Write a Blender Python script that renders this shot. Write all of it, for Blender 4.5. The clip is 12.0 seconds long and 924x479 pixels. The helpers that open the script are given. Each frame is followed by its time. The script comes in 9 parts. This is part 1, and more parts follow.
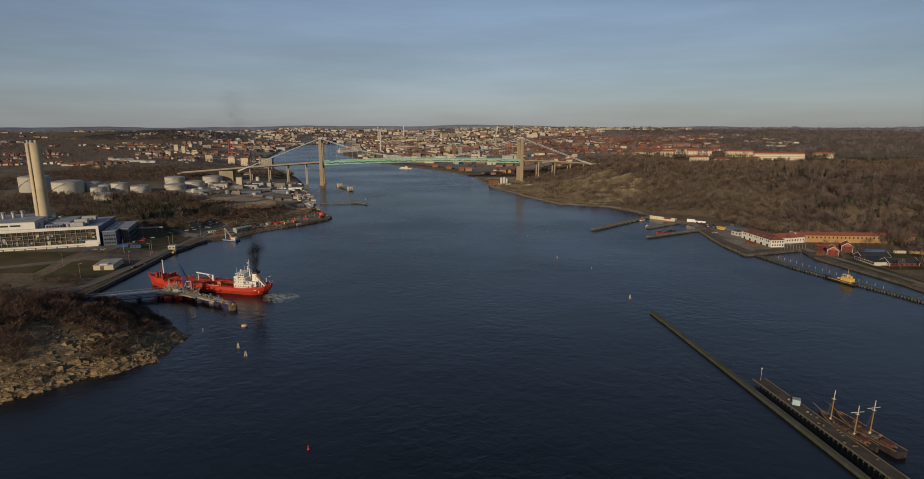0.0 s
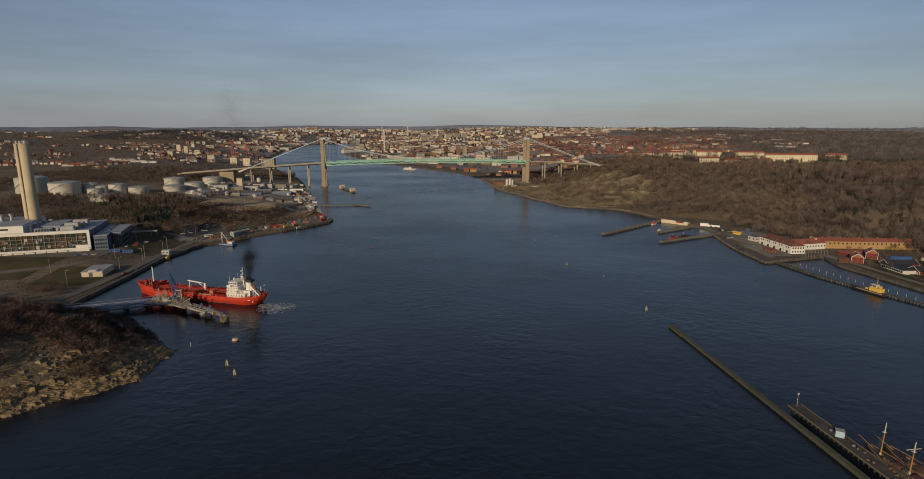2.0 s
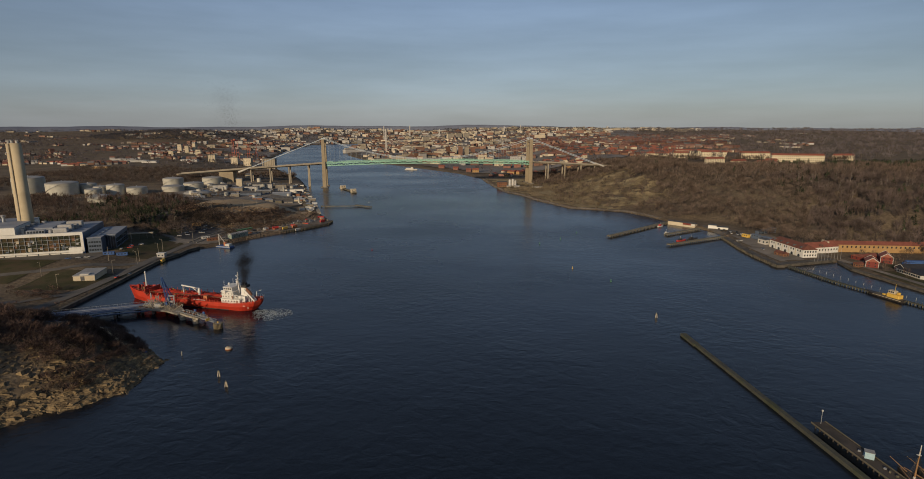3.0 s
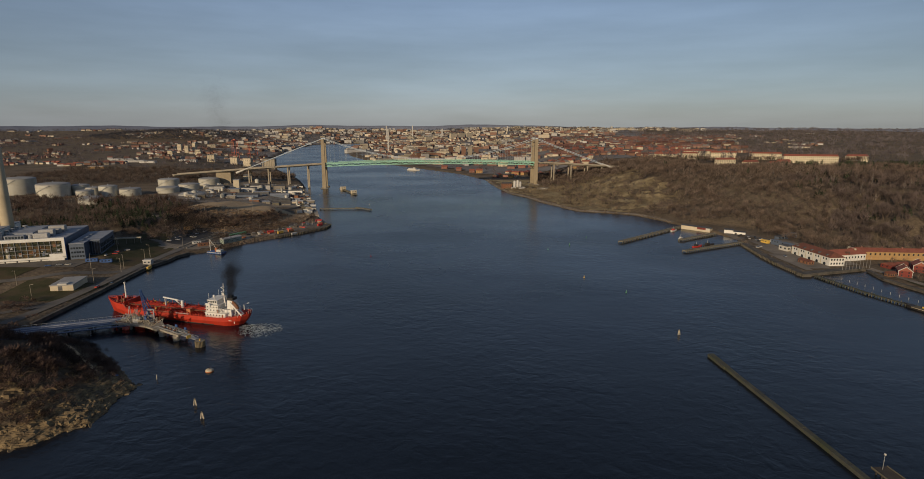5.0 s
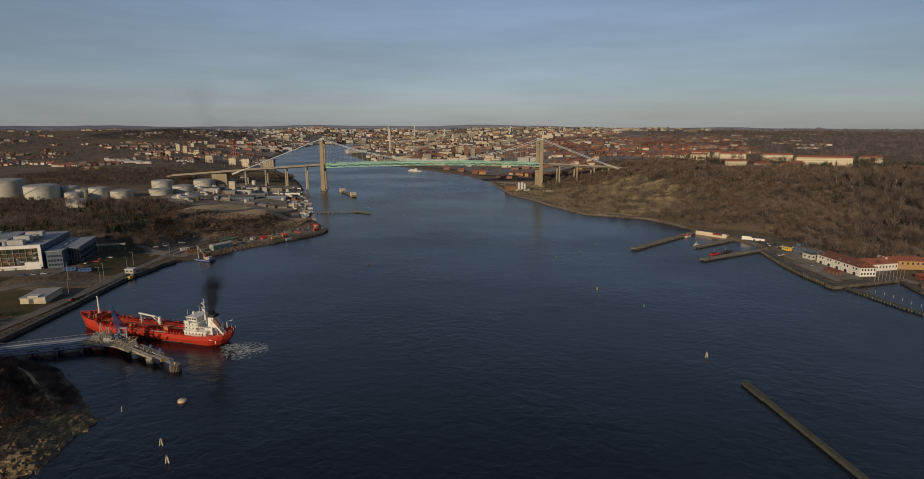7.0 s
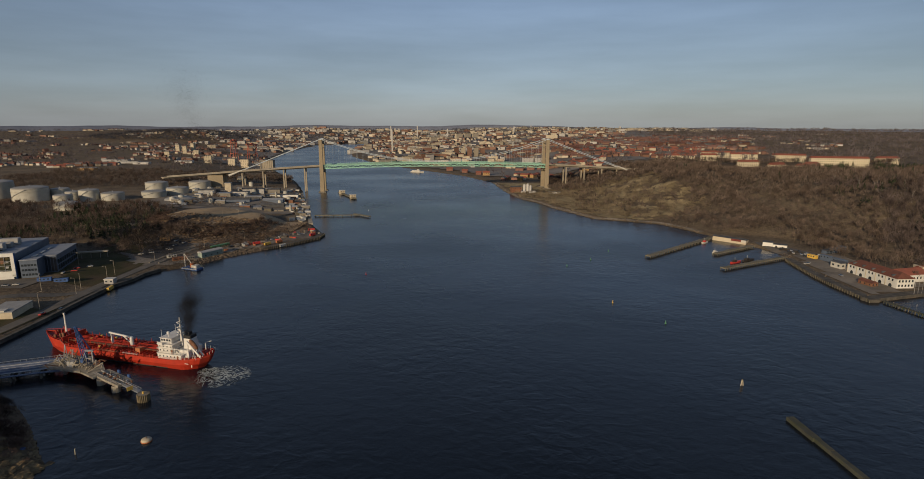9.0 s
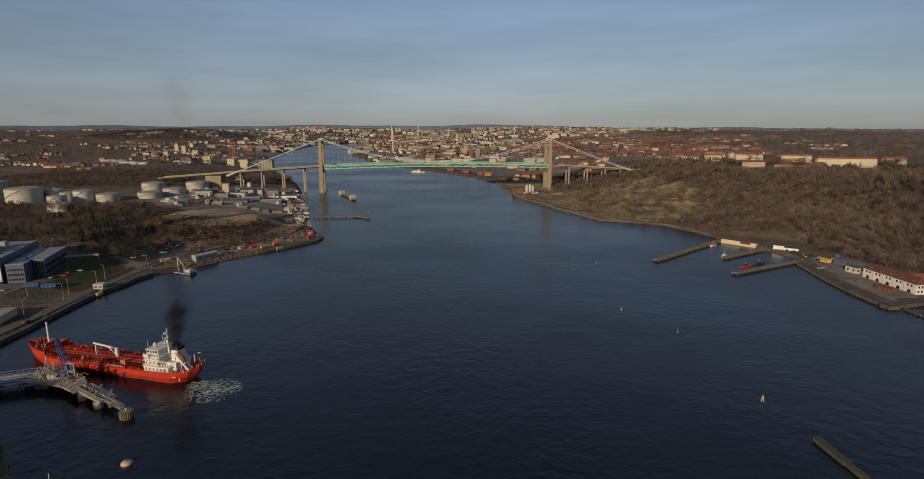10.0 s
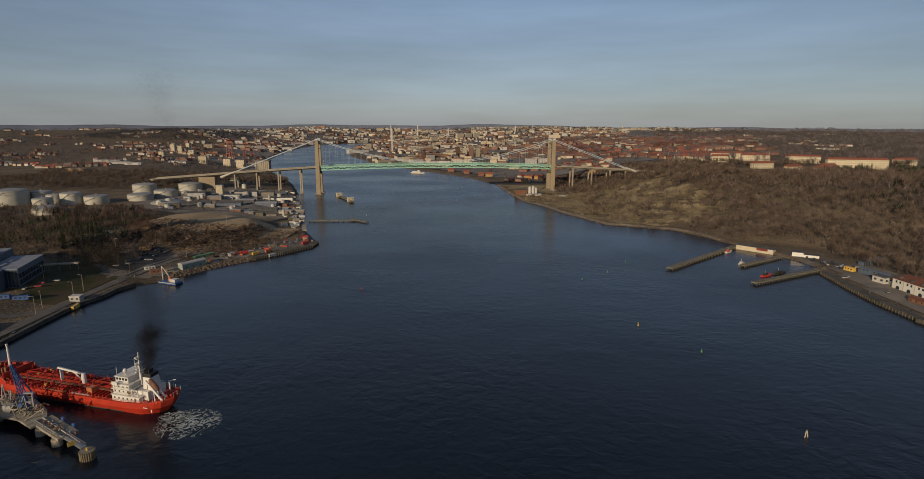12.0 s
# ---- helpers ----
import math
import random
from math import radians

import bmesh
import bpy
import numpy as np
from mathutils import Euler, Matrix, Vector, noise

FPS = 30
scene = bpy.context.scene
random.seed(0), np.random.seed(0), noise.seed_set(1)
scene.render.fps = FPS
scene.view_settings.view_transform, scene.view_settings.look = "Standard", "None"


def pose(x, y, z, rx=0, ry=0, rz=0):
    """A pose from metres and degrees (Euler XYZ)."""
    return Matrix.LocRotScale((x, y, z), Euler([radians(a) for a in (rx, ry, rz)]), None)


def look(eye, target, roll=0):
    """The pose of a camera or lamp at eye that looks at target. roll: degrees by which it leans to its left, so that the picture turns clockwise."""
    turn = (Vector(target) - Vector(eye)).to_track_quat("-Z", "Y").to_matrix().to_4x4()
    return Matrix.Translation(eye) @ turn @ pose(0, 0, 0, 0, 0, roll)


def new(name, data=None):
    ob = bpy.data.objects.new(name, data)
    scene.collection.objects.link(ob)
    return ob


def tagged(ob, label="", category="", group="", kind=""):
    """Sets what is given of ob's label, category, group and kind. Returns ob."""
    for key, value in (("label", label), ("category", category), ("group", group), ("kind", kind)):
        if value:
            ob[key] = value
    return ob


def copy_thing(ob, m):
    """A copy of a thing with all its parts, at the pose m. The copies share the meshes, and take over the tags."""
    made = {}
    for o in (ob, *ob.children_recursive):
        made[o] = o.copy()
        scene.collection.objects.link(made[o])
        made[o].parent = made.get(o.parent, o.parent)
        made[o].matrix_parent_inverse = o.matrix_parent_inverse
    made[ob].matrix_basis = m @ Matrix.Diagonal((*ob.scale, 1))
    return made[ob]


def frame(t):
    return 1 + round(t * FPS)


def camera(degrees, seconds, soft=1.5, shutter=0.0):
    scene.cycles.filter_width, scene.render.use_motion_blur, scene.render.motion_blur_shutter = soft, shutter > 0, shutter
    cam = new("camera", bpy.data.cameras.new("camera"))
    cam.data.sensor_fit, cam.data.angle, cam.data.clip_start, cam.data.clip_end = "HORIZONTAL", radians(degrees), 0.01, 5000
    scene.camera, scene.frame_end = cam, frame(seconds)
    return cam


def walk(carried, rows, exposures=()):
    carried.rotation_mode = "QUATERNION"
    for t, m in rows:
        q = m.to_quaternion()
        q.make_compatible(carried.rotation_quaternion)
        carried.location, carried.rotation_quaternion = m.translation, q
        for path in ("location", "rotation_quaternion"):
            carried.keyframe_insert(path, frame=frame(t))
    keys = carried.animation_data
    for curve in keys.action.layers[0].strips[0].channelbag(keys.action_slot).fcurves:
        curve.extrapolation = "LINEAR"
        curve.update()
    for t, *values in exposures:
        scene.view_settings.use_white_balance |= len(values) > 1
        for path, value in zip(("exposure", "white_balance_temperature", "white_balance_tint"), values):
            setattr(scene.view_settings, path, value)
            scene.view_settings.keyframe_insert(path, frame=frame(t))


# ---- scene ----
cam = camera(80.26, 12.0, soft=0.9)
walk(cam, [
    (0.0, look((-0.00, 0.00, 121.79), (16.20, 978.63, -83.21), -0.01)),
    (0.5, look((-0.14, 5.34, 121.86), (14.40, 983.93, -83.48), -0.01)),
    (1.0, look((-0.33, 10.95, 121.93), (12.92, 989.52, -83.57), -0.01)),
    (1.5, look((-0.56, 16.86, 121.98), (10.69, 995.48, -83.35), 0.02)),
    (2.0, look((-0.83, 23.16, 122.00), (8.08, 1001.93, -82.80), 0.05)),
    (2.5, look((-1.07, 29.74, 121.97), (5.83, 1008.49, -82.95), 0.08)),
    (3.0, look((-1.38, 36.79, 121.90), (4.16, 1015.55, -83.02), 0.10)),
    (3.5, look((-1.69, 44.08, 121.80), (2.47, 1022.83, -83.22), 0.11)),
    (4.0, look((-2.00, 51.54, 121.70), (0.85, 1030.27, -83.46), 0.12)),
    (4.5, look((-2.29, 59.13, 121.61), (-0.60, 1037.83, -83.65), 0.13)),
    (5.0, look((-2.56, 66.77, 121.52), (-1.80, 1045.49, -83.70), 0.14)),
    (5.5, look((-2.78, 74.42, 121.47), (-2.65, 1053.18, -83.52), 0.15)),
    (6.0, look((-3.06, 82.26, 121.43), (-3.87, 1061.17, -82.87), 0.17)),
    (6.5, look((-3.42, 90.27, 121.38), (-4.97, 1069.10, -83.32), 0.17)),
    (7.0, look((-3.76, 98.55, 121.32), (-6.84, 1077.32, -83.60), 0.19)),
    (7.5, look((-3.99, 106.82, 121.22), (-8.66, 1085.58, -83.71), 0.19)),
    (8.0, look((-4.20, 115.03, 121.11), (-10.38, 1093.80, -83.74), 0.18)),
    (8.5, look((-4.44, 123.12, 120.99), (-11.92, 1101.90, -83.80), 0.18)),
    (9.0, look((-4.78, 131.04, 120.89), (-13.21, 1109.79, -83.97), 0.18)),
    (9.5, look((-5.28, 138.72, 120.83), (-14.19, 1117.41, -84.35), 0.18)),
    (10.0, look((-6.05, 146.32, 120.81), (-15.91, 1124.99, -84.42), 0.19)),
    (10.5, look((-6.91, 153.69, 120.84), (-17.25, 1132.32, -84.53), 0.18)),
    (11.0, look((-7.62, 160.77, 120.94), (-15.87, 1139.30, -84.99), 0.18)),
    (11.5, look((-8.36, 167.56, 121.11), (-16.27, 1146.09, -84.85), 0.21)),
    (12.0, look((-9.14, 174.40, 121.30), (-17.88, 1152.93, -84.59), 0.24)),
], exposures=[(0.0, 0.0), (12.0, 0.0)])

# ---- light ----
SUN_AZ, SUN_EL = radians(208), radians(16)     # clockwise from +y
world = bpy.data.worlds.new("world")
scene.world = world
world.use_nodes = True
wn, wl = world.node_tree.nodes, world.node_tree.links
wn.clear()
w_out = wn.new("ShaderNodeOutputWorld")
w_bg = wn.new("ShaderNodeBackground")
w_sky = wn.new("ShaderNodeTexSky")
w_sky.sky_type = "NISHITA"
w_sky.sun_disc = False
w_sky.sun_elevation, w_sky.sun_rotation = SUN_EL, SUN_AZ
w_sky.air_density, w_sky.dust_density, w_sky.ozone_density = 1.0, 0.6, 2.2
w_co = wn.new("ShaderNodeTexCoord")
# thin high veil of cloud: pale at the horizon, bluer above, streaked
w_sep = wn.new("ShaderNodeSeparateXYZ")
w_grad = wn.new("ShaderNodeValToRGB")
stops = [(0.0, (2.22, 2.42, 2.72)), (0.06, (1.98, 2.42, 3.0)), (0.2, (1.68, 2.26, 3.3)), (0.42, (1.5, 2.05, 3.2)), (0.62, (0.62, 0.85, 1.4)), (0.9, (0.5, 0.62, 0.95))]
while len(w_grad.color_ramp.elements) < len(stops):
    w_grad.color_ramp.elements.new(0.5)
for e, (p, c) in zip(w_grad.color_ramp.elements, stops):
    e.position, e.color = p, (c[0] / 4, c[1] / 4, c[2] / 4, 1)
w_map = wn.new("ShaderNodeMapping")
w_map.inputs["Scale"].default_value = (1.2, 1.2, 9.0)
w_map.inputs["Rotation"].default_value = (0.05, 0.09, 0.3)
w_no = wn.new("ShaderNodeTexNoise")
w_no.inputs["Scale"].default_value, w_no.inputs["Detail"].default_value = 1.7, 7
w_no.inputs["Roughness"].default_value = 0.55
w_rng = wn.new("ShaderNodeMapRange")
w_rng.inputs["From Min"].default_value, w_rng.inputs["From Max"].default_value = 0.35, 0.72
w_rng.inputs["To Min"].default_value, w_rng.inputs["To Max"].default_value = 3.5, 5.0
w_mul = wn.new("ShaderNodeVectorMath")
w_mul.operation = "SCALE"
w_mix = wn.new("ShaderNodeMix")
w_mix.data_type = "RGBA"
w_mix.inputs["Factor"].default_value = 0.8
wl.new(w_co.outputs["Generated"], w_sep.inputs[0])
wl.new(w_sep.outputs["Z"], w_grad.inputs["Fac"])
wl.new(w_co.outputs["Generated"], w_map.inputs["Vector"])
wl.new(w_map.outputs["Vector"], w_no.inputs["Vector"])
wl.new(w_no.outputs["Fac"], w_rng.inputs["Value"])
wl.new(w_grad.outputs["Color"], w_mul.inputs[0])
w_sq = wn.new("ShaderNodeMath")
w_sq.operation = "MULTIPLY"
wl.new(w_sep.outputs["X"], w_sq.inputs[0])
wl.new(w_sep.outputs["X"], w_sq.inputs[1])
w_dim = wn.new("ShaderNodeMath")
w_dim.operation = "MULTIPLY_ADD"
wl.new(w_sq.outputs[0], w_dim.inputs[0])
w_dim.inputs[1].default_value, w_dim.inputs[2].default_value = -0.5, 1.08
w_all = wn.new("ShaderNodeMath")
w_all.operation = "MULTIPLY"
wl.new(w_rng.outputs["Result"], w_all.inputs[0])
wl.new(w_dim.outputs[0], w_all.inputs[1])
wl.new(w_all.outputs[0], w_mul.inputs["Scale"])
wl.new(w_sky.outputs["Color"], w_mix.inputs["A"])
wl.new(w_mul.outputs["Vector"], w_mix.inputs["B"])
wl.new(w_mix.outputs["Result"], w_bg.inputs["Color"])
wl.new(w_bg.outputs["Background"], w_out.inputs["Surface"])
w_bg.inputs["Strength"].default_value = 0.112

sun_data = bpy.data.lights.new("sun", "SUN")
sun_data.energy, sun_data.angle, sun_data.color = 3.5, radians(0.6), (1.0, 0.79, 0.54)
sun = new("sun", sun_data)
sun_dir = Vector((math.sin(SUN_AZ) * math.cos(SUN_EL), math.cos(SUN_AZ) * math.cos(SUN_EL), math.sin(SUN_EL)))
sun.matrix_world = look(sun_dir * 300, (0, 0, 0))


# ---- materials ----
def material(name, low, high=None, scale=0.5, rough=0.7, metal=0.0, fine=6.0, bump=0.0, bump_scale=2.0, spread=0.0,
             stain=None, stain_scale=0.1, stain_amount=0.4, spec=0.4):
    """A surface whose colour wanders between low and high at one scale, with finer grain, stains and relief."""
    m = bpy.data.materials.new(name)
    m.use_nodes = True
    n, l = m.node_tree.nodes, m.node_tree.links
    b = n["Principled BSDF"]
    b.inputs["Roughness"].default_value, b.inputs["Metallic"].default_value = rough, metal
    b.inputs["Specular IOR Level"].default_value = spec
    high = high or tuple(min(1, c * 1.25) for c in low)
    geo = n.new("ShaderNodeNewGeometry")

    def noise_of(s, detail=4):
        t = n.new("ShaderNodeTexNoise")
        t.inputs["Scale"].default_value, t.inputs["Detail"].default_value = s, detail
        l.new(geo.outputs["Position"], t.inputs["Vector"])
        return t
    big, small = noise_of(scale), noise_of(scale * fine, 3)
    add = n.new("ShaderNodeMath")
    add.operation = "MULTIPLY_ADD"
    l.new(small.outputs["Fac"], add.inputs[0])
    add.inputs[1].default_value = 0.45
    l.new(big.outputs["Fac"], add.inputs[2])
    rng = n.new("ShaderNodeMapRange")
    rng.inputs["From Min"].default_value, rng.inputs["From Max"].default_value = 0.5, 0.95
    l.new(add.outputs[0], rng.inputs["Value"])
    fac = rng.outputs["Result"]
    if spread:
        info = n.new("ShaderNodeObjectInfo")
        a2 = n.new("ShaderNodeMath")
        a2.operation = "MULTIPLY_ADD"
        l.new(info.outputs["Random"], a2.inputs[0])
        a2.inputs[1].default_value = spread
        l.new(fac, a2.inputs[2])
        s2 = n.new("ShaderNodeMath")
        s2.operation = "SUBTRACT"
        l.new(a2.outputs[0], s2.inputs[0])
        s2.inputs[1].default_value = spread / 2
        s2.use_clamp = True
        fac = s2.outputs[0]
    mix = n.new("ShaderNodeMix")
    mix.data_type = "RGBA"
    mix.inputs["A"].default_value, mix.inputs["B"].default_value = (*low, 1), (*high, 1)
    l.new(fac, mix.inputs["Factor"])
    col = mix.outputs["Result"]
    if stain:
        st = noise_of(stain_scale, 5)
        sr = n.new("ShaderNodeMapRange")
        sr.inputs["From Min"].default_value, sr.inputs["From Max"].default_value = 0.48, 0.68
        sr.inputs["To Max"].default_value = stain_amount
        l.new(st.outputs["Fac"], sr.inputs["Value"])
        m2 = n.new("ShaderNodeMix")
        m2.data_type = "RGBA"
        l.new(sr.outputs["Result"], m2.inputs["Factor"])
        l.new(col, m2.inputs["A"])
        m2.inputs["B"].default_value = (*stain, 1)
        col = m2.outputs["Result"]
    l.new(col, b.inputs["Base Color"])
    if bump:
        bn = noise_of(bump_scale, 5)
        bp = n.new("ShaderNodeBump")
        bp.inputs["Strength"].default_value, bp.inputs["Distance"].default_value = 0.7, bump
        l.new(bn.outputs["Fac"], bp.inputs["Height"])
        l.new(bp.outputs["Normal"], b.inputs["Normal"])
    return m


M = {
    "concrete": material("concrete", (0.28, 0.24, 0.175), (0.37, 0.32, 0.24), 0.08, 0.85, stain=(0.22, 0.19, 0.15), stain_scale=0.06, bump=0.05),
    "concrete_dark": material("concrete_dark", (0.16, 0.145, 0.12), (0.25, 0.22, 0.18), 0.2, 0.9, stain=(0.08, 0.08, 0.06), stain_scale=0.3),
    "pylon": material("pylon_concrete", (0.25, 0.20, 0.13), (0.33, 0.27, 0.18), 0.05, 0.85, stain=(0.24, 0.19, 0.12), stain_scale=0.05, stain_amount=0.3),
    "green_steel": material("green_steel", (0.26, 0.50, 0.37), (0.33, 0.58, 0.44), 0.1, 0.5, stain=(0.16, 0.36, 0.25), stain_scale=0.1),
    "cable": material("cable_paint", (0.38, 0.44, 0.48), (0.50, 0.56, 0.60), 0.2, 0.5),
    "asphalt": material("asphalt", (0.085, 0.077, 0.066), (0.14, 0.125, 0.105), 0.1, 0.92, stain=(0.15, 0.13, 0.11), stain_scale=0.05, stain_amount=0.35),
    "white": material("white_paint", (0.44, 0.42, 0.37), (0.54, 0.52, 0.46), 0.3, 0.5, stain=(0.5, 0.45, 0.38), stain_scale=0.25, stain_amount=0.25),
    "cream": material("cream_render", (0.42, 0.36, 0.25), (0.54, 0.46, 0.33), 0.2, 0.85, spread=0.7, stain=(0.38, 0.32, 0.24), stain_scale=0.15),
    "yellow_render": material("yellow_render", (0.31, 0.185, 0.075), (0.38, 0.235, 0.10), 0.3, 0.85, stain=(0.36, 0.25, 0.12), stain_scale=0.2),
    "brick_far": material("brick_wall", (0.16, 0.075, 0.055), (0.26, 0.13, 0.095), 0.3, 0.85, spread=0.8),
    "grey_render": material("grey_render", (0.30, 0.29, 0.27), (0.46, 0.44, 0.40), 0.3, 0.8, spread=0.9),
    "red_roof": material("red_tile_roof", (0.19, 0.062, 0.04), (0.29, 0.095, 0.06), 0.4, 0.8, spread=0.5, bump=0.04, bump_scale=3, stain=(0.13, 0.05, 0.035), stain_scale=0.2),
    "dark_roof": material("dark_roof", (0.05, 0.05, 0.052), (0.11, 0.11, 0.11), 0.3, 0.75, spread=0.6),
    "light_roof": material("light_metal_roof", (0.27, 0.265, 0.25), (0.42, 0.41, 0.39), 0.2, 0.6, spread=0.9, stain=(0.2, 0.19, 0.17), stain_scale=0.1),
    "red_wood": material("falun_red_wood", (0.13, 0.026, 0.02), (0.19, 0.04, 0.029), 0.5, 0.85, bump=0.02, bump_scale=5),
    "glass": material("window_glass", (0.015, 0.02, 0.025), (0.04, 0.05, 0.06), 0.2, 0.08, spec=0.7),
    "steel": material("galvanised_steel", (0.30, 0.31, 0.32), (0.42, 0.43, 0.44), 0.5, 0.45, metal=0.6),
    "rust": material("rusty_steel", (0.14, 0.06, 0.03), (0.23, 0.11, 0.06), 0.5, 0.8),
    "timber": material("weathered_timber", (0.085, 0.075, 0.055), (0.15, 0.13, 0.095), 0.4, 0.9, stain=(0.07, 0.075, 0.035), stain_scale=0.2, bump=0.03),
    "tank_white": material("tank_paint", (0.35, 0.335, 0.28), (0.47, 0.45, 0.38), 0.05, 0.6, spread=0.9, stain=(0.22, 0.19, 0.14), stain_scale=0.06, stain_amount=0.4),
    "bark": material("bark", (0.085, 0.062, 0.045), (0.16, 0.12, 0.09), 0.3, 0.95),
    "twigs": material("bare_twigs", (0.058, 0.037, 0.026), (0.125, 0.083, 0.056), 0.03, 0.95, fine=9, stain=(0.10, 0.055, 0.033), stain_scale=0.012, stain_amount=0.8, spec=0.1),
    "rock": material("granite_rock", (0.085, 0.062, 0.036), (0.33, 0.235, 0.118), 0.3, 0.9, bump=0.5, bump_scale=0.9, stain=(0.05, 0.036, 0.024), stain_scale=0.35, stain_amount=0.9),
    "black": material("black_paint", (0.012, 0.012, 0.013), (0.03, 0.03, 0.03), 0.5, 0.6),
}


def twig_material(name, dark, light, patch, scale=0.02, tree=0.09, vary=0.5):
    """Bare twigs: each sprig of its own shade, drifting from patch to patch."""
    m = bpy.data.materials.new(name)
    m.use_nodes = True
    n, l = m.node_tree.nodes, m.node_tree.links
    b = n["Principled BSDF"]
    b.inputs["Roughness"].default_value, b.inputs["Specular IOR Level"].default_value = 0.95, 0.1
    geo = n.new("ShaderNodeNewGeometry")
    a = n.new("ShaderNodeMix")
    a.data_type = "RGBA"
    a.inputs["A"].default_value, a.inputs["B"].default_value = (*dark, 1), (*light, 1)
    l.new(geo.outputs["Random Per Island"], a.inputs["Factor"])
    t = n.new("ShaderNodeTexNoise")
    t.inputs["Scale"].default_value, t.inputs["Detail"].default_value = scale, 5
    l.new(geo.outputs["Position"], t.inputs["Vector"])
    r = n.new("ShaderNodeMapRange")
    r.inputs["From Min"].default_value, r.inputs["From Max"].default_value, r.inputs["To Max"].default_value = 0.42, 0.62, 0.75
    l.new(t.outputs["Fac"], r.inputs["Value"])
    c = n.new("ShaderNodeMix")
    c.data_type = "RGBA"
    l.new(r.outputs["Result"], c.inputs["Factor"])
    l.new(a.outputs["Result"], c.inputs["A"])
    c.inputs["B"].default_value = (*patch, 1)
    t2 = n.new("ShaderNodeTexNoise")
    t2.inputs["Scale"].default_value, t2.inputs["Detail"].default_value = tree, 2
    l.new(geo.outputs["Position"], t2.inputs["Vector"])
    r2 = n.new("ShaderNodeMapRange")
    r2.inputs["From Min"].default_value, r2.inputs["From Max"].default_value = 0.36, 0.66
    r2.inputs["To Min"].default_value, r2.inputs["To Max"].default_value = 1 - vary, 1 + vary * 0.9
    l.new(t2.outputs["Fac"], r2.inputs["Value"])
    v = n.new("ShaderNodeVectorMath")
    v.operation = "SCALE"
    l.new(c.outputs["Result"], v.inputs[0])
    l.new(r2.outputs["Result"], v.inputs["Scale"])
    l.new(v.outputs["Vector"], b.inputs["Base Color"])
    return m


def ground_material():
    """Heath, dead grass, bare earth and rock, by slope and place."""
    m = bpy.data.materials.new("ground")
    m.use_nodes = True
    n, l = m.node_tree.nodes, m.node_tree.links
    b = n["Principled BSDF"]
    b.inputs["Roughness"].default_value, b.inputs["Specular IOR Level"].default_value = 0.95, 0.15
    geo = n.new("ShaderNodeNewGeometry")

    def tex(scale, detail=6):
        t = n.new("ShaderNodeTexNoise")
        t.inputs["Scale"].default_value, t.inputs["Detail"].default_value = scale, detail
        l.new(geo.outputs["Position"], t.inputs["Vector"])
        return t.outputs["Fac"]

    def ramp(src, stops):
        r = n.new("ShaderNodeValToRGB")
        while len(r.color_ramp.elements) < len(stops):
            r.color_ramp.elements.new(0.5)
        for e, (p, c) in zip(r.color_ramp.elements, stops):
            e.position, e.color = p, (*c, 1)
        l.new(src, r.inputs["Fac"])
        return r.outputs["Color"]

    def mix(fac, a, c):
        x = n.new("ShaderNodeMix")
        x.data_type = "RGBA"
        l.new(fac, x.inputs["Factor"])
        l.new(a, x.inputs["A"])
        l.new(c, x.inputs["B"])
        return x.outputs["Result"]
    heath = ramp(tex(0.03), [(0.3, (0.075, 0.056, 0.041)), (0.5, (0.14, 0.107, 0.073)), (0.7, (0.21, 0.165, 0.11))])
    fine = ramp(tex(0.35), [(0.3, (0.035, 0.027, 0.019)), (0.65, (0.20, 0.155, 0.10))])
    half = n.new("ShaderNodeValue")
    half.outputs[0].default_value = 0.45
    base = mix(half.outputs[0], heath, fine)
    rock = ramp(tex(0.2), [(0.3, (0.075, 0.058, 0.042)), (0.6, (0.17, 0.132, 0.09)), (0.8, (0.24, 0.19, 0.13))])
    sep = n.new("ShaderNodeSeparateXYZ")
    l.new(geo.outputs["True Normal"], sep.inputs[0])
    steep = n.new("ShaderNodeMapRange")
    steep.inputs["From Min"].default_value, steep.inputs["From Max"].default_value = 0.84, 0.66
    l.new(sep.outputs["Z"], steep.inputs["Value"])
    l.new(mix(steep.outputs["Result"], base, rock), b.inputs["Base Color"])
    bp = n.new("ShaderNodeBump")
    bp.inputs["Strength"].default_value, bp.inputs["Distance"].default_value = 0.8, 0.8
    l.new(tex(0.5), bp.inputs["Height"])
    l.new(bp.outputs["Normal"], b.inputs["Normal"])
    return m


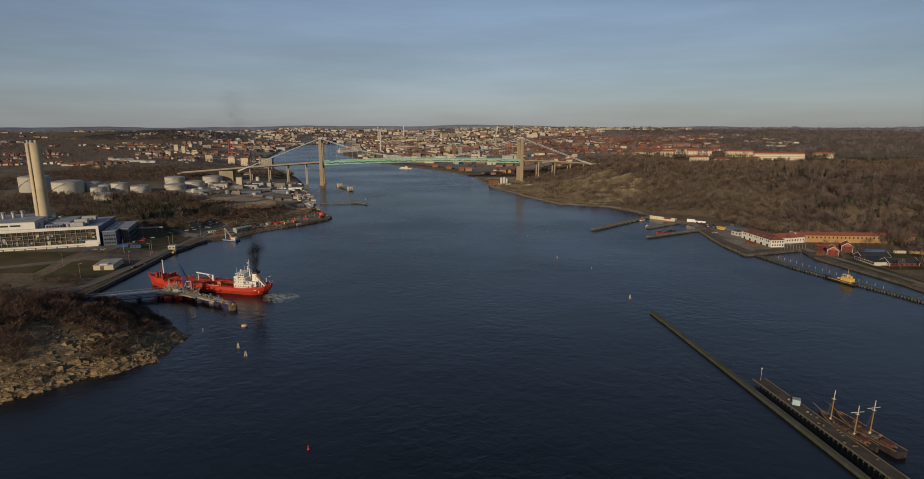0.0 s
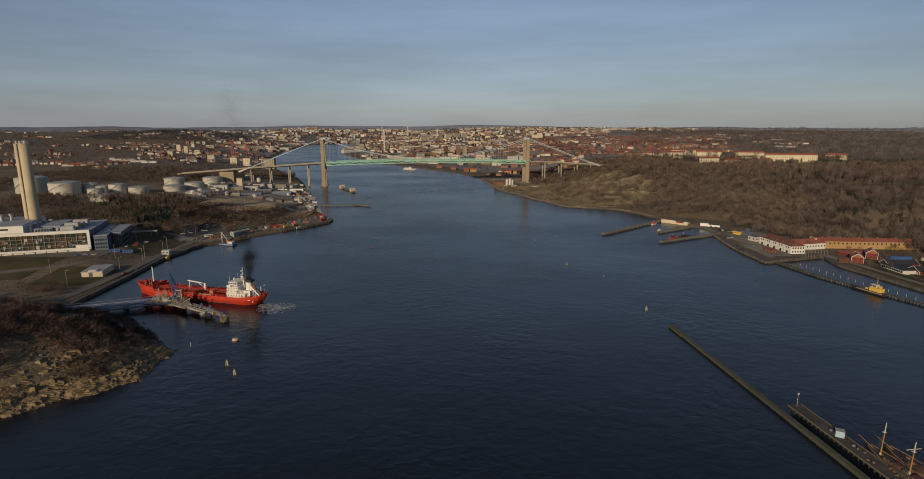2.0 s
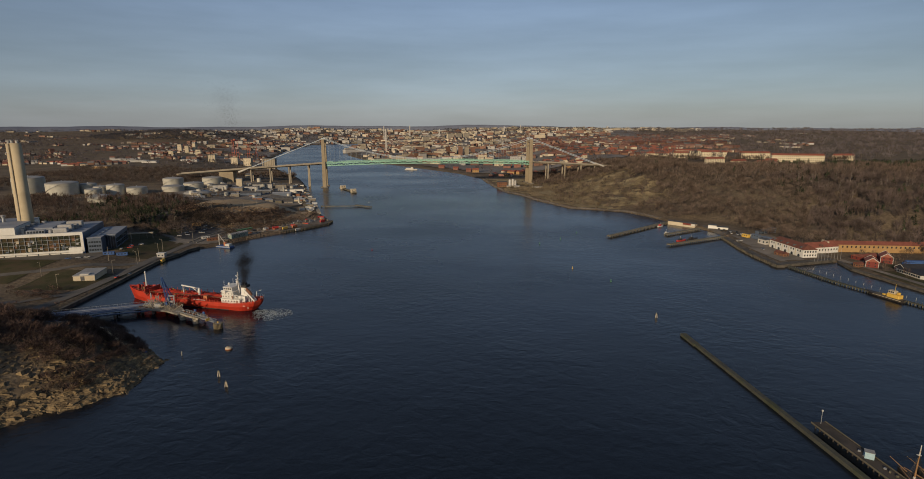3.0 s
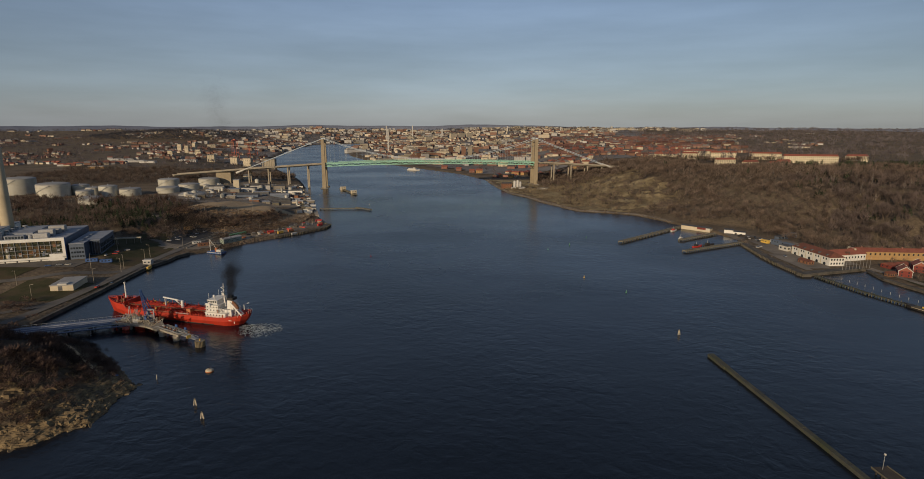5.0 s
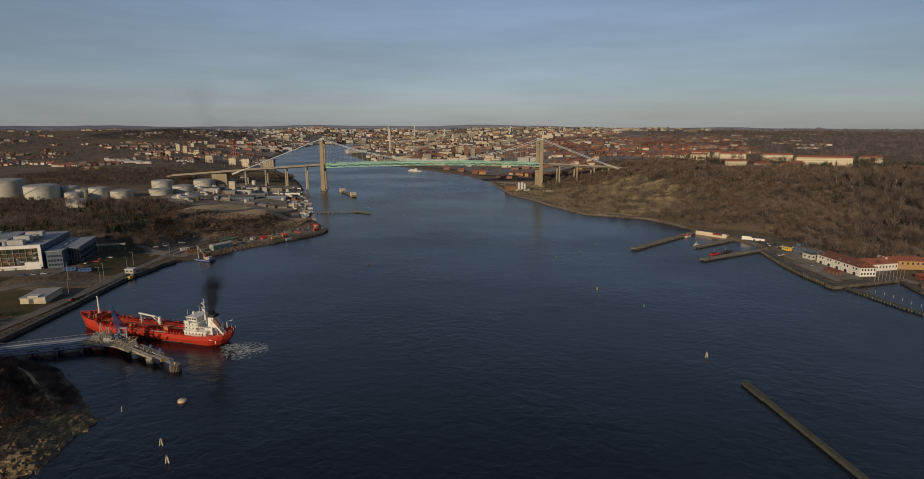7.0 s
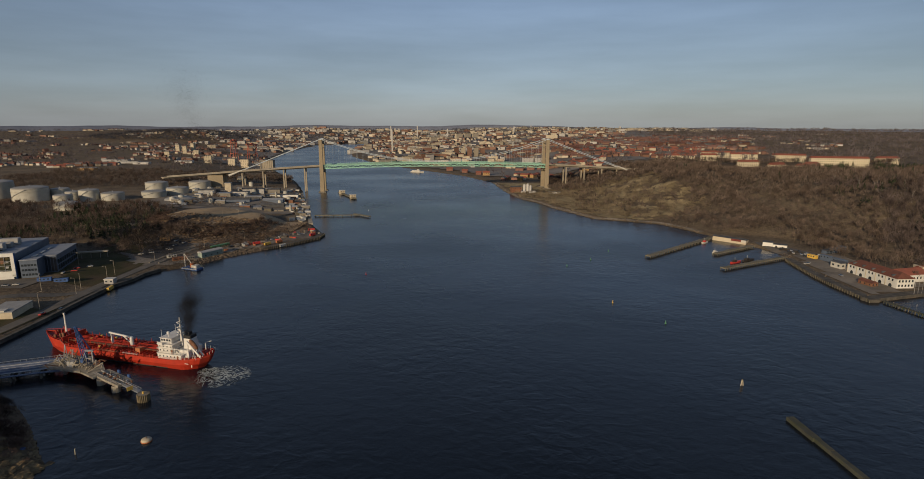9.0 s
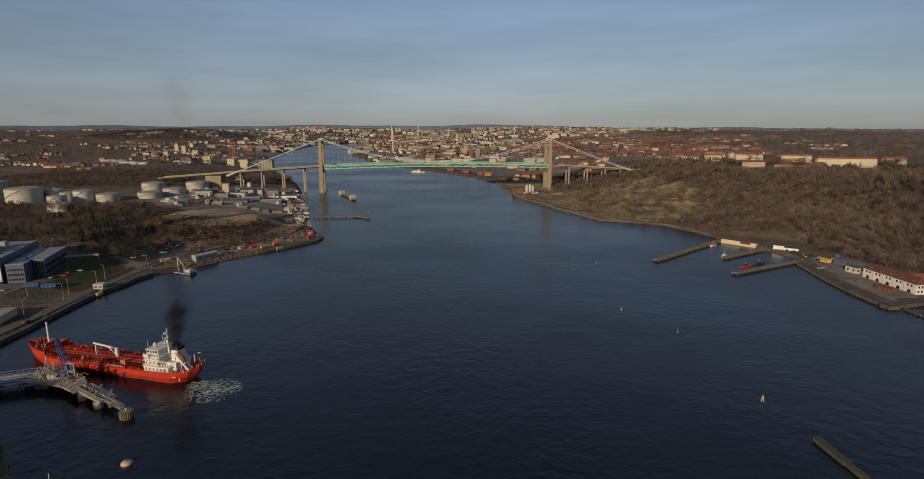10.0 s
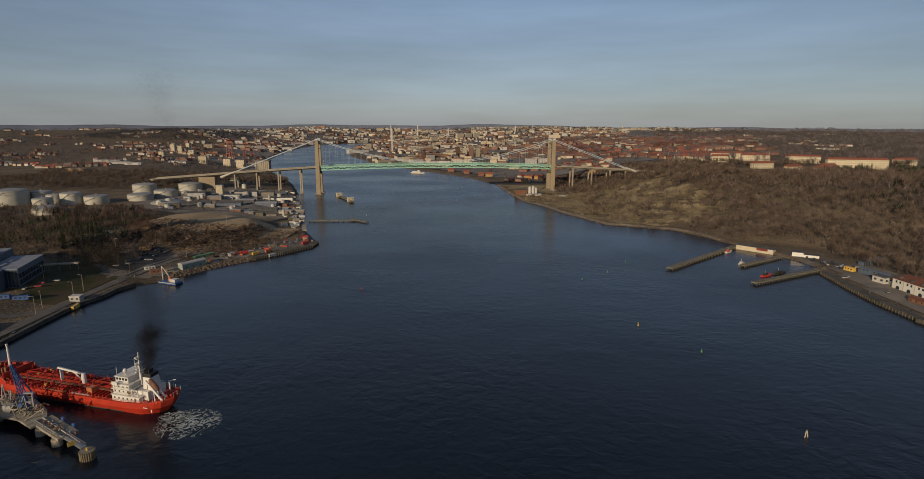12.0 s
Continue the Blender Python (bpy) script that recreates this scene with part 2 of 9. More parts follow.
def water_material():
    m = bpy.data.materials.new("river_water")
    m.use_nodes = True
    n, l = m.node_tree.nodes, m.node_tree.links
    b = n["Principled BSDF"]
    b.inputs["Base Color"].default_value = (0.006, 0.009, 0.014, 1)
    b.inputs["Roughness"].default_value, b.inputs["IOR"].default_value = 0.16, 1.33
    geo = n.new("ShaderNodeNewGeometry")
    mp = n.new("ShaderNodeMapping")
    mp.inputs["Scale"].default_value = (0.8, 1.0, 1.0)
    mp.inputs["Rotation"].default_value = (0, 0, 0.35)
    l.new(geo.outputs["Position"], mp.inputs["Vector"])
    total = None
    for scale, amount, detail in ((0.19, 0.5, 2), (0.55, 0.08, 2), (0.02, 0.7, 2)):
        t = n.new("ShaderNodeTexNoise")
        t.inputs["Scale"].default_value, t.inputs["Detail"].default_value = scale, detail
        t.inputs["Distortion"].default_value = 0.6
        l.new(mp.outputs["Vector"], t.inputs["Vector"])
        a = n.new("ShaderNodeMath")
        a.operation = "MULTIPLY_ADD"
        l.new(t.outputs["Fac"], a.inputs[0])
        a.inputs[1].default_value = amount
        if total:
            l.new(total, a.inputs[2])
        else:
            a.inputs[2].default_value = 0
        total = a.outputs[0]
    bp = n.new("ShaderNodeBump")
    bp.inputs["Strength"].default_value, bp.inputs["Distance"].default_value = 0.6, 1.0
    # gusts: the ripples stand in patches
    gust = n.new("ShaderNodeTexNoise")
    gust.inputs["Scale"].default_value, gust.inputs["Detail"].default_value = 0.009, 3
    l.new(geo.outputs["Position"], gust.inputs["Vector"])
    gr = n.new("ShaderNodeMapRange")
    gr.inputs["From Min"].default_value, gr.inputs["From Max"].default_value = 0.38, 0.62
    gr.inputs["To Min"].default_value, gr.inputs["To Max"].default_value = 0.45, 1.25
    l.new(gust.outputs["Fac"], gr.inputs["Value"])
    gm = n.new("ShaderNodeMath")
    gm.operation = "MULTIPLY"
    l.new(total, gm.inputs[0])
    l.new(gr.outputs["Result"], gm.inputs[1])
    total = gm.outputs[0]
    l.new(total, bp.inputs["Height"])
    l.new(bp.outputs["Normal"], b.inputs["Normal"])
    # long slicks of calmer water
    s = n.new("ShaderNodeTexNoise")
    s.inputs["Scale"].default_value, s.inputs["Detail"].default_value = 0.006, 4
    l.new(mp.outputs["Vector"], s.inputs["Vector"])
    r = n.new("ShaderNodeMapRange")
    r.inputs["From Min"].default_value, r.inputs["From Max"].default_value = 0.35, 0.65
    r.inputs["To Min"].default_value, r.inputs["To Max"].default_value = 0.19, 0.31
    l.new(s.outputs["Fac"], r.inputs["Value"])
    l.new(r.outputs["Result"], b.inputs["Roughness"])
    return m


M["twigs"] = twig_material("bare_twigs", (0.07, 0.053, 0.044), (0.168, 0.13, 0.104), (0.126, 0.093, 0.074))
# Red-brown twigs, raised and shifted bluer to stand for slight haze.
M["twigs_red"] = twig_material("red_brown_twigs", (0.06, 0.042, 0.035), (0.155, 0.108, 0.084), (0.12, 0.078, 0.062), 0.05, 0.12)
# Greyer and bluer than the near twigs: distance haze mixed into the colour.
M["twigs_far"] = twig_material("far_hazy_twigs", (0.08, 0.068, 0.07), (0.16, 0.138, 0.138), (0.115, 0.098, 0.102), 0.006, 0.03, 0.4)
# Darker colour to dim the hill's right part, with a little haze put in.
M["twigs_dark"] = twig_material("dimmed_hill_twigs", (0.062, 0.049, 0.045), (0.148, 0.117, 0.104), (0.108, 0.082, 0.073))
# Dark far woods, their blue cast standing for haze.
M["twigs_far_dark"] = twig_material("far_hazy_dark_woods", (0.05, 0.052, 0.06), (0.095, 0.09, 0.10), (0.07, 0.07, 0.078), 0.006, 0.03, 0.4)
M["needles"] = twig_material("pine_needles", (0.022, 0.034, 0.018), (0.06, 0.078, 0.042), (0.038, 0.048, 0.026), 0.05)
M["ground"], M["water"] = ground_material(), water_material()


# ---- helpers for meshes ----
def mesh_of(name, verts, faces, mat, smooth=False):
    me = bpy.data.meshes.new(name)
    me.from_pydata(verts, [], faces)
    me.materials.append(mat)
    if smooth:
        me.polygons.foreach_set("use_smooth", [True] * len(me.polygons))
    me.update()
    return me


def tri_mesh(name, verts, tris, mat, flat=False):
    """A mesh from numpy arrays of triangles, for the many."""
    me = bpy.data.meshes.new(name)
    nv, nt = len(verts), len(tris)
    me.vertices.add(nv)
    me.vertices.foreach_set("co", np.asarray(verts, np.float32).ravel())
    me.loops.add(nt * 3)
    me.loops.foreach_set("vertex_index", np.asarray(tris, np.int32).ravel())
    me.polygons.add(nt)
    me.polygons.foreach_set("loop_start", np.arange(0, nt * 3, 3, dtype=np.int32))
    me.materials.append(mat)
    me.polygons.foreach_set("use_smooth", [not flat] * nt)
    me.update()
    me.validate()
    return me


def part(name, bm, mat, parent=None, label="", smooth=False):
    """Links a bmesh as one mesh object, under a thing or a part."""
    me = bpy.data.meshes.new(name)
    bm.to_mesh(me)
    bm.free()
    me.materials.append(mat)
    if smooth:
        me.polygons.foreach_set("use_smooth", [True] * len(me.polygons))
    ob = new(name, me)
    if parent:
        ob.parent = parent
    if label:
        tagged(ob, label)
    return ob


def again(name, ob, m, parent):
    """The same mesh once more, as an object of its own."""
    o = new(name, ob.data)
    o.parent, o.matrix_basis = parent, m
    return o


def thing(name, label, category, m=None, group="", kind=""):
    e = tagged(new(name), label, category, group, kind)
    e.empty_display_size = 1
    e.matrix_basis = m or Matrix()
    return e


def box(bm, x0, x1, y0, y1, z0, z1, m=None, bevel=0.0):
    r = bmesh.ops.create_cube(bm, size=1, matrix=(m or Matrix()) @ Matrix.Translation(((x0 + x1) / 2, (y0 + y1) / 2, (z0 + z1) / 2))
                              @ Matrix.Diagonal((x1 - x0, y1 - y0, z1 - z0, 1)))
    if bevel:
        es = list({e for v in r["verts"] for e in v.link_edges})
        bmesh.ops.bevel(bm, geom=es, offset=bevel, segments=1, affect="EDGES")
    return bm


def chunk(vs, fs, x0, x1, y0, y1, z0, z1, m, taper=0.82):
    """Adds one blunt block, narrower at its top, to lists of corners and faces."""
    k = len(vs)
    cx, cy = (x0 + x1) / 2, (y0 + y1) / 2
    for z, q in ((z0, 1.0), (z0 + 0.75 * (z1 - z0), 1.0), (z1, taper)):
        for x, y in ((x0, y0), (x1, y0), (x1, y1), (x0, y1)):
            vs.append(m @ Vector((cx + (x - cx) * q, cy + (y - cy) * q, z)))
    for b in (0, 4):
        fs.extend((k + b + i, k + b + (i + 1) % 4, k + b + 4 + (i + 1) % 4, k + b + 4 + i) for i in range(4))
    fs.append((k + 8, k + 9, k + 10, k + 11))


def boxes(*list_of):
    bm = bmesh.new()
    for b in list_of:
        box(bm, *b)
    return bm


def rod(bm, a, b, r0, r1=None, n=6):
    """A tapered bar from a to b."""
    a, b = Vector(a), Vector(b)
    d = b - a
    q = d.to_track_quat("Z", "Y").to_matrix().to_4x4()
    bmesh.ops.create_cone(bm, cap_ends=True, segments=n, radius1=r0, radius2=r0 if r1 is None else r1, depth=d.length,
                          matrix=Matrix.Translation((a + b) / 2) @ q)
    return bm


def beam(bm, a, b, w, h):
    """A bar of rectangular section from a to b."""
    a, b = Vector(a), Vector(b)
    d = b - a
    up = Vector((0, 0, 1)) if abs(d.normalized().z) < 0.95 else Vector((0, 1, 0))
    x = d.normalized()
    y = up.cross(x).normalized()
    z = x.cross(y)
    m = Matrix((x, y, z)).transposed().to_4x4()
    m.translation = (a + b) / 2
    bmesh.ops.create_cube(bm, size=1, matrix=m @ Matrix.Diagonal((d.length, w, h, 1)))
    return bm


def sweep(bm, pts, w, h):
    """One bar of rectangular section bent along a line, w across and h upright."""
    pts = [Vector(p) for p in pts]
    last = None
    for i, p in enumerate(pts):
        d = (pts[min(i + 1, len(pts) - 1)] - pts[max(i - 1, 0)]).normalized()
        y = Vector((0, 0, 1)).cross(d).normalized()
        z = d.cross(y)
        ring = [bm.verts.new(p + y * (a * w / 2) + z * (b * h / 2)) for a, b in ((-1, -1), (1, -1), (1, 1), (-1, 1))]
        if last:
            for k in range(4):
                bm.faces.new((last[k], last[(k + 1) % 4], ring[(k + 1) % 4], ring[k]))
        else:
            bm.faces.new(ring[::-1])
        last = ring
    bm.faces.new(last)
    bmesh.ops.recalc_face_normals(bm, faces=bm.faces)
    return bm


def lathe(bm, profile, n=32, at=(0, 0, 0)):
    """Turns (radius, height) pairs round the upright axis."""
    rings = []
    for r, z in profile:
        if r < 1e-4:
            rings.append([bm.verts.new((at[0], at[1], at[2] + z))])
        else:
            rings.append([bm.verts.new((at[0] + r * math.cos(2 * math.pi * k / n), at[1] + r * math.sin(2 * math.pi * k / n), at[2] + z)) for k in range(n)])
    for p, q in zip(rings, rings[1:]):
        for k in range(n):
            j = (k + 1) % n
            f = [p[k % len(p)], p[j % len(p)], q[j % len(q)], q[k % len(q)]]
            f = list(dict.fromkeys(f))
            if len(f) > 2:
                bm.faces.new(f)
    return bm


def prism(bm, pts, z0, z1):
    """An upright prism over a plan."""
    lo = [bm.verts.new((x, y, z0)) for x, y in pts]
    hi = [bm.verts.new((x, y, z1)) for x, y in pts]
    k = len(pts)
    for i in range(k):
        j = (i + 1) % k
        bm.faces.new((lo[i], lo[j], hi[j], hi[i]))
    bm.faces.new(hi)
    bm.faces.new(lo[::-1])
    bmesh.ops.recalc_face_normals(bm, faces=bm.faces)
    return bm


# ---- the land ----
LEFT = np.array([(-4900, 40), (-700, 90), (-330, 160), (-262, 192), (-226, 214), (-204, 229), (-194, 236), (-186, 247), (-179, 255), (-169, 257), (-164, 267), (-156, 272), (-156, 283),
                 (-159, 294), (-156, 306), (-168, 318), (-186, 336), (-200, 348), (-214, 354), (-236, 354), (-254, 362), (-264, 385), (-265, 420), (-266, 452),
                 (-269, 494), (-270, 524), (-265, 542), (-265, 558), (-260, 572), (-248, 584), (-242, 597), (-232, 617), (-219, 635), (-204, 653), (-183, 676), (-164, 705), (-163, 728), (-192, 787), (-214, 858),
                 (-251, 968), (-301, 1112), (-364, 1278), (-536, 1639), (-660, 1950), (-800, 2600), (-890, 3400), (-720, 3640), (-560, 3700), (-560, 6000),
                 (-6000, 6000), (-6000, 40)], float)
HILL_SHORE = [(262, 746), (250, 781), (234, 807), (196, 829), (163, 842), (144, 887), (122, 937), (108, 990), (82, 1045), (65, 1146), (49, 1298)]
RIGHT = np.array([(6000, 60), (420, 60), (354, 300), (350, 360), (348, 410), (340, 450), (334, 490), (342, 519), (277, 499), (276, 540), (279, 572),
                  (288, 625), (297, 650), (290, 672), (283, 692), (274, 722)] + HILL_SHORE + [(-10, 1448), (-137, 1636), (-290, 1870), (-445, 2250), (-590, 2900), (-560, 3630), (-640, 4100),
                  (-640, 6000), (6000, 6000)], float)


def inland(x, y, poly):
    """How far inside (positive) or outside a plan the points lie."""
    x, y = np.asarray(x, float), np.asarray(y, float)
    best = np.full(x.shape, 1e18)
    inside = np.zeros(x.shape, bool)
    for (ax, ay), (bx, by) in zip(poly, np.roll(poly, -1, axis=0)):
        dx, dy = bx - ax, by - ay
        t = np.clip(((x - ax) * dx + (y - ay) * dy) / (dx * dx + dy * dy), 0, 1)
        best = np.minimum(best, (x - ax - t * dx) ** 2 + (y - ay - t * dy) ** 2)
        if ay != by:
            cross = (ay > y) != (by > y)
            inside ^= cross & (x < (y - ay) / (by - ay) * dx + ax)
    return np.where(inside, 1, -1) * np.sqrt(best)


def depth(x, y, poly):
    """How far one point lies inside (positive) or outside a plan."""
    q = np.roll(poly, -1, axis=0)
    d = q - poly
    t = np.clip(((x - poly[:, 0]) * d[:, 0] + (y - poly[:, 1]) * d[:, 1]) / (d * d).sum(1), 0, 1)
    best = np.hypot(x - poly[:, 0] - t * d[:, 0], y - poly[:, 1] - t * d[:, 1]).min()
    dy = np.where(d[:, 1] == 0, 1, d[:, 1])
    hit_ = ((poly[:, 1] > y) != (q[:, 1] > y)) & (x < (y - poly[:, 1]) / dy * d[:, 0] + poly[:, 0])
    return float(best if hit_.sum() % 2 else -best)


def ease(v, a, b):
    t = np.clip((v - a) / (b - a), 0, 1)
    return t * t * (3 - 2 * t)


def ripple(x, y, s, seed=0.0):
    """Cheap rolling relief between about -1 and 1."""
    return (np.sin(x / s + 1.3 * np.sin(y / s * 0.7 + seed) + seed * 2.1) * np.cos(y / s * 0.9 + 0.8 * np.sin(x / s * 0.6 + seed * 1.7))
            + 0.5 * np.sin(x / s * 2.3 + y / s * 1.1 + seed * 3.3) * np.cos(y / s * 2.6 - x / s * 0.7 + seed)) / 1.5


def bump_at(x, y, cx, cy, rx, ry, h, p=2.0):
    return h * np.exp(-(((x - cx) / rx) ** 2 + ((y - cy) / ry) ** 2) ** (p / 2))


def height(x, y):
    x, y = np.asarray(x, float), np.asarray(y, float)
    dl, dr = inland(x, y, LEFT), inland(x, y, RIGHT)
    d = np.maximum(dl, dr)
    z = np.where(d > 0, 2.1 * ease(d, 0, 5), np.maximum(-9, d * 0.55))
    # left bank
    left = np.zeros_like(x)
    left += 5.0 * ease(-x, 285, 318) * ease(y, 430, 490) * ease(y, 1500, 1200)
    left += bump_at(x, y, -232, 292, 52, 50, 15, 2.6) * ease(dl, 0, 16)
    left += bump_at(x, y, -330, 250, 90, 90, 14) * ease(dl, 0, 30)
    knoll = bump_at(x, y, -299, 766, 64, 68, 1, 7.0) * ease(dl, 8, 30)
    left += knoll * 12.5 + 1.6 * ripple(x, y, 5, 9) * 4 * knoll * (1 - knoll) + 0.7 * ripple(x, y, 12, 4) * knoll
    left += bump_at(x, y, -385, 690, 60, 60, 7) + 4.5 * ease(y, 780, 860) * ease(-x, 340, 420) * ease(y, 1300, 1150)
    left += 16 * ease(y, 1050, 1500) * ease(dl, 60, 250) + 30 * ease(y, 1500, 3500) * ease(dl, 100, 700) * (0.6 + 0.4 * ripple(x, y, 330, 1))
    left += bump_at(x, y, -1580, 3150, 420, 260, 48)
    left += ripple(x, y, 26, 3) * 1.2 * ease(dl, 15, 60) * ease(y, 330, 200) + ripple(x, y, 9, 5) * 1.0 * ease(dl, 3, 14) * ease(y, 372, 340)
    # right bank: a shelf with the quays and then the wooded hill
    start = 6 + 54 * ease(y, 760, 690) + 50 * ease(y, 650, 585)
    right = 39 * ease(dr, start, start + 260) * ease(x, 110, 420) * (1 - 0.25 * ease(y, 1400, 2000))
    right += 4 * ease(dr, start, start + 34) * ease(x, 190, 260) * ease(y, 1180, 1000)
    right += 4.5 * ripple(x, y, 45, 2) * ease(dr, start + 20, start + 140) * ease(x, 200, 350)
    right += 1.6 * ripple(x, y, 15, 7) * ease(dr, start, start + 40) * ease(x, 180, 260)
    right += 22 * ease(y, 1500, 2600) * ease(dr, 40, 600) + 32 * ease(y, 2500, 4300) * ease(dr, 100, 600) + 10 * ripple(x, y, 260, 4) * ease(y, 1500, 2200) * ease(dr, 60, 300)
    z = z + np.where(dl > 0, left, 0) + np.where(dr > 0, right, 0)
    # the skyline
    far = np.hypot(x, y - 80)
    az = np.degrees(np.arctan2(x, y - 80))
    rim = 70 + 14 * np.exp(-((az - 2) / 7) ** 2) + 8 * np.exp(-((az + 12) / 9) ** 2) + 5 * np.sin(az / 3.1) + 3 * np.sin(az / 1.3 + 1)
    k = ease(far, 3700, 4650) * ease(y, 300, 900)
    return z * (1 - k) + np.maximum(z, rim) * k


def lines(spans):
    out = []
    for a, b, s in spans:
        out += list(np.arange(a, b, s))
    return np.array(out + [spans[-1][1]])


gx = lines([(-4950, -1500, 90), (-1500, -800, 35), (-800, -420, 12), (-420, -120, 3.5), (-120, 180, 10), (180, 440, 4), (440, 900, 9), (900, 1600, 30), (1600, 4950, 90)])
gy = lines([(-300, 160, 30), (160, 400, 3.5), (400, 760, 5), (760, 1350, 8), (1350, 2200, 22), (2200, 4850, 50)])
GX, GY = np.meshgrid(gx, gy)
GZ = height(GX, GY)
gv = np.stack([GX, GY, GZ], -1).reshape(-1, 3)
gn = len(gx)
gi = (np.arange(len(gy) - 1)[:, None] * gn + np.arange(gn - 1)[None, :]).ravel()
gt = np.concatenate([np.stack([gi, gi + 1, gi + gn + 1], -1), np.stack([gi, gi + gn + 1, gi + gn], -1)])
ground = tagged(new("ground", tri_mesh("ground", gv, gt, M["ground"])), "brown winter heath, bare earth and granite banks", "ground", kind="structure")
ground.data.polygons.foreach_set("use_smooth", [True] * len(ground.data.polygons))


def z_at(x, y):
    """The height of the ground sheet itself."""
    i = int(np.clip(np.searchsorted(gx, x) - 1, 0, len(gx) - 2))
    j = int(np.clip(np.searchsorted(gy, y) - 1, 0, len(gy) - 2))
    a, b = (x - gx[i]) / (gx[i + 1] - gx[i]), (y - gy[j]) / (gy[j + 1] - gy[j])
    return float((GZ[j, i] * (1 - a) + GZ[j, i + 1] * a) * (1 - b) + (GZ[j + 1, i] * (1 - a) + GZ[j + 1, i + 1] * a) * b)


wm = mesh_of("water", [(-4950, -600, 0), (4950, -600, 0), (4950, 4850, 0), (-4950, 4850, 0)], [(0, 1, 2, 3)], M["water"])
tagged(new("water", wm), "dark blue-grey river water with fine wind ripples", "water", kind="structure")


bv, bf = [], []
for i in range(241):
    a = -54 + 108 * i / 240
    top = 103 + 15 * math.exp(-((a - 2) / 7) ** 2) + 7 * math.exp(-((a + 12) / 9) ** 2) + 4 * math.sin(a / 3.1) + 2.5 * math.sin(a / 1.3 + 1) + 0.8 * math.sin(a * 2.9)
    for r, z in ((4690, 20), (4715, top * 0.86), (4760, top)):
        bv.append((r * math.sin(radians(a)), 80 + r * math.cos(radians(a)), z))
for i in range(240):
    for k in range(2):
        bf.append((i * 3 + k, i * 3 + 3 + k, i * 3 + 4 + k, i * 3 + 1 + k))
# Blue-grey of the distance haze is put into the ridge's base colour.
M["hazed_hills"] = material("hazed_hills", (0.12, 0.135, 0.18), (0.17, 0.185, 0.23), 0.004, 1.0, fine=5, spec=0.0)
tagged(new("backdrop", mesh_of("backdrop", bv, bf, M["hazed_hills"], True)), "far wooded ridge along the skyline, haze painted in blue-grey", "hills", kind="structure")


# ---- the suspension bridge ----
B0, B1 = Vector((-268.7, 1136.2)), Vector((145.0, 1189.9))
SPAN = (B1 - B0).length
BRIDGE = Matrix.Translation((B0.x, B0.y, 0)) @ Matrix.Rotation(math.atan2(B1.y - B0.y, B1.x - B0.x), 4, "Z")
PTOP = 93.8


def deck_z(s):
    """The top of the carriageway along the bridge."""
    if s < 0:
        return 47.6 + s * 0.062 - max(0, -s - 120) * 0.01
    if s > SPAN:
        return 47.8 - (s - SPAN) * 0.055
    return 47.7 + 4.2 * (1 - ((s - SPAN / 2) / (SPAN / 2)) ** 2)


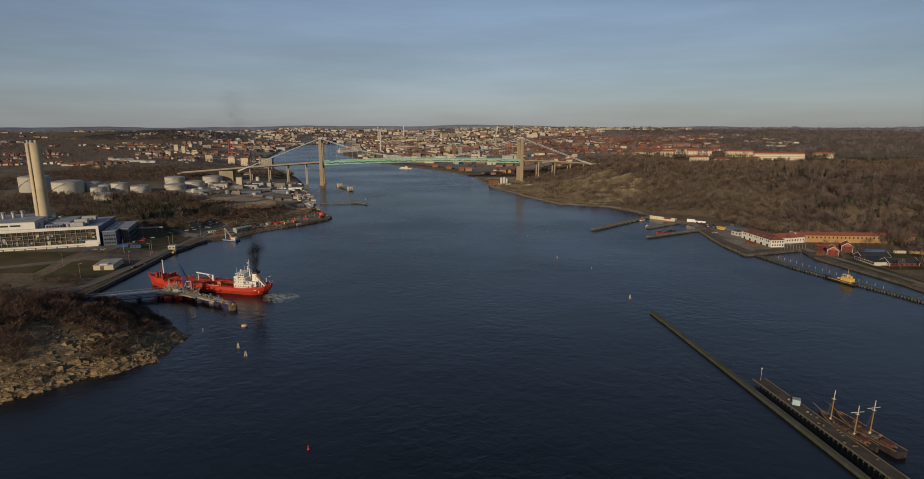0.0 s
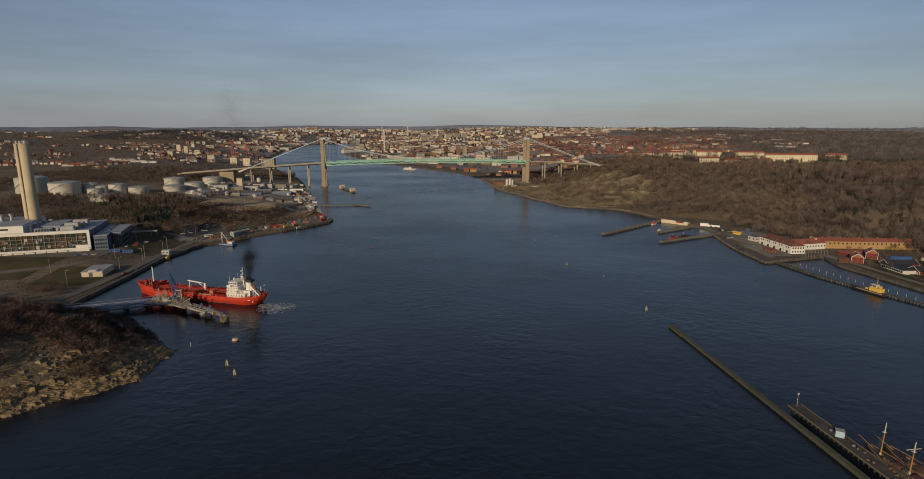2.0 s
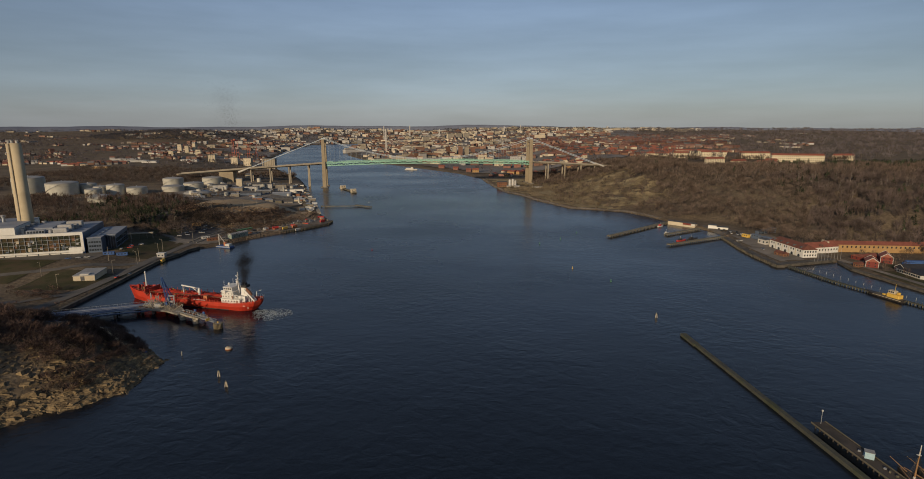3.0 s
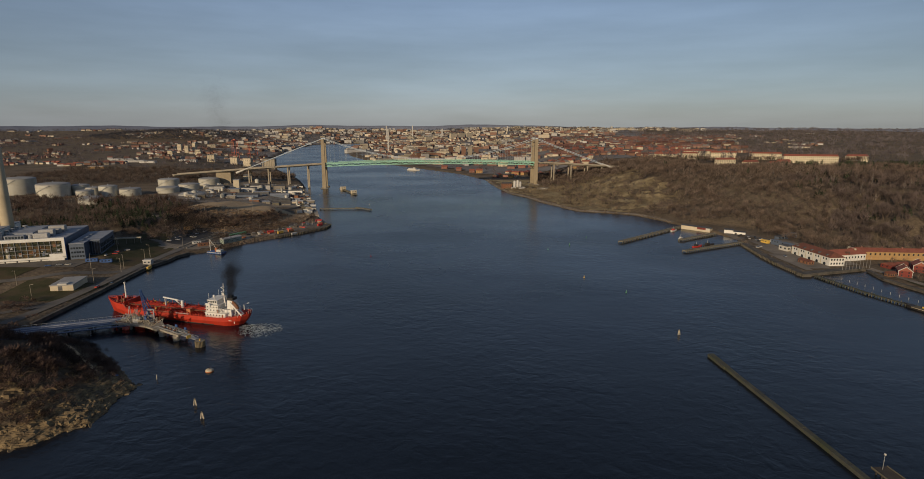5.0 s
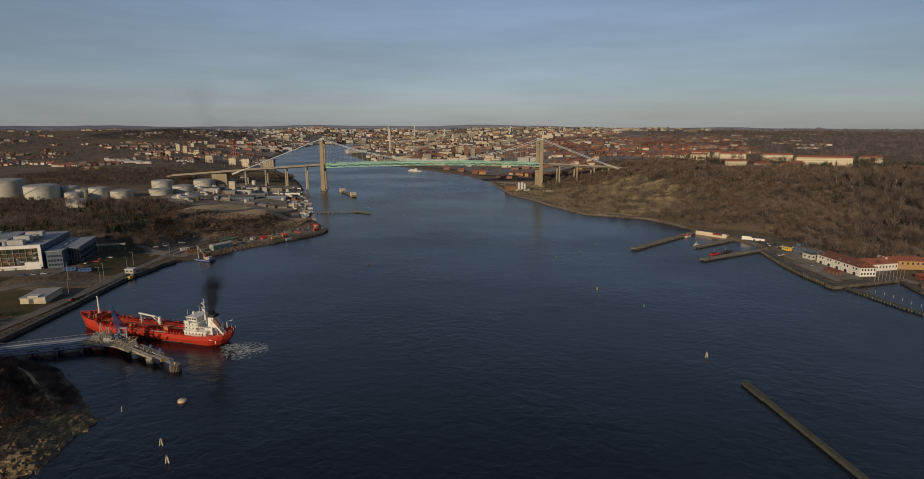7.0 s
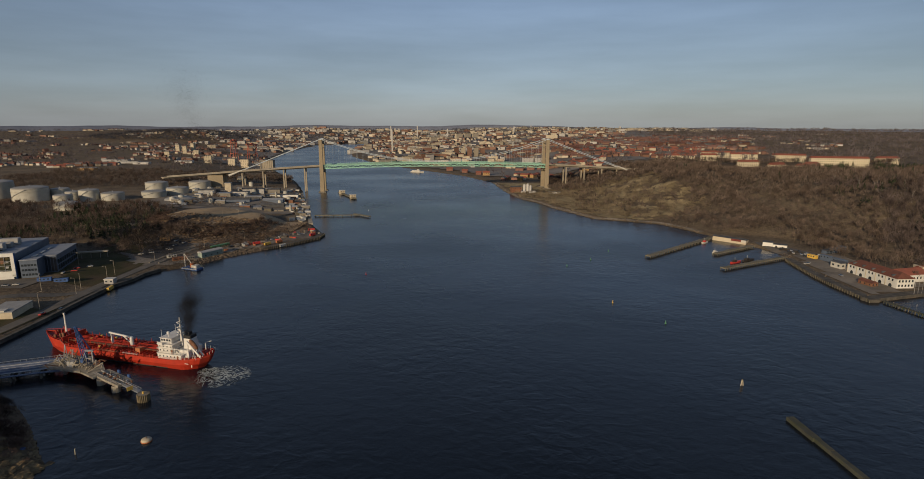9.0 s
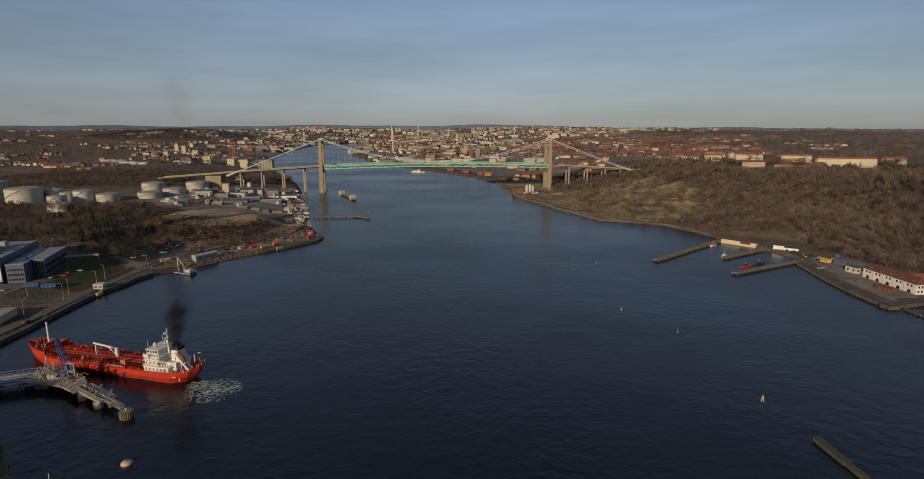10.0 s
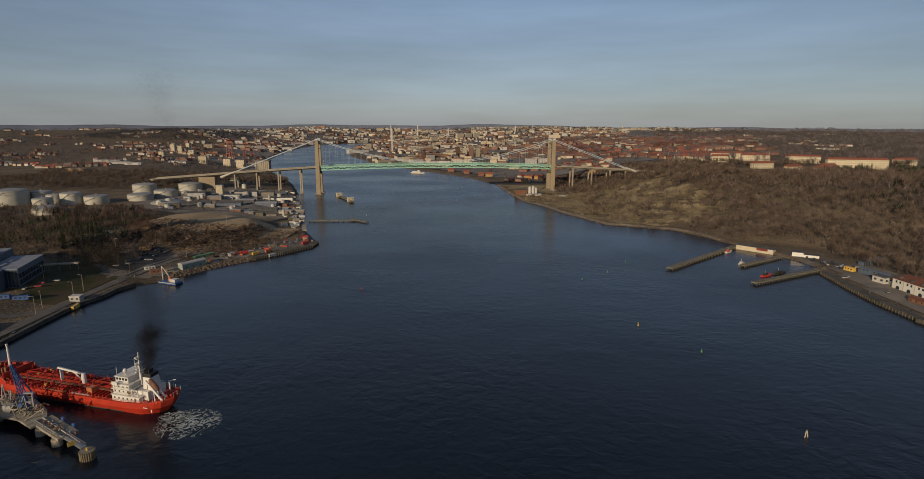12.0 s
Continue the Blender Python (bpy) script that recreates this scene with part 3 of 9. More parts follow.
def build_bridge():
    br = thing("suspension_bridge", "suspension bridge with beige concrete pylons and green steel truss deck", "bridge", BRIDGE)
    for s in (0, SPAN):
        py = part("pylon", boxes((s - 2.6, s + 2.6, -13, 13, PTOP - 6.5, PTOP - 1.5)), M["pylon"], br, "tall beige concrete portal")
        part("lower_cross_beam", boxes((s - 2.6, s + 2.6, -13, 13, deck_z(s) - 11.5, deck_z(s) - 7)), M["pylon"], py)
        for y in (-14.5, 14.5):
            bm = bmesh.new()
            lo = [bm.verts.new((s + a * 3.9, y + b * 2.9, -4)) for a, b in ((-1, -1), (1, -1), (1, 1), (-1, 1))]
            hi = [bm.verts.new((s + a * 2.9, y + b * 2.3, PTOP)) for a, b in ((-1, -1), (1, -1), (1, 1), (-1, 1))]
            for i in range(4):
                j = (i + 1) % 4
                bm.faces.new((lo[i], lo[j], hi[j], hi[i]))
            bm.faces.new(hi)
            bm.faces.new(lo[::-1])
            bmesh.ops.bevel(bm, geom=[e for e in bm.edges if abs(e.verts[0].co.z - e.verts[1].co.z) > 50], offset=0.5, segments=1, affect="EDGES")
            part("leg", bm, M["pylon"], py)
            part("cable_saddle", boxes((s - 2.4, s + 2.4, y - 1.6, y + 1.6, PTOP, PTOP + 2.2)), M["cable"], py, "pale cable saddle")
            g = max(0.0, z_at(*(BRIDGE @ Vector((s, y, 0))).xy))
            part("footing", boxes((s - 6.5, s + 6.5, y - 5.5, y + 5.5, -4, g + 1.6)), M["concrete_dark"], py)
        bm = bmesh.new()
        rod(bm, (s, 0, PTOP - 1.5), (s, 0, PTOP + (13 if s else 5)), 0.35, 0.12)
        part("mast", bm, M["steel"], py)
    # truss
    n = 40
    dx = SPAN / n
    pts = [(i * dx, deck_z(i * dx)) for i in range(n + 1)]
    for y in (-13.2, 13.2):
        for name, dz, h in (("top_chord", -0.6, 1.5), ("bottom_chord", -5.6, 1.2)):
            bm = bmesh.new()
            sweep(bm, [(a, y, za + dz) for a, za in pts], 1.0, h)
            part(name, bm, M["green_steel"], br, "green painted steel chord")
        for i in range(n + 1):
            s, z = pts[i]
            bm = bmesh.new()
            beam(bm, (s, y, z - 5.4), (s, y, z - 1), 0.6, 0.7)
            part("truss_post", bm, M["green_steel"], br)
            if i < n:
                s2, z2 = pts[i + 1]
                a, b = ((s, y, z - 5.4), (s2, y, z2 - 1.0)) if i % 2 else ((s, y, z - 1.0), (s2, y, z2 - 5.4))
                bm = bmesh.new()
                beam(bm, a, b, 0.6, 0.9)
                part("truss_diagonal", bm, M["green_steel"], br)
    part("carriageway", sweep(bmesh.new(), [(a, 0, za - 0.5) for a, za in pts], 25.2, 0.9), M["asphalt"], br, "grey asphalt carriageway")
    for y in (-13.9, 13.9):
        part("railing", sweep(bmesh.new(), [(a, y, za + 1.1) for a, za in pts], 0.25, 0.7), M["green_steel"], br)
    # approaches
    for s0, s1, name in ((-275, -3.5, "north_approach"), (SPAN + 3.5, SPAN + 290, "south_approach")):
        step = (s1 - s0) / 16
        along = [s0 + i * step for i in range(17)]
        ap = part("approach_deck", sweep(bmesh.new(), [(a, 0, deck_z(a) - 1.7) for a in along], 20, 2.4), M["concrete"], br, "beige concrete box girder")
        for y in (-13.0, 13.0):
            part("edge_beam", sweep(bmesh.new(), [(a, y, deck_z(a) - 0.1) for a in along], 4.6, 1.3), M["concrete"], ap)
    for s in (-31, -68, -104, -140, SPAN + 39, SPAN + 75, SPAN + 110, SPAN + 140, SPAN + 165):
        for y in (-8.5, 8.5):
            g = z_at(*(BRIDGE @ Vector((s, y, 0))).xy)
            if deck_z(s) - 4 > g + 1:
                part("pier", boxes((s - 1.0, s + 1.0, y - 1.3, y + 1.3, min(g, 0) - 2, deck_z(s) - 2.8)), M["concrete"], br)
    part("abutment", boxes((-198, -172, -13, 13, -2, deck_z(-185) - 3.5)), M["pylon"], br, "solid beige concrete abutment")
    # cables
    for y in (-14.5, 14.5):
        bm = bmesh.new()
        k = 32
        cz = lambda s: deck_z(SPAN / 2) + 2.6 + (PTOP + 1.2 - deck_z(SPAN / 2) - 2.6) * ((s - SPAN / 2) / (SPAN / 2)) ** 2
        sweep(bm, [(SPAN * i / k, y, cz(SPAN * i / k)) for i in range(k + 1)], 0.62, 0.62)
        part("main_cable", bm, M["cable"], br, "pale grey suspension cable")
        for far, zf in ((-158, 30), (SPAN + 160, 33)):
            s = 0 if far < 0 else SPAN
            bm = bmesh.new()
            rod(bm, (s, y, PTOP + 1.2), (far, y, zf + 3), 0.46, n=6)
            part("back_stay", bm, M["cable"], br)
            bm = bmesh.new()
            d = -1 if far < 0 else 1
            rod(bm, (far - d * 22, y, zf + 11.5), (far + d * 3, y, zf + 1.5), 0.7, 2.2, n=8)
            part("cable_splay", bm, M["white"], br, "white splayed cable strands")
        for i in range(1, 40):
            s = i * SPAN / 40
            if cz(s) - deck_z(s) > 1.5:
                bm = bmesh.new()
                rod(bm, (s, y, deck_z(s) - 0.5), (s, y, cz(s)), 0.11, n=4)
                part("hanger", bm, M["cable"], br)


build_bridge()


# ---- woods ----
rng = np.random.default_rng(7)


def tube(p, q, r0, r1, n=3):
    """Triangles of a thin tapered limb."""
    p, q = np.array(p, float), np.array(q, float)
    d = q - p
    a = np.cross(d, (0.3, 0.9, 0.2))
    a /= np.linalg.norm(a) + 1e-9
    b = np.cross(d, a)
    b /= np.linalg.norm(b) + 1e-9
    v = [p + r0 * (a * math.cos(t) + b * math.sin(t)) for t in np.arange(n) * 2 * math.pi / n]
    v += [q + r1 * (a * math.cos(t) + b * math.sin(t)) for t in np.arange(n) * 2 * math.pi / n]
    f = []
    for i in range(n):
        j = (i + 1) % n
        f += [(i, j, n + j), (i, n + j, n + i)]
    return np.array(v), np.array(f)


def join(pieces):
    vs, fs, k = [], [], 0
    for v, f in pieces:
        vs.append(v)
        fs.append(np.asarray(f) + k)
        k += len(v)
    return np.concatenate(vs), np.concatenate(fs)


def bare_tree(h, limbs, twigs, r, width=0.2, size=0.24):
    """Wood and twigs of one leafless tree, as two sets of triangles."""
    wood = [tube((0, 0, -0.5), (rng.normal(0, 0.03) * h, rng.normal(0, 0.03) * h, h * 0.75), 0.022 * h, 0.007 * h, 4)]
    fine = []
    for i in range(limbs):
        z0 = h * rng.uniform(0.25, 0.7)
        a = rng.uniform(0, 2 * math.pi)
        ln = r * rng.uniform(0.6, 1.0)
        end = (math.cos(a) * ln, math.sin(a) * ln, min(h, z0 + h * rng.uniform(0.15, 0.4)))
        wood.append(tube((0, 0, z0), end, 0.009 * h, 0.003 * h, 3))
    for i in range(twigs):
        a, e = rng.uniform(0, 2 * math.pi), rng.uniform(-0.35, 1.0)
        rad = r * rng.uniform(0.25, 1.0) ** 0.6
        c = np.array([math.cos(a) * rad * math.sqrt(max(0, 1 - e * e * 0.8)), math.sin(a) * rad * math.sqrt(max(0, 1 - e * e * 0.8)), h * 0.62 + e * h * 0.36])
        d = np.array([c[0] * 0.5, c[1] * 0.5, h * 0.22]) + rng.normal(0, 0.5, 3) * r * 0.3
        d *= h * size / np.linalg.norm(d)
        s = np.cross(d, rng.normal(0, 1, 3))
        s *= width * h / 10 / np.linalg.norm(s)
        s2 = np.cross(d, s)
        s2 *= width * h / 10 / np.linalg.norm(s2)
        fine.append((np.array([c - s, c + s, c + d]), np.array([(0, 1, 2)])))
        fine.append((np.array([c - s2 + d * 0.2, c + s2 + d * 0.2, c + d * 0.9 + s]), np.array([(0, 1, 2)])))
    return join(wood), join(fine)


def pine_tree(h, tiers, r):
    wood = [tube((0, 0, -0.5), (0, 0, h * 0.95), 0.02 * h, 0.004 * h, 4)]
    fine = []
    for i in range(tiers):
        e = rng.uniform(0.3, 1.0)
        a = rng.uniform(0, 2 * math.pi)
        rad = r * (1.15 - e) * rng.uniform(0.6, 1.1)
        c = np.array([0, 0, h * e])
        tip = c + np.array([math.cos(a) * rad, math.sin(a) * rad, -0.04 * h])
        side = np.array([-math.sin(a), math.cos(a), 0.2]) * rad * 0.45
        fine.append((np.array([c + (0, 0, 0.03 * h), tip - side, tip + side, tip + (0, 0, 0.08 * h)]), np.array([(0, 1, 2), (0, 3, 1), (0, 2, 3), (1, 3, 2)])))
    return join(wood), join(fine)


def planted(name, kinds, xs, ys, zs, sizes, mats, labels):
    """Many trees joined into one wood: trunks and limbs, and twigs."""
    for which in (0, 1):
        vs, fs, k = [], [], 0
        pick = rng.integers(0, len(kinds), len(xs))
        turn = rng.uniform(0, 2 * math.pi, len(xs))
        for i in range(len(kinds)):
            v, f = kinds[i][which]
            idx = np.where(pick == i)[0]
            if not len(idx):
                continue
            c, s = np.cos(turn[idx])[:, None], np.sin(turn[idx])[:, None]
            sc = sizes[idx][:, None]
            X = (v[None, :, 0] * c - v[None, :, 1] * s) * sc + xs[idx][:, None]
            Y = (v[None, :, 0] * s + v[None, :, 1] * c) * sc + ys[idx][:, None]
            Z = v[None, :, 2] * sc + zs[idx][:, None]
            vs.append(np.stack([X, Y, Z], -1).reshape(-1, 3))
            fs.append((f[None] + (np.arange(len(idx)) * len(v))[:, None, None]).reshape(-1, 3) + k)
            k += len(v) * len(idx)
        if vs:
            tagged(new(name + ("_trunks" if which == 0 else "_twigs"), tri_mesh(name, np.concatenate(vs), np.concatenate(fs), mats[which])),
                   labels[which], "woods", kind="stuff")


def scatter(n, x0, x1, y0, y1, keep):
    x, y = rng.uniform(x0, x1, n), rng.uniform(y0, y1, n)
    k = keep(x, y)
    x, y = x[k], y[k]
    return x, y, height(x, y)


BARE = [bare_tree(10, 2, 40, rng.uniform(2.6, 3.8), 0.17, 0.38) for _ in range(7)]
SCRUB = [bare_tree(4, 2, 60, rng.uniform(2.0, 3.0), 0.24, 0.46) for _ in range(5)]
BARE_FAR = [bare_tree(10, 1, 14, 3.8, 0.42, 0.46) for _ in range(5)]
PINES = [pine_tree(11, 34, 3.0) for _ in range(4)]


def clear_of(x, y, spots):
    k = np.ones(x.shape, bool)
    for x0, x1, y0, y1 in spots:
        k &= ~((x > x0) & (x < x1) & (y > y0) & (y < y1))
    return k


def patchy(x, y, s, seed, level):
    return ripple(x, y, s, seed) > level


# the wooded hill on the right bank
def hill_keep(x, y):
    d = inland(x, y, RIGHT)
    open_rock = (x > 90) & (x < 320) & (y > 820) & (y < 1110)
    thin = rng.uniform(0, 1, x.shape) < np.where(open_rock, 0.14, 0.97)
    foot = (d > np.where(y < 735, 94, 10)) | ((y > 578) & (y < 735) & (x > 334 + np.maximum(0, 640 - y) * 0.25))
    return foot & thin & ~((x > 470) & (x < 900) & (y > 1070) & (y < 1300)) & (patchy(x, y, 37, 9, -0.88))


x, y, z = scatter(14200, 150, 900, 330, 1330, hill_keep)
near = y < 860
# Beyond this wavy line the same trees take the dimmed twig colour.
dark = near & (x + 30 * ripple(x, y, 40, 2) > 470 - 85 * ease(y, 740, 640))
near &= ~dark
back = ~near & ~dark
planted("hill_wood", BARE, x[near], y[near], z[near], rng.uniform(0.55, 1.0, near.sum()) * (1 + 0.35 * ripple(x[near], y[near], 23, 4)), (M["bark"], M["twigs"]),
        ("trunks of leafless broadleaved trees on the hill", "brown leafless twigs of the hill's woods"))
planted("hill_wood_back", BARE_FAR, x[back], y[back], z[back], rng.uniform(0.7, 1.1, back.sum()) * (1 + 0.3 * ripple(x[back], y[back], 30, 4)), (M["bark"], M["twigs"]),
        ("trunks of leafless trees behind the hill's brow", "brown leafless twigs behind the hill's brow"))
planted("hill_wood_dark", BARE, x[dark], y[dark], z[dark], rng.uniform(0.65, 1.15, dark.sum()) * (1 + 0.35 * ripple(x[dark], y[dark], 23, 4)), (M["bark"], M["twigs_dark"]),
        ("trunks of leafless trees on the hill's right part", "purple-brown twigs, darkened over the hill's right part"))
x, y, z = scatter(2900, 250, 900, 500, 1330, lambda x, y: hill_keep(x, y) & (patchy(x, y, 60, 21, 0.42) | ((x > 440) & patchy(x, y, 34, 13, 0.08))))
planted("hill_pines", PINES, x, y, z, rng.uniform(0.7, 1.2, len(x)), (M["bark"], M["needles"]), ("pine trunks on the hill", "dark green pines among the hill's bare trees"))


x, y, z = scatter(620, 640, 900, 960, 1200, lambda x, y: patchy(x, y, 40, 3, -0.3) & ~((x < 820) & (y > 1190)))
planted("brow_pines", PINES, x, y, z, rng.uniform(0.8, 1.3, len(x)), (M["bark"], M["needles"]), ("pine trunks on the hill's brow", "dark green pines on the hill's brow"))
M["birch_bark"] = material("pale_birch_bark", (0.19, 0.165, 0.14), (0.30, 0.265, 0.23), 0.3, 0.9)
BIRCH = [bare_tree(15, 5, 26, rng.uniform(2.0, 2.8), 0.12, 0.34) for _ in range(4)]
x, y, z = scatter(700, 480, 860, 640, 1000, lambda x, y: patchy(x, y, 45, 6, 0.0))
planted("hill_birches", BIRCH, x, y, z, rng.uniform(0.75, 1.1, len(x)), (M["birch_bark"], M["twigs"]), ("pale upright birch trunks on the hill", "fine purple-brown birch twigs on the hill"))


M["twigs_pale"] = twig_material("dry_yellow_brush", (0.105, 0.083, 0.056), (0.26, 0.205, 0.135), (0.18, 0.14, 0.09), 0.03, 0.06, 0.4)
BRUSH = [bare_tree(4, 1, 18, rng.uniform(2.4, 3.4), 0.3, 0.5) for _ in range(4)]
x, y, z = scatter(2600, 70, 330, 826, 1140, lambda x, y: (inland(x, y, RIGHT) > 9) & patchy(x, y, 24, 5, -0.45))
planted("heath_brush", BRUSH, x, y, z, rng.uniform(0.6, 1.4, len(x)), (M["bark"], M["twigs_pale"]), ("stems of brush on the open hillside", "dry yellow-brown brush on the open hillside"))


# the left bank behind the power plant
BARE_SPOTS = [(-640, -318, 440, 606), (-780, -395, 850, 1075), (-376, -200, 700, 990), (-296, -150, 380, 690), (-318, -150, 380, 600), (-500, -180, 985, 1180)]


def left_keep(x, y):
    d = inland(x, y, LEFT)
    return (d > 10) & clear_of(x, y, BARE_SPOTS) & patchy(x, y, 41, 5, -0.6)


x, y, z = scatter(7600, -900, -180, 560, 1350, left_keep)
planted("bank_wood", BARE, x, y, z, rng.uniform(0.5, 0.95, len(x)) * (1 + 0.35 * ripple(x, y, 25, 4)), (M["bark"], M["twigs"]),
        ("trunks of leafless trees by the tank farm", "brown leafless twigs by the tank farm"))
x, y, z = scatter(2400, -900, -330, 600, 1000, lambda x, y: left_keep(x, y) & patchy(x, y, 50, 31, 0.2))
planted("bank_pines", PINES, x, y, z, rng.uniform(0.6, 1.0, len(x)), (M["bark"], M["needles"]), ("pine trunks by the tank farm", "dark green pines by the tank farm"))
x, y, z = scatter(520, -500, -330, 618, 820, lambda x, y: clear_of(x, y, BARE_SPOTS) & (inland(x, y, LEFT) > 10) & patchy(x, y, 30, 17, -0.25))
planted("plant_pines", PINES, x, y, z, rng.uniform(0.6, 1.05, len(x)), (M["bark"], M["needles"]), ("pine trunks behind the power plant", "dark green pines behind the power plant"))
x, y, z = scatter(420, -640, -392, 770, 852, lambda x, y: (inland(x, y, LEFT) > 30) & patchy(x, y, 26, 4, -0.35))
planted("tank_birches", BIRCH, x, y, z, rng.uniform(0.45, 0.8, len(x)), (M["birch_bark"], M["twigs_red"]), ("pale birch trunks before the tank farm", "red-brown birch twigs before the tank farm"))
# the rocky headland
def headland_keep(x, y):
    d = inland(x, y, LEFT)
    path = np.abs((x + 176) * 0.607 + (y - 309) * 0.795) < 2.6
    return (d > np.where(x + y > 130, 3, 7)) & (rng.uniform(0, 1, x.shape) < 0.45 + 0.5 * ease(d, 8, 20)) & patchy(x, y, 11, 3, -0.25) & ~(path & (x > -216) & (x < -174))


x, y, z = scatter(3700, -372, -158, 192, 372, headland_keep)
planted("headland_scrub", SCRUB, x, y, z, rng.uniform(0.6, 1.15, len(x)) * (0.85 + 0.65 * ease(inland(x, y, LEFT), 9, 42)), (M["bark"], M["twigs_red"]),
        ("stems of scrub on the rocky headland", "red-brown leafless scrub on the rocky headland"))


# far woods, in clumps
def far_keep_left(x, y):
    return (inland(x, y, LEFT) > 30) & (y > 1340) & ((y < 4300) & (np.abs(x) < y * 0.95 + 150))


def far_keep_right(x, y):
    return (inland(x, y, RIGHT) > 40) & ((x > 0.3 * (y - 1300) + 420) | (rng.uniform(0, 1, x.shape) < 0.25)) & (y < 4350) & (x < y * 0.98 + 150)


x, y, z = scatter(11500, -4000, -300, 1340, 4500, lambda x, y: far_keep_left(x, y) & patchy(x, y, 170, 12, -0.3))
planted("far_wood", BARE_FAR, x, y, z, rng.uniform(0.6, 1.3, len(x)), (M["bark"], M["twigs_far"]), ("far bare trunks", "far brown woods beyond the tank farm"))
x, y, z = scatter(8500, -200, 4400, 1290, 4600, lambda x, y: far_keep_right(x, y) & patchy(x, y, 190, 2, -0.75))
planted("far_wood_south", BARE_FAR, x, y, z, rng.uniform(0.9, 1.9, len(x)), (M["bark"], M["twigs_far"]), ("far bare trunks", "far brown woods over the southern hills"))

x, y, z = scatter(1200, -352, -205, 600, 770, lambda x, y: (inland(x, y, LEFT) > 20) & patchy(x, y, 16, 8, -0.15) & (np.hypot((x + 299) / 64, (y - 766) / 68) > 0.8) & ~((x > -312) & (x < -266) & (y > 600) & (y < 680)))
planted("knoll_scrub", SCRUB, x, y, z, rng.uniform(0.3, 1.0, len(x)), (M["bark"], M["twigs"]), ("stems of low scrub on the knoll", "low brown scrub on the blasted knoll"))

x, y, z = scatter(2600, -2050, -1150, 2800, 3450, lambda x, y: ((x + 1580) / 430) ** 2 + ((y - 3120) / 280) ** 2 < 1)
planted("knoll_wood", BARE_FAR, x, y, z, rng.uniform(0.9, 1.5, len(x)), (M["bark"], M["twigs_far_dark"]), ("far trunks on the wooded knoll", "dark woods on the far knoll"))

x, y, z = scatter(3400, -2300, 1700, 3650, 4680, lambda x, y: (np.maximum(inland(x, y, LEFT), inland(x, y, RIGHT)) > 20) & patchy(x, y, 120, 9, -0.25))
planted("rim_wood", BARE_FAR, x, y, z, rng.uniform(0.9, 1.5, len(x)), (M["bark"], M["twigs_far_dark"]), ("far trunks below the skyline", "dark woods below the skyline, tinted blue-grey for haze"))

x, y, z = scatter(1500, -262, -160, 300, 372, lambda x, y: (inland(x, y, LEFT) > 2) & (x + y > 118) & patchy(x, y, 8, 2, -0.5) & ~((np.abs((x + 176) * 0.607 + (y - 309) * 0.795) < 3.0) & (x > -216)))
planted("north_scrub", SCRUB, x, y, z, rng.uniform(0.35, 0.9, len(x)), (M["bark"], M["twigs_red"]), ("stems of scrub on the headland's north slope", "brown leafless scrub on the headland's north slope"))

# bushes at the jetty's landing and along the lanes
x, y, z = scatter(420, -330, -232, 352, 425, lambda x, y: (inland(x, y, LEFT) > 5) & patchy(x, y, 9, 6, 0.0) & (np.abs(x + 278) > 6))
planted("landing_scrub", SCRUB, x, y, z, rng.uniform(0.4, 1.0, len(x)), (M["bark"], M["twigs_red"]), ("stems of bushes by the jetty's landing", "dark brown bushes by the jetty's landing"))
x, y, z = scatter(150, 340, 470, 430, 575, lambda x, y: (inland(x, y, RIGHT) > 16) & ((y > 560) | (rng.uniform(0, 1, x.shape) < 0.28)))
planted("yard_trees", BARE, x, y, z, rng.uniform(0.5, 0.9, len(x)), (M["bark"], M["twigs"]), ("trunks of bare trees among the red houses", "twigs of bare trees among the red houses"))


# ---- paints for the things ----
M["ship_red"] = material("ship_red_paint", (0.37, 0.027, 0.012), (0.48, 0.043, 0.018), 0.12, 0.5, stain=(0.27, 0.035, 0.02), stain_scale=0.25, stain_amount=0.45)
M["deck_red"] = material("ship_deck_red", (0.27, 0.02, 0.012), (0.38, 0.036, 0.02), 0.3, 0.7, stain=(0.13, 0.03, 0.022), stain_scale=0.5, stain_amount=0.75)
M["ship_white"] = material("ship_white_paint", (0.60, 0.58, 0.53), (0.72, 0.70, 0.65), 0.3, 0.45, stain=(0.45, 0.32, 0.22), stain_scale=0.5, stain_amount=0.2)
M["yellow"] = material("yellow_paint", (0.55, 0.34, 0.06), (0.66, 0.43, 0.09), 0.4, 0.55)
M["blue"] = material("blue_paint", (0.03, 0.07, 0.19), (0.05, 0.11, 0.27), 0.4, 0.55)
M["blue_pipe"] = material("blue_grey_pipe", (0.07, 0.095, 0.155), (0.12, 0.15, 0.22), 0.4, 0.6)
M["green_paint"] = material("green_paint", (0.07, 0.20, 0.09), (0.12, 0.29, 0.14), 0.5, 0.6)
M["pale_green"] = material("pale_green_sheet", (0.20, 0.25, 0.21), (0.28, 0.33, 0.28), 0.3, 0.6)
M["red_paint"] = material("red_paint", (0.40, 0.035, 0.028), (0.50, 0.055, 0.04), 0.5, 0.5)
M["orange"] = material("orange_paint", (0.36, 0.12, 0.045), (0.46, 0.17, 0.07), 0.5, 0.55)
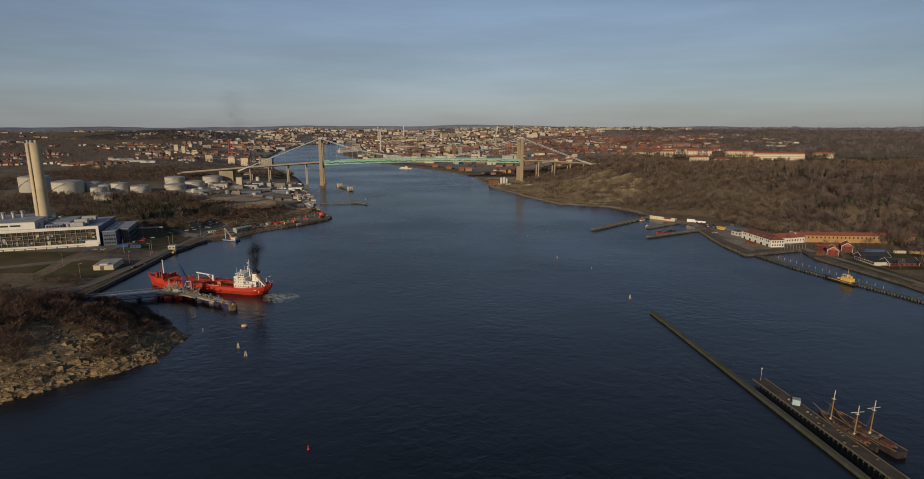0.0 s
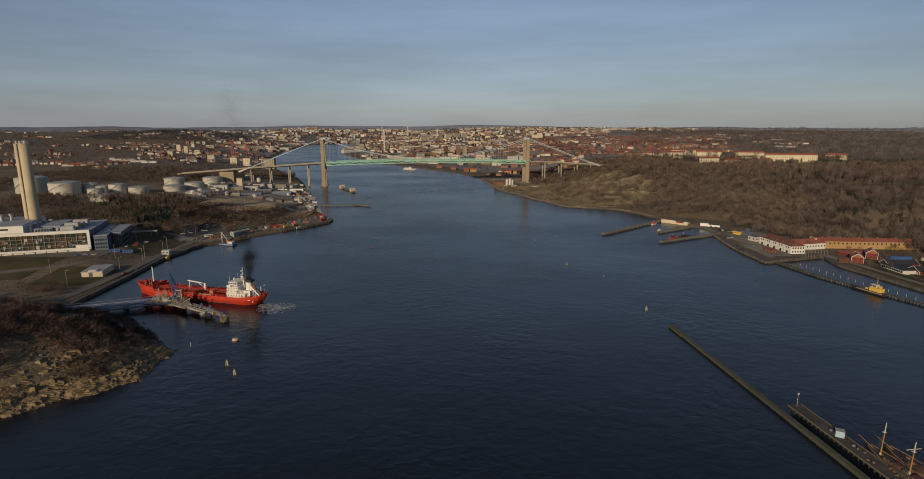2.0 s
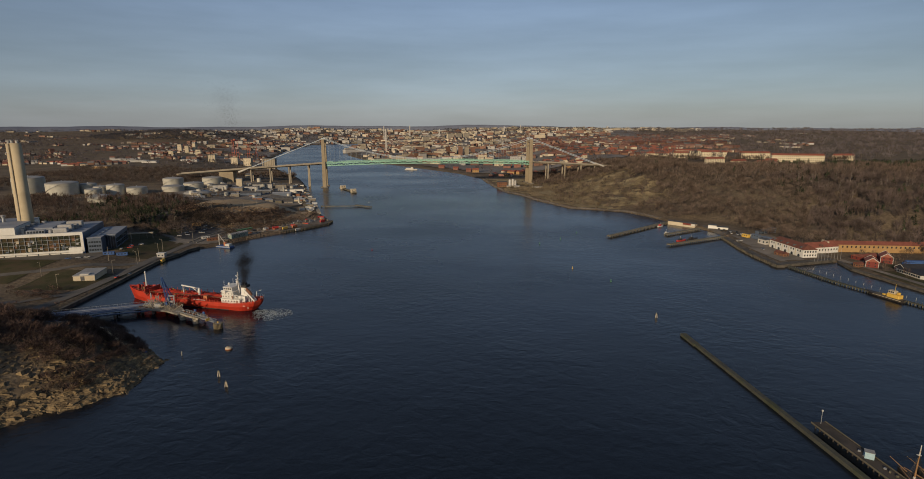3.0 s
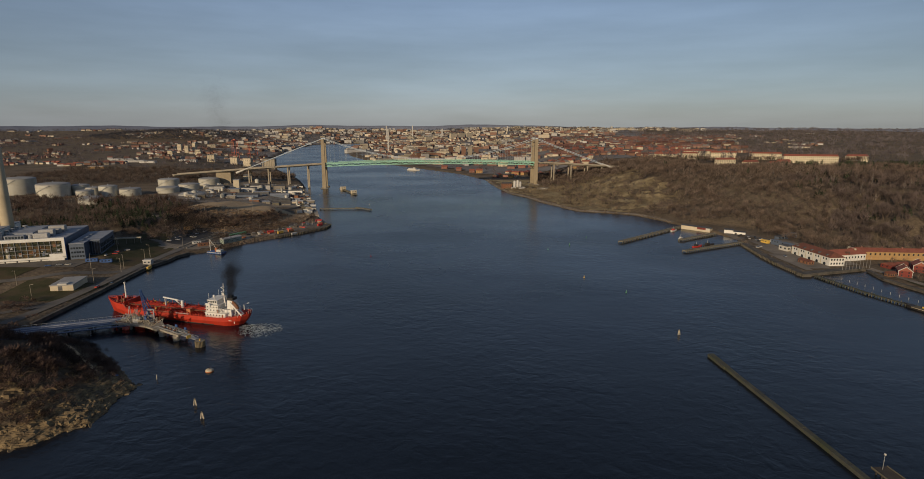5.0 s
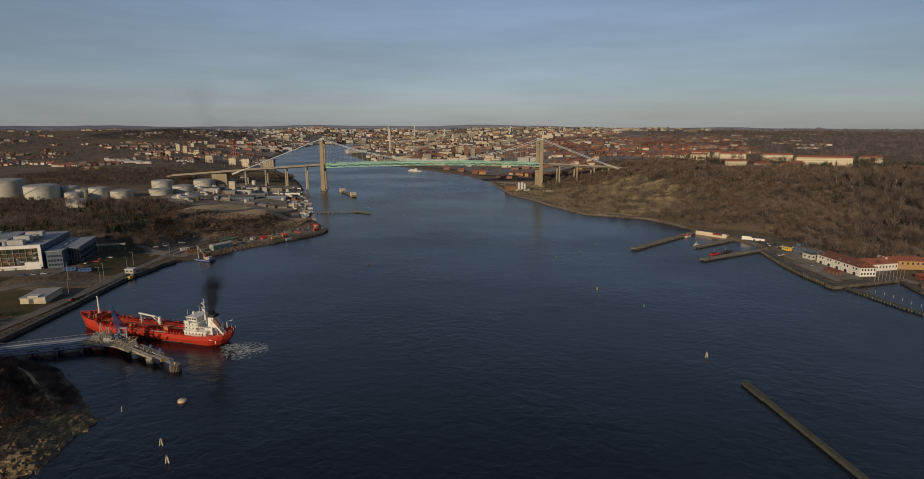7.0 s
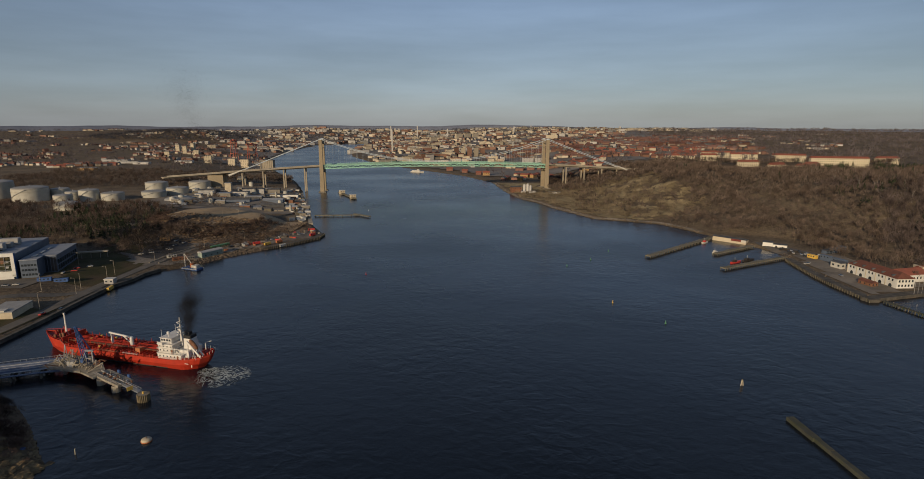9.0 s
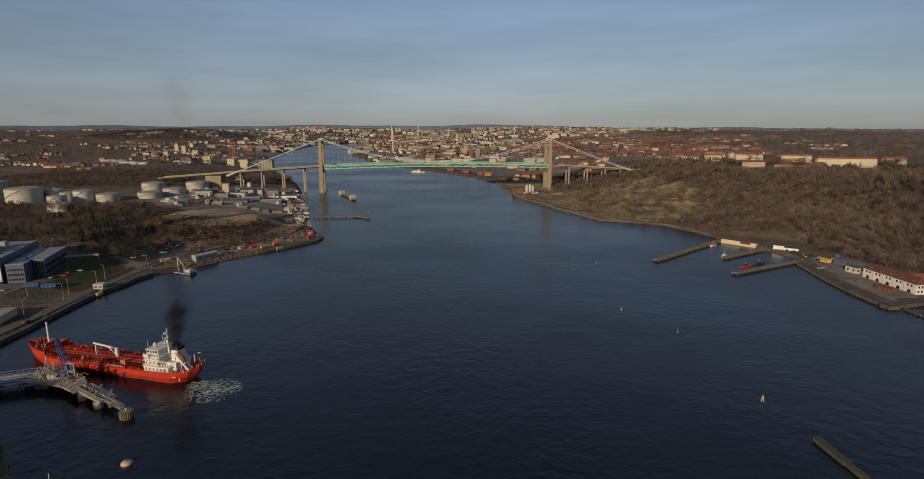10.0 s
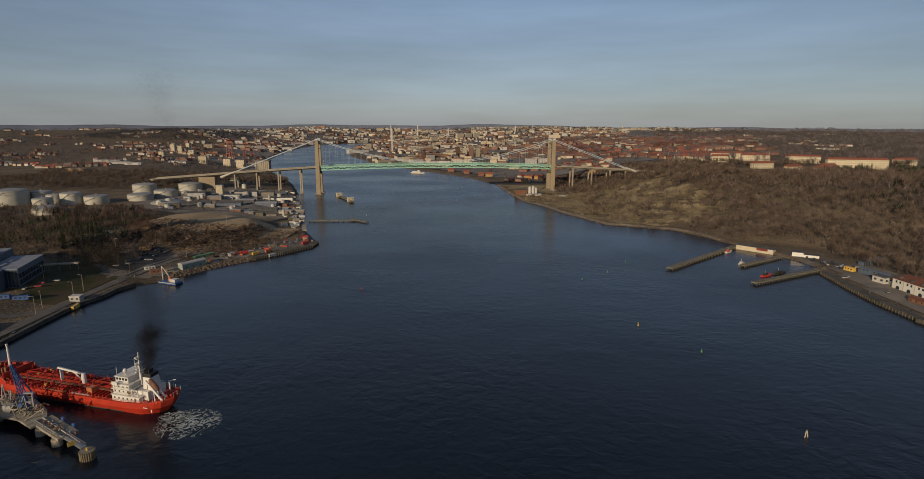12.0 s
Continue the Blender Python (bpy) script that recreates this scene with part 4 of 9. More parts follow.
M["chimney"] = material("chimney_concrete", (0.40, 0.33, 0.215), (0.49, 0.41, 0.275), 0.05, 0.85, stain=(0.30, 0.245, 0.16), stain_scale=0.06, stain_amount=0.4)
M["roof_grey"] = material("grey_felt_roof", (0.20, 0.215, 0.24), (0.28, 0.295, 0.32), 0.08, 0.7, stain=(0.14, 0.15, 0.17), stain_scale=0.1)
M["cladding_blue"] = material("blue_grey_cladding", (0.075, 0.095, 0.13), (0.11, 0.135, 0.175), 0.2, 0.45)
# Yellow-green glints of reflection are put into this dark pane colour.
M["plant_glass"] = material("plant_glass", (0.014, 0.02, 0.017), (0.075, 0.075, 0.04), 0.3, 0.15, fine=3, spec=0.6, stain=(0.20, 0.09, 0.04), stain_scale=0.15, stain_amount=0.5)
M["grass"] = material("winter_grass", (0.042, 0.043, 0.02), (0.085, 0.075, 0.038), 0.06, 0.95, stain=(0.085, 0.062, 0.04), stain_scale=0.06, stain_amount=0.85, bump=0.25, bump_scale=0.8, spec=0.1)
M["quay_soil"] = material("gravel_yard", (0.145, 0.124, 0.097), (0.25, 0.213, 0.168), 0.07, 0.95, stain=(0.075, 0.066, 0.055), stain_scale=0.04, stain_amount=0.7)
M["sand"] = material("sandy_spoil", (0.31, 0.215, 0.115), (0.46, 0.335, 0.19), 0.12, 0.95, stain=(0.14, 0.10, 0.065), stain_scale=0.12, stain_amount=0.6, bump=0.3, bump_scale=0.4)
M["tank_roof"] = material("tank_roof_paint", (0.22, 0.215, 0.195), (0.31, 0.30, 0.275), 0.06, 0.6, spread=0.6, stain=(0.2, 0.19, 0.17), stain_scale=0.08)
M["jetty"] = material("worn_jetty_concrete", (0.25, 0.22, 0.17), (0.38, 0.34, 0.27), 0.25, 0.9, stain=(0.12, 0.10, 0.075), stain_scale=0.3, stain_amount=0.6)
M["hull_black"] = material("tarred_hull_pile_shade", (0.020, 0.017, 0.015), (0.05, 0.042, 0.035), 0.4, 0.6)
M["varnish"] = material("varnished_spar", (0.22, 0.125, 0.055), (0.33, 0.19, 0.09), 0.5, 0.5)


def frame_at(x, y, z, ang):
    return pose(x, y, z, 0, 0, ang)


# ---- strips of ground: roads, quays ----
def strip(name, pts, width, mat, label, category, lift=0.35, kind="structure", level=None):
    """A band that follows the ground along a line."""
    fine = []
    for (ax, ay), (bx, by) in zip(pts, pts[1:]):
        n = max(1, int(math.hypot(bx - ax, by - ay) / 6))
        fine += [(ax + (bx - ax) * i / n, ay + (by - ay) * i / n) for i in range(n)]
    fine.append(pts[-1])
    vs, fs = [], []
    for i, (px, py) in enumerate(fine):
        qx, qy = fine[min(i + 1, len(fine) - 1)]
        ox, oy = fine[max(i - 1, 0)]
        d = Vector((qx - ox, qy - oy)).normalized()
        for s in (-1, -0.33, 0.33, 1):
            vx, vy = px - d.y * s * width / 2, py + d.x * s * width / 2
            vs.append((vx, vy, level if level is not None else z_at(vx, vy) + lift))
    for i in range(len(fine) - 1):
        for k in range(3):
            fs.append((i * 4 + k, i * 4 + 4 + k, i * 4 + 5 + k, i * 4 + 1 + k))
    return tagged(new(name, mesh_of(name, vs, fs, mat)), label, category, kind=kind)


def slab(name, pts, z0, z1, mat, label, category):
    bm = prism(bmesh.new(), pts, z0, z1)
    return tagged(part(name, bm, mat), label, category, kind="structure")


def patch(name, x0, x1, y0, y1, mat, label, lift=0.3, step=6.0, keep=None):
    """A piece of surface laid over the ground."""
    nx, ny = max(2, int((x1 - x0) / step)), max(2, int((y1 - y0) / step))
    vs = [(x0 + (x1 - x0) * i / nx, y0 + (y1 - y0) * j / ny) for j in range(ny + 1) for i in range(nx + 1)]
    fs = []
    for j in range(ny):
        for i in range(nx):
            a = j * (nx + 1) + i
            c = vs[a]
            if keep is None or keep(c[0], c[1]):
                fs.append((a, a + 1, a + nx + 2, a + nx + 1))
    return tagged(new(name, mesh_of(name, [(a, b, z_at(a, b) + lift) for a, b in vs], fs, mat)), label, "ground", kind="structure")


def quay_wall(name, pts, z0, z1, inward, mat, label):
    """A wall with a coping along a waterfront line; inward: width of the coping slab towards the land (left of the line if positive)."""
    q = thing(name, label, "quay", kind="structure")
    for (ax, ay), (bx, by) in zip(pts, pts[1:]):
        d = Vector((bx - ax, by - ay)).normalized()
        nx, ny = -d.y * inward, d.x * inward
        bm = prism(bmesh.new(), [(ax, ay), (bx, by), (bx + nx, by + ny), (ax + nx, ay + ny)], z0, z1)
        z1 += 0.02
        part("quay_section", bm, mat, q)
    return q


M["quay_stone"] = material("weathered_quay_stone", (0.06, 0.054, 0.045), (0.12, 0.105, 0.085), 0.3, 0.9, stain=(0.035, 0.034, 0.026), stain_scale=0.2, stain_amount=0.7)
quay_wall("quay_1", [(-264, 384), (-265, 420), (-266, 452), (-269, 494), (-270, 524), (-265, 542), (-265, 558), (-260, 572)], -5, 2.4, 2.2, M["quay_stone"], "long dark concrete quay wall below the harbour road")
quay_wall("quay_2", [(-204, 653), (-183, 676), (-164, 705), (-163, 728)], -5, 2.4, 5, M["quay_stone"], "dark concrete quay of the building yard")
strip("road_1", [(-279, 380), (-277, 430), (-277, 480), (-279, 520), (-278, 552), (-276, 590), (-273, 625), (-258, 689), (-230, 738), (-204, 768)], 8, M["asphalt"], "grey asphalt harbour road behind the quay", "road")
strip("road_2", [(-272, 515), (-288, 500), (-330, 470), (-420, 440), (-520, 420)], 7, M["asphalt"], "asphalt side road up to the power plant", "road")
strip("road_3", [(-276, 440), (-282, 415), (-300, 395), (-380, 372)], 6, M["asphalt"], "narrow asphalt lane to the jetty", "road")
patch("lawn", -330, -272, 425, 470, M["grass"], "green-brown winter lawn", keep=lambda x, y: True)
patch("lawn", -312, -283, 520, 590, M["grass"], "green-brown winter lawn")
patch("lawn", -349, -300, 548, 645, M["grass"], "green-brown winter lawn on the slope beside the plant", 0.4, 5.0, lambda x, y: ripple(np.array([x]), np.array([y]), 14, 3)[0] > -0.45)
patch("lawn", -470, -345, 440, 498, M["grass"], "green-brown winter lawn")
patch("yard", -330, -215, 585, 690, M["quay_soil"], "bare gravel building yard", keep=lambda x, y: depth(x, y, LEFT) > 10)
patch("yard", -215, -165, 655, 745, M["quay_soil"], "bare gravel building yard", keep=lambda x, y: depth(x, y, LEFT) > 9)
patch("yard", -470, -215, 860, 1130, M["quay_soil"], "grey-brown gravel yard of the dock area", step=8, keep=lambda x, y: depth(x, y, LEFT) > 12)
patch("spoil", -392, -222, 706, 834, M["sand"], "levelled sandy rock spoil", 0.45, 4.0, lambda x, y: math.hypot((x + 300) / 1.6, y - 774) < 42 + 9 * float(ripple(x, y, 12, 3)))
patch("spoil", -235, -200, 735, 790, M["sand"], "heaped sandy rock spoil", lift=1.2, keep=lambda x, y: (x + 217) ** 2 + (y - 762) ** 2 < 900)
patch("forecourt", -420, -318, 498, 522, M["asphalt"], "asphalt forecourt of the power plant", lift=0.35)


# ---- the red tanker ----
def build_tanker():
    ang = math.degrees(math.atan2(0.2425, -0.970))
    ship = thing("tanker", "orange-red tanker with white deckhouse aft, moored at the jetty", "ship", frame_at(-133.2, 389.2, 0, ang) @ Matrix.Diagonal((0.945, 0.97, 1.1, 1)))
    L, B = 113.0, 16.4
    n = 40
    bm = bmesh.new()
    rows = []
    for i in range(n + 1):
        s = L * i / n
        full = min(1, 0.16 + 0.84 * math.sqrt(max(0.0, 1 - (1 - min(1, s / 13)) ** 2)))
        f = 1 - max(0, (s - 84) / 29.0) ** 2.7
        half = B / 2 * min(full, max(0.02, f))
        dk = 4.3 + (1.6 * max(0, (22 - s) / 22)) + (2.0 if s > 93 else 0) + 1.2 * max(0, (s - 76) / 37) ** 2
        over = max(0, 1 - s / 14)
        low = half * (0.86 if s < 90 else max(0.02, 0.86 - (s - 90) / 23 * 0.5))
        cut = 0.93 if s > 100 else 1.0
        rake = max(0, (s - 100) / 13) * 3.2
        ring = []
        for y, z, xs in ((low * 0.9, -6, s - rake * 1.2 + over * 8), (low * (1 - 0.35 * over), 0, s - rake + over * 5), (half * cut * (1 - 0.1 * over), dk * 0.55, s - rake * 0.5 + over * 1.6), (half, dk, s), (half, dk + (0.75 if s > 93 or s < 8 else 0.35), s + 0.02)):
            ring.append((xs, y, z))
        rows.append(ring)
    verts = [[(bm.verts.new(p), bm.verts.new((p[0], -p[1], p[2]))) for p in ring] for ring in rows]
    for a, b in zip(verts, verts[1:]):
        for k in range(4):
            bm.faces.new((a[k][0], a[k + 1][0], b[k + 1][0], b[k][0]))
            bm.faces.new((a[k][1], b[k][1], b[k + 1][1], a[k + 1][1]))
    for k in range(4):
        bm.faces.new((verts[0][k][0], verts[0][k][1], verts[0][k + 1][1], verts[0][k + 1][0]))
        bm.faces.new((verts[-1][k][0], verts[-1][k + 1][0], verts[-1][k + 1][1], verts[-1][k][1]))
    bmesh.ops.recalc_face_normals(bm, faces=bm.faces)
    part("hull", bm, M["ship_red"], ship, "orange-red painted steel hull")
    bm = bmesh.new()
    dv = [(bm.verts.new((r[3][0], r[3][1] - 0.05, r[3][2] - 0.02)), bm.verts.new((r[3][0], -r[3][1] + 0.05, r[3][2] - 0.02))) for r in rows]
    for a, b in zip(dv, dv[1:]):
        bm.faces.new((a[0], a[1], b[1], b[0]))
    bmesh.ops.recalc_face_normals(bm, faces=bm.faces)
    deck = part("deck", bm, M["deck_red"], ship, "dull red steel deck")
    bm = bmesh.new()
    for i in range(8, 36):
        a, b = rows[i], rows[i + 1]
        for sg in (1, -1):
            beam(bm, (a[1][0], sg * (a[1][1] + 0.05), 0.15), (b[1][0], sg * (b[1][1] + 0.05), 0.15), 0.25, 0.7)
    part("boot_topping", bm, M["hull_black"], ship, "dark band at the waterline")
    # trunk, cross beams and pipes on the cargo deck
    part("trunk_deck", boxes((31, 92, -5.6, 5.6, 4.2, 5.3)), M["deck_red"], deck)
    for s in np.arange(31, 92, 2.1):
        part("deck_beam", boxes((s, s + 0.32, -7.6, 7.6, 4.3, 5.95)), M["ship_red"], deck)
    for y in (-2.6, -1.9, -1.2, 0.2, 0.9, 1.6):
        part("cargo_pipe", rod(bmesh.new(), (30, y, 6.2), (92, y, 6.2), 0.24, n=6), M["ship_red"], deck)
    part("catwalk", boxes((29, 93, 2.6, 3.9, 6.3, 6.5)), M["rust"], deck, "rust-brown catwalk")
    for s in np.arange(30, 93, 4.0):
        part("catwalk_leg", boxes((s, s + 0.2, 2.7, 3.8, 5.4, 6.6)), M["ship_red"], deck)
        part("catwalk_rail", boxes((s, s + 3.7, 3.85, 3.93, 7.6, 7.75), (s, s + 0.12, 3.85, 3.93, 6.7, 7.7)), M["ship_red"], deck)
    for y, s0 in ((6.4, 42), (-6.4, 42)):
        for s in np.arange(s0, 91, 5.2):
            part("tank_hatch", lathe(bmesh.new(), [(0.9, 0), (0.9, 1.3), (0.7, 1.5), (0, 1.55)], 10, (s, y, 4.3)), M["ship_red"], deck)
            part("vent_post", rod(bmesh.new(), (s + 1.8, y * 0.8, 4.3), (s + 1.8, y * 0.8, 8.2), 0.16, n=5), M["ship_red"], deck)
    # pipes, valves and lockers crowding the cargo deck
    tk = random.Random(17)
    for k in range(120):
        s, y = tk.uniform(31, 91), tk.uniform(-7.2, 7.2)
        if 2.2 < y < 4.3:
            continue
        q = tk.random()
        if q < 0.4:
            part("valve", lathe(bmesh.new(), [(0.35, 0), (0.35, tk.uniform(0.8, 1.8)), (0.6, 1.9), (0.6, 2.1), (0, 2.1)], 8, (s, y, 4.6)), M[tk.choice(("ship_red", "ship_red", "deck_red", "yellow"))], deck)
        elif q < 0.75:
            part("branch_pipe", rod(bmesh.new(), (s, y, 6.0), (s + tk.choice((0, 3.0)), max(-7.4, min(7.4, y + tk.choice((-3.5, 3.5, 0.1)))), 6.0 + tk.uniform(-0.8, 1.2)), 0.17, n=5), M[tk.choice(("ship_red", "deck_red", "rust"))], deck)
        else:
            part("deck_locker", boxes((s, s + tk.uniform(0.5, 1.8), y, y + tk.uniform(0.4, 1.2), 4.3, 5.6 + tk.uniform(0, 1.2), None, 0.08)), M[tk.choice(("ship_red", "deck_red", "rust", "deck_red"))], deck)
    # manifold amidships
    for s in np.arange(56, 66, 1.7):
        for sg in (1, -1):
            part("manifold_pipe", rod(bmesh.new(), (s, sg * 1.2, 6.2), (s, sg * 7.2, 6.0), 0.3, n=6), M["ship_red"], deck)
    part("manifold_tray", boxes((54, 68, 5.2, 7.8, 5.0, 5.4)), M["rust"], deck)
    part("hose_rack", boxes((41, 51, 7.0, 7.7, 4.9, 5.4)), M["light_roof"], deck, "pale hose rack")
    part("deck_store", boxes((40.5, 43.5, 3.2, 6.4, 4.3, 7.6)), M["orange"], deck, "orange deck locker")
    # side rails
    for sg in (1, -1):
        rail = bmesh.new()
        for i in range(3, 33):
            a, b = rows[i], rows[i + 1]
            for dz in (0.7, 1.25):
                rod(rail, (a[3][0], sg * a[3][1], a[3][2] + dz), (b[3][0], sg * b[3][1], b[3][2] + dz), 0.06, n=3)
            rod(rail, (a[3][0], sg * a[3][1], a[3][2]), (a[3][0], sg * a[3][1], a[3][2] + 1.3), 0.06, n=3)
        part("side_rail", rail, M["ship_red"], ship)
    # crane
    crane = part("deck_crane", lathe(bmesh.new(), [(1.0, 4.3), (1.0, 9.6), (0.8, 10.4), (0, 10.5)], 12, (51.3, 0.6, 0)), M["ship_white"], ship, "white hose-handling crane")
    part("jib", beam(bmesh.new(), (51.3, 0.6, 10.2), (66, 0.9, 11.6), 0.65, 0.65), M["ship_white"], crane)
    part("jib_rest", boxes((64, 64.4, 0.2, 1.6, 5.4, 11.0)), M["ship_white"], crane)
    part("hydraulic_ram", rod(bmesh.new(), (51.9, 0.6, 7.2), (56.8, 0.7, 10.5), 0.28, n=6), M["ship_white"], crane)
    # forecastle and foremast
    part("foremast", rod(bmesh.new(), (97.8, 0, 7.4), (97.8, 0, 17.8), 0.55, 0.38, n=10), M["ship_white"], ship, "white tubular foremast")
    part("mast_light", boxes((97.4, 98.2, -0.4, 0.4, 17.8, 18.5)), M["ship_white"], ship)
    for y in (-2.6, 2.6):
        part("windlass", lathe(bmesh.new(), [(0.3, -1.4), (1.0, -1.4), (1.0, -1.1), (0.5, -1.1), (0.5, 1.1), (1.0, 1.1), (1.0, 1.4), (0.3, 1.4)], 10, (102, y, 9.0)), M["deck_red"], ship)
    for k in range(14):
        s, y = tk.uniform(94.5, 106), tk.uniform(-4.2, 4.2)
        part("deck_fitting", boxes((s, s + tk.uniform(0.5, 1.6), y, y + tk.uniform(0.4, 1.2), 6.8, 7.9 + tk.uniform(0.2, 1.2), None, 0.1)), M[tk.choice(("ship_red", "deck_red", "rust"))], ship)
    part("breakwater", boxes((92.4, 92.9, -7.2, 7.2, 4.4, 8.6)), M["ship_red"], ship)
    for i in range(33, 40):
        a, b = rows[i], rows[i + 1]
        for sg in (1, -1):
            part("bow_rail", beam(bmesh.new(), (a[4][0], sg * (a[4][1] - 0.1), a[4][2] + 0.6), (b[4][0], sg * max(0.1, b[4][1] - 0.1), b[4][2] + 0.6), 0.1, 0.14), M["ship_red"], ship)
    # deckhouse aft
    house = part("deckhouse", boxes((13.5, 28.5, -7.0, 7.0, 4.3, 7.0, None, 0.15)), M["ship_white"], ship, "white painted deckhouse")
    part("upper_deck", boxes((19, 28, -6.0, 6.4, 7.02, 11.2, None, 0.15)), M["ship_white"], house)
    part("wheelhouse", boxes((20.5, 27.6, -5.0, 5.0, 11.22, 13.6, None, 0.2)), M["ship_white"], house)
    part("bridge_wing", boxes((24, 27, -7.6, 7.6, 11.0, 11.3)), M["ship_white"], house)
    for sg in (1, -1):
        part("wing_screen", boxes((24, 27, sg * 7.55 - 0.06, sg * 7.55 + 0.06, 11.3, 12.4)), M["ship_white"], house)
    part("wheelhouse_roof", boxes((20.2, 27.9, -5.3, 5.3, 13.62, 13.8)), M["ship_white"], house)
    for y in np.arange(-4.4, 4.5, 1.26):
        part("bridge_window", boxes((27.58, 27.64, y - 0.5, y + 0.5, 12.3, 13.3)), M["glass"], house)
    for s in (21.6, 23.2, 24.9, 26.5):
        for sg in (1, -1):
            part("bridge_window", boxes((s - 0.6, s + 0.6, sg * 5.0 - 0.03, sg * 5.0 + 0.03, 12.3, 13.3)), M["glass"], house)
    for z, s0, y in ((5.4, 15, 7.0), (8.0, 19.6, 6.4), (9.8, 19.6, 6.4)):
        for s in np.arange(s0, 27.4, 2.3):
            part("porthole", boxes((s, s + 0.7, y - 0.03, y + 0.03, z, z + 0.7)), M["glass"], house)
    for s, z in ((15.2, 4.4), (19.0, 7.1)):
        part("door", boxes((s, s + 0.9, 6.37 if z > 7 else 6.97, 6.45 if z > 7 else 7.05, z, z + 2.0)), M["rust"], house, "brown steel door")
    for z, x0, w in ((7.0, 12.6, 7.4), (9.2, 17.6, 6.9), (11.2, 18.4, 6.7)):
        part("deck_overhang", boxes((x0, 28.7, -w, w, z - 0.12, z + 0.06)), M["ship_white"], house)
        for sg in (1, -1):
            part("deck_rail", boxes((x0, 28.3, sg * w - 0.04, sg * w + 0.04, z + 0.95, z + 1.06)), M["ship_white"], house)
            for s in np.arange(x0, 28.3, 1.9):
                part("rail_post", boxes((s, s + 0.07, sg * w - 0.04, sg * w + 0.04, z, z + 1.0)), M["ship_white"], house)
    part("boat_davit", boxes((14, 14.3, 6.6, 6.9, 7, 9.6), (17, 17.3, 6.6, 6.9, 7, 9.6), (14, 17.3, 6.5, 7.0, 9.5, 9.7)), M["ship_white"], house)
    part("ladder", beam(bmesh.new(), (15.6, 5.4, 7.0), (18.2, 5.4, 9.6), 0.9, 0.14), M["ship_white"], house)
    part("ladder", beam(bmesh.new(), (16.0, -4.4, 9.5), (18.8, -4.4, 12.0), 0.9, 0.14), M["ship_white"], house)
    for k, y in enumerate((-3.2, 2.8)):
        part("sat_dome", lathe(bmesh.new(), [(0.25, 0), (0.25, 0.9), (0.75, 1.2), (0.9, 1.8), (0.6, 2.4), (0, 2.6)], 12, (22 + 2 * k, y, 13.8)), M["ship_white"], house, "", True)
    part("lattice_aerial", rod(rod(bmesh.new(), (26.5, -4.8, 13.8), (26.5, -4.8, 17.2), 0.1, n=4), (26.5, 4.8, 13.8), (26.5, 4.8, 17.6), 0.1, n=4), M["ship_white"], house)
    # mast with yards and scanners
    mast = part("radar_mast", rod(bmesh.new(), (18.6, 0, 9.6), (18.6, 0, 22.6), 0.55, 0.25, n=8), M["ship_white"], ship, "white radar mast")
    for z, w in ((15.0, 2.4), (17.4, 2.0), (19.8, 1.3)):
        part("yard", boxes((18.3, 18.9, -w, w, z, z + 0.3)), M["ship_white"], mast)
        part("scanner", boxes((18.8, 19.7, -1.3, 1.3, z + 0.5, z + 0.85)), M["ship_white"], mast)
    for y in (-0.9, 0.9):
        part("mast_stay", rod(bmesh.new(), (16.8, y * 1.6, 9.6), (18.5, y * 0.3, 17.5), 0.16, n=4), M["ship_white"], mast)
    # funnel
    bm = bmesh.new()
    lo = [bm.verts.new(p) for p in ((9.4, -2.6, 6.8), (15.2, -2.6, 6.8), (15.2, 2.6, 6.8), (9.4, 2.6, 6.8))]
    hi = [bm.verts.new(p) for p in ((10.8, -2.2, 14.0), (15.0, -2.2, 14.0), (15.0, 2.2, 14.0), (10.8, 2.2, 14.0))]
    for i in range(4):
        bm.faces.new((lo[i], lo[(i + 1) % 4], hi[(i + 1) % 4], hi[i]))
    bm.faces.new(hi)
    bmesh.ops.recalc_face_normals(bm, faces=bm.faces)
    fun = part("funnel", bm, M["ship_white"], ship, "white funnel with a black top")
    part("funnel_top", boxes((10.6, 15.2, -2.35, 2.35, 13.4, 15.0, None, 0.2)), M["black"], fun, "soot-black funnel top")
    for y in (-0.9, 0.1, 1.0):
        part("exhaust_pipe", rod(bmesh.new(), (12.6, y, 14.8), (12.4, y, 16.4), 0.34, n=8), M["black"], fun)
    # aft house, lifeboat on its ramp
    part("engine_casing", boxes((10.5, 19.2, -5.4, 4.6, 5.0, 8.6, None, 0.12)), M["ship_white"], house)
    ramp = part("lifeboat_ramp", beam(bmesh.new(), (10.8, 2.7, 13.4), (3.0, 2.7, 6.4), 0.5, 0.9), M["ship_white"], ship, "white free-fall lifeboat ramp")
    part("ramp_beam", beam(bmesh.new(), (10.8, 5.0, 13.4), (3.0, 5.0, 6.4), 0.5, 0.9), M["ship_white"], ramp)
    for s, z in ((10.2, 12.8), (6.8, 9.6), (3.4, 6.8)):
        for y in (2.6, 4.8):
            part("ramp_leg", boxes((s, s + 0.3, y, y + 0.3, 5, z)), M["ship_white"], ramp)
    boat = lathe(bmesh.new(), [(0, -3.2), (0.65, -2.7), (1.0, -1.4), (1.05, 0.8), (0.9, 2.2), (0.45, 3.0), (0, 3.3)], 12)
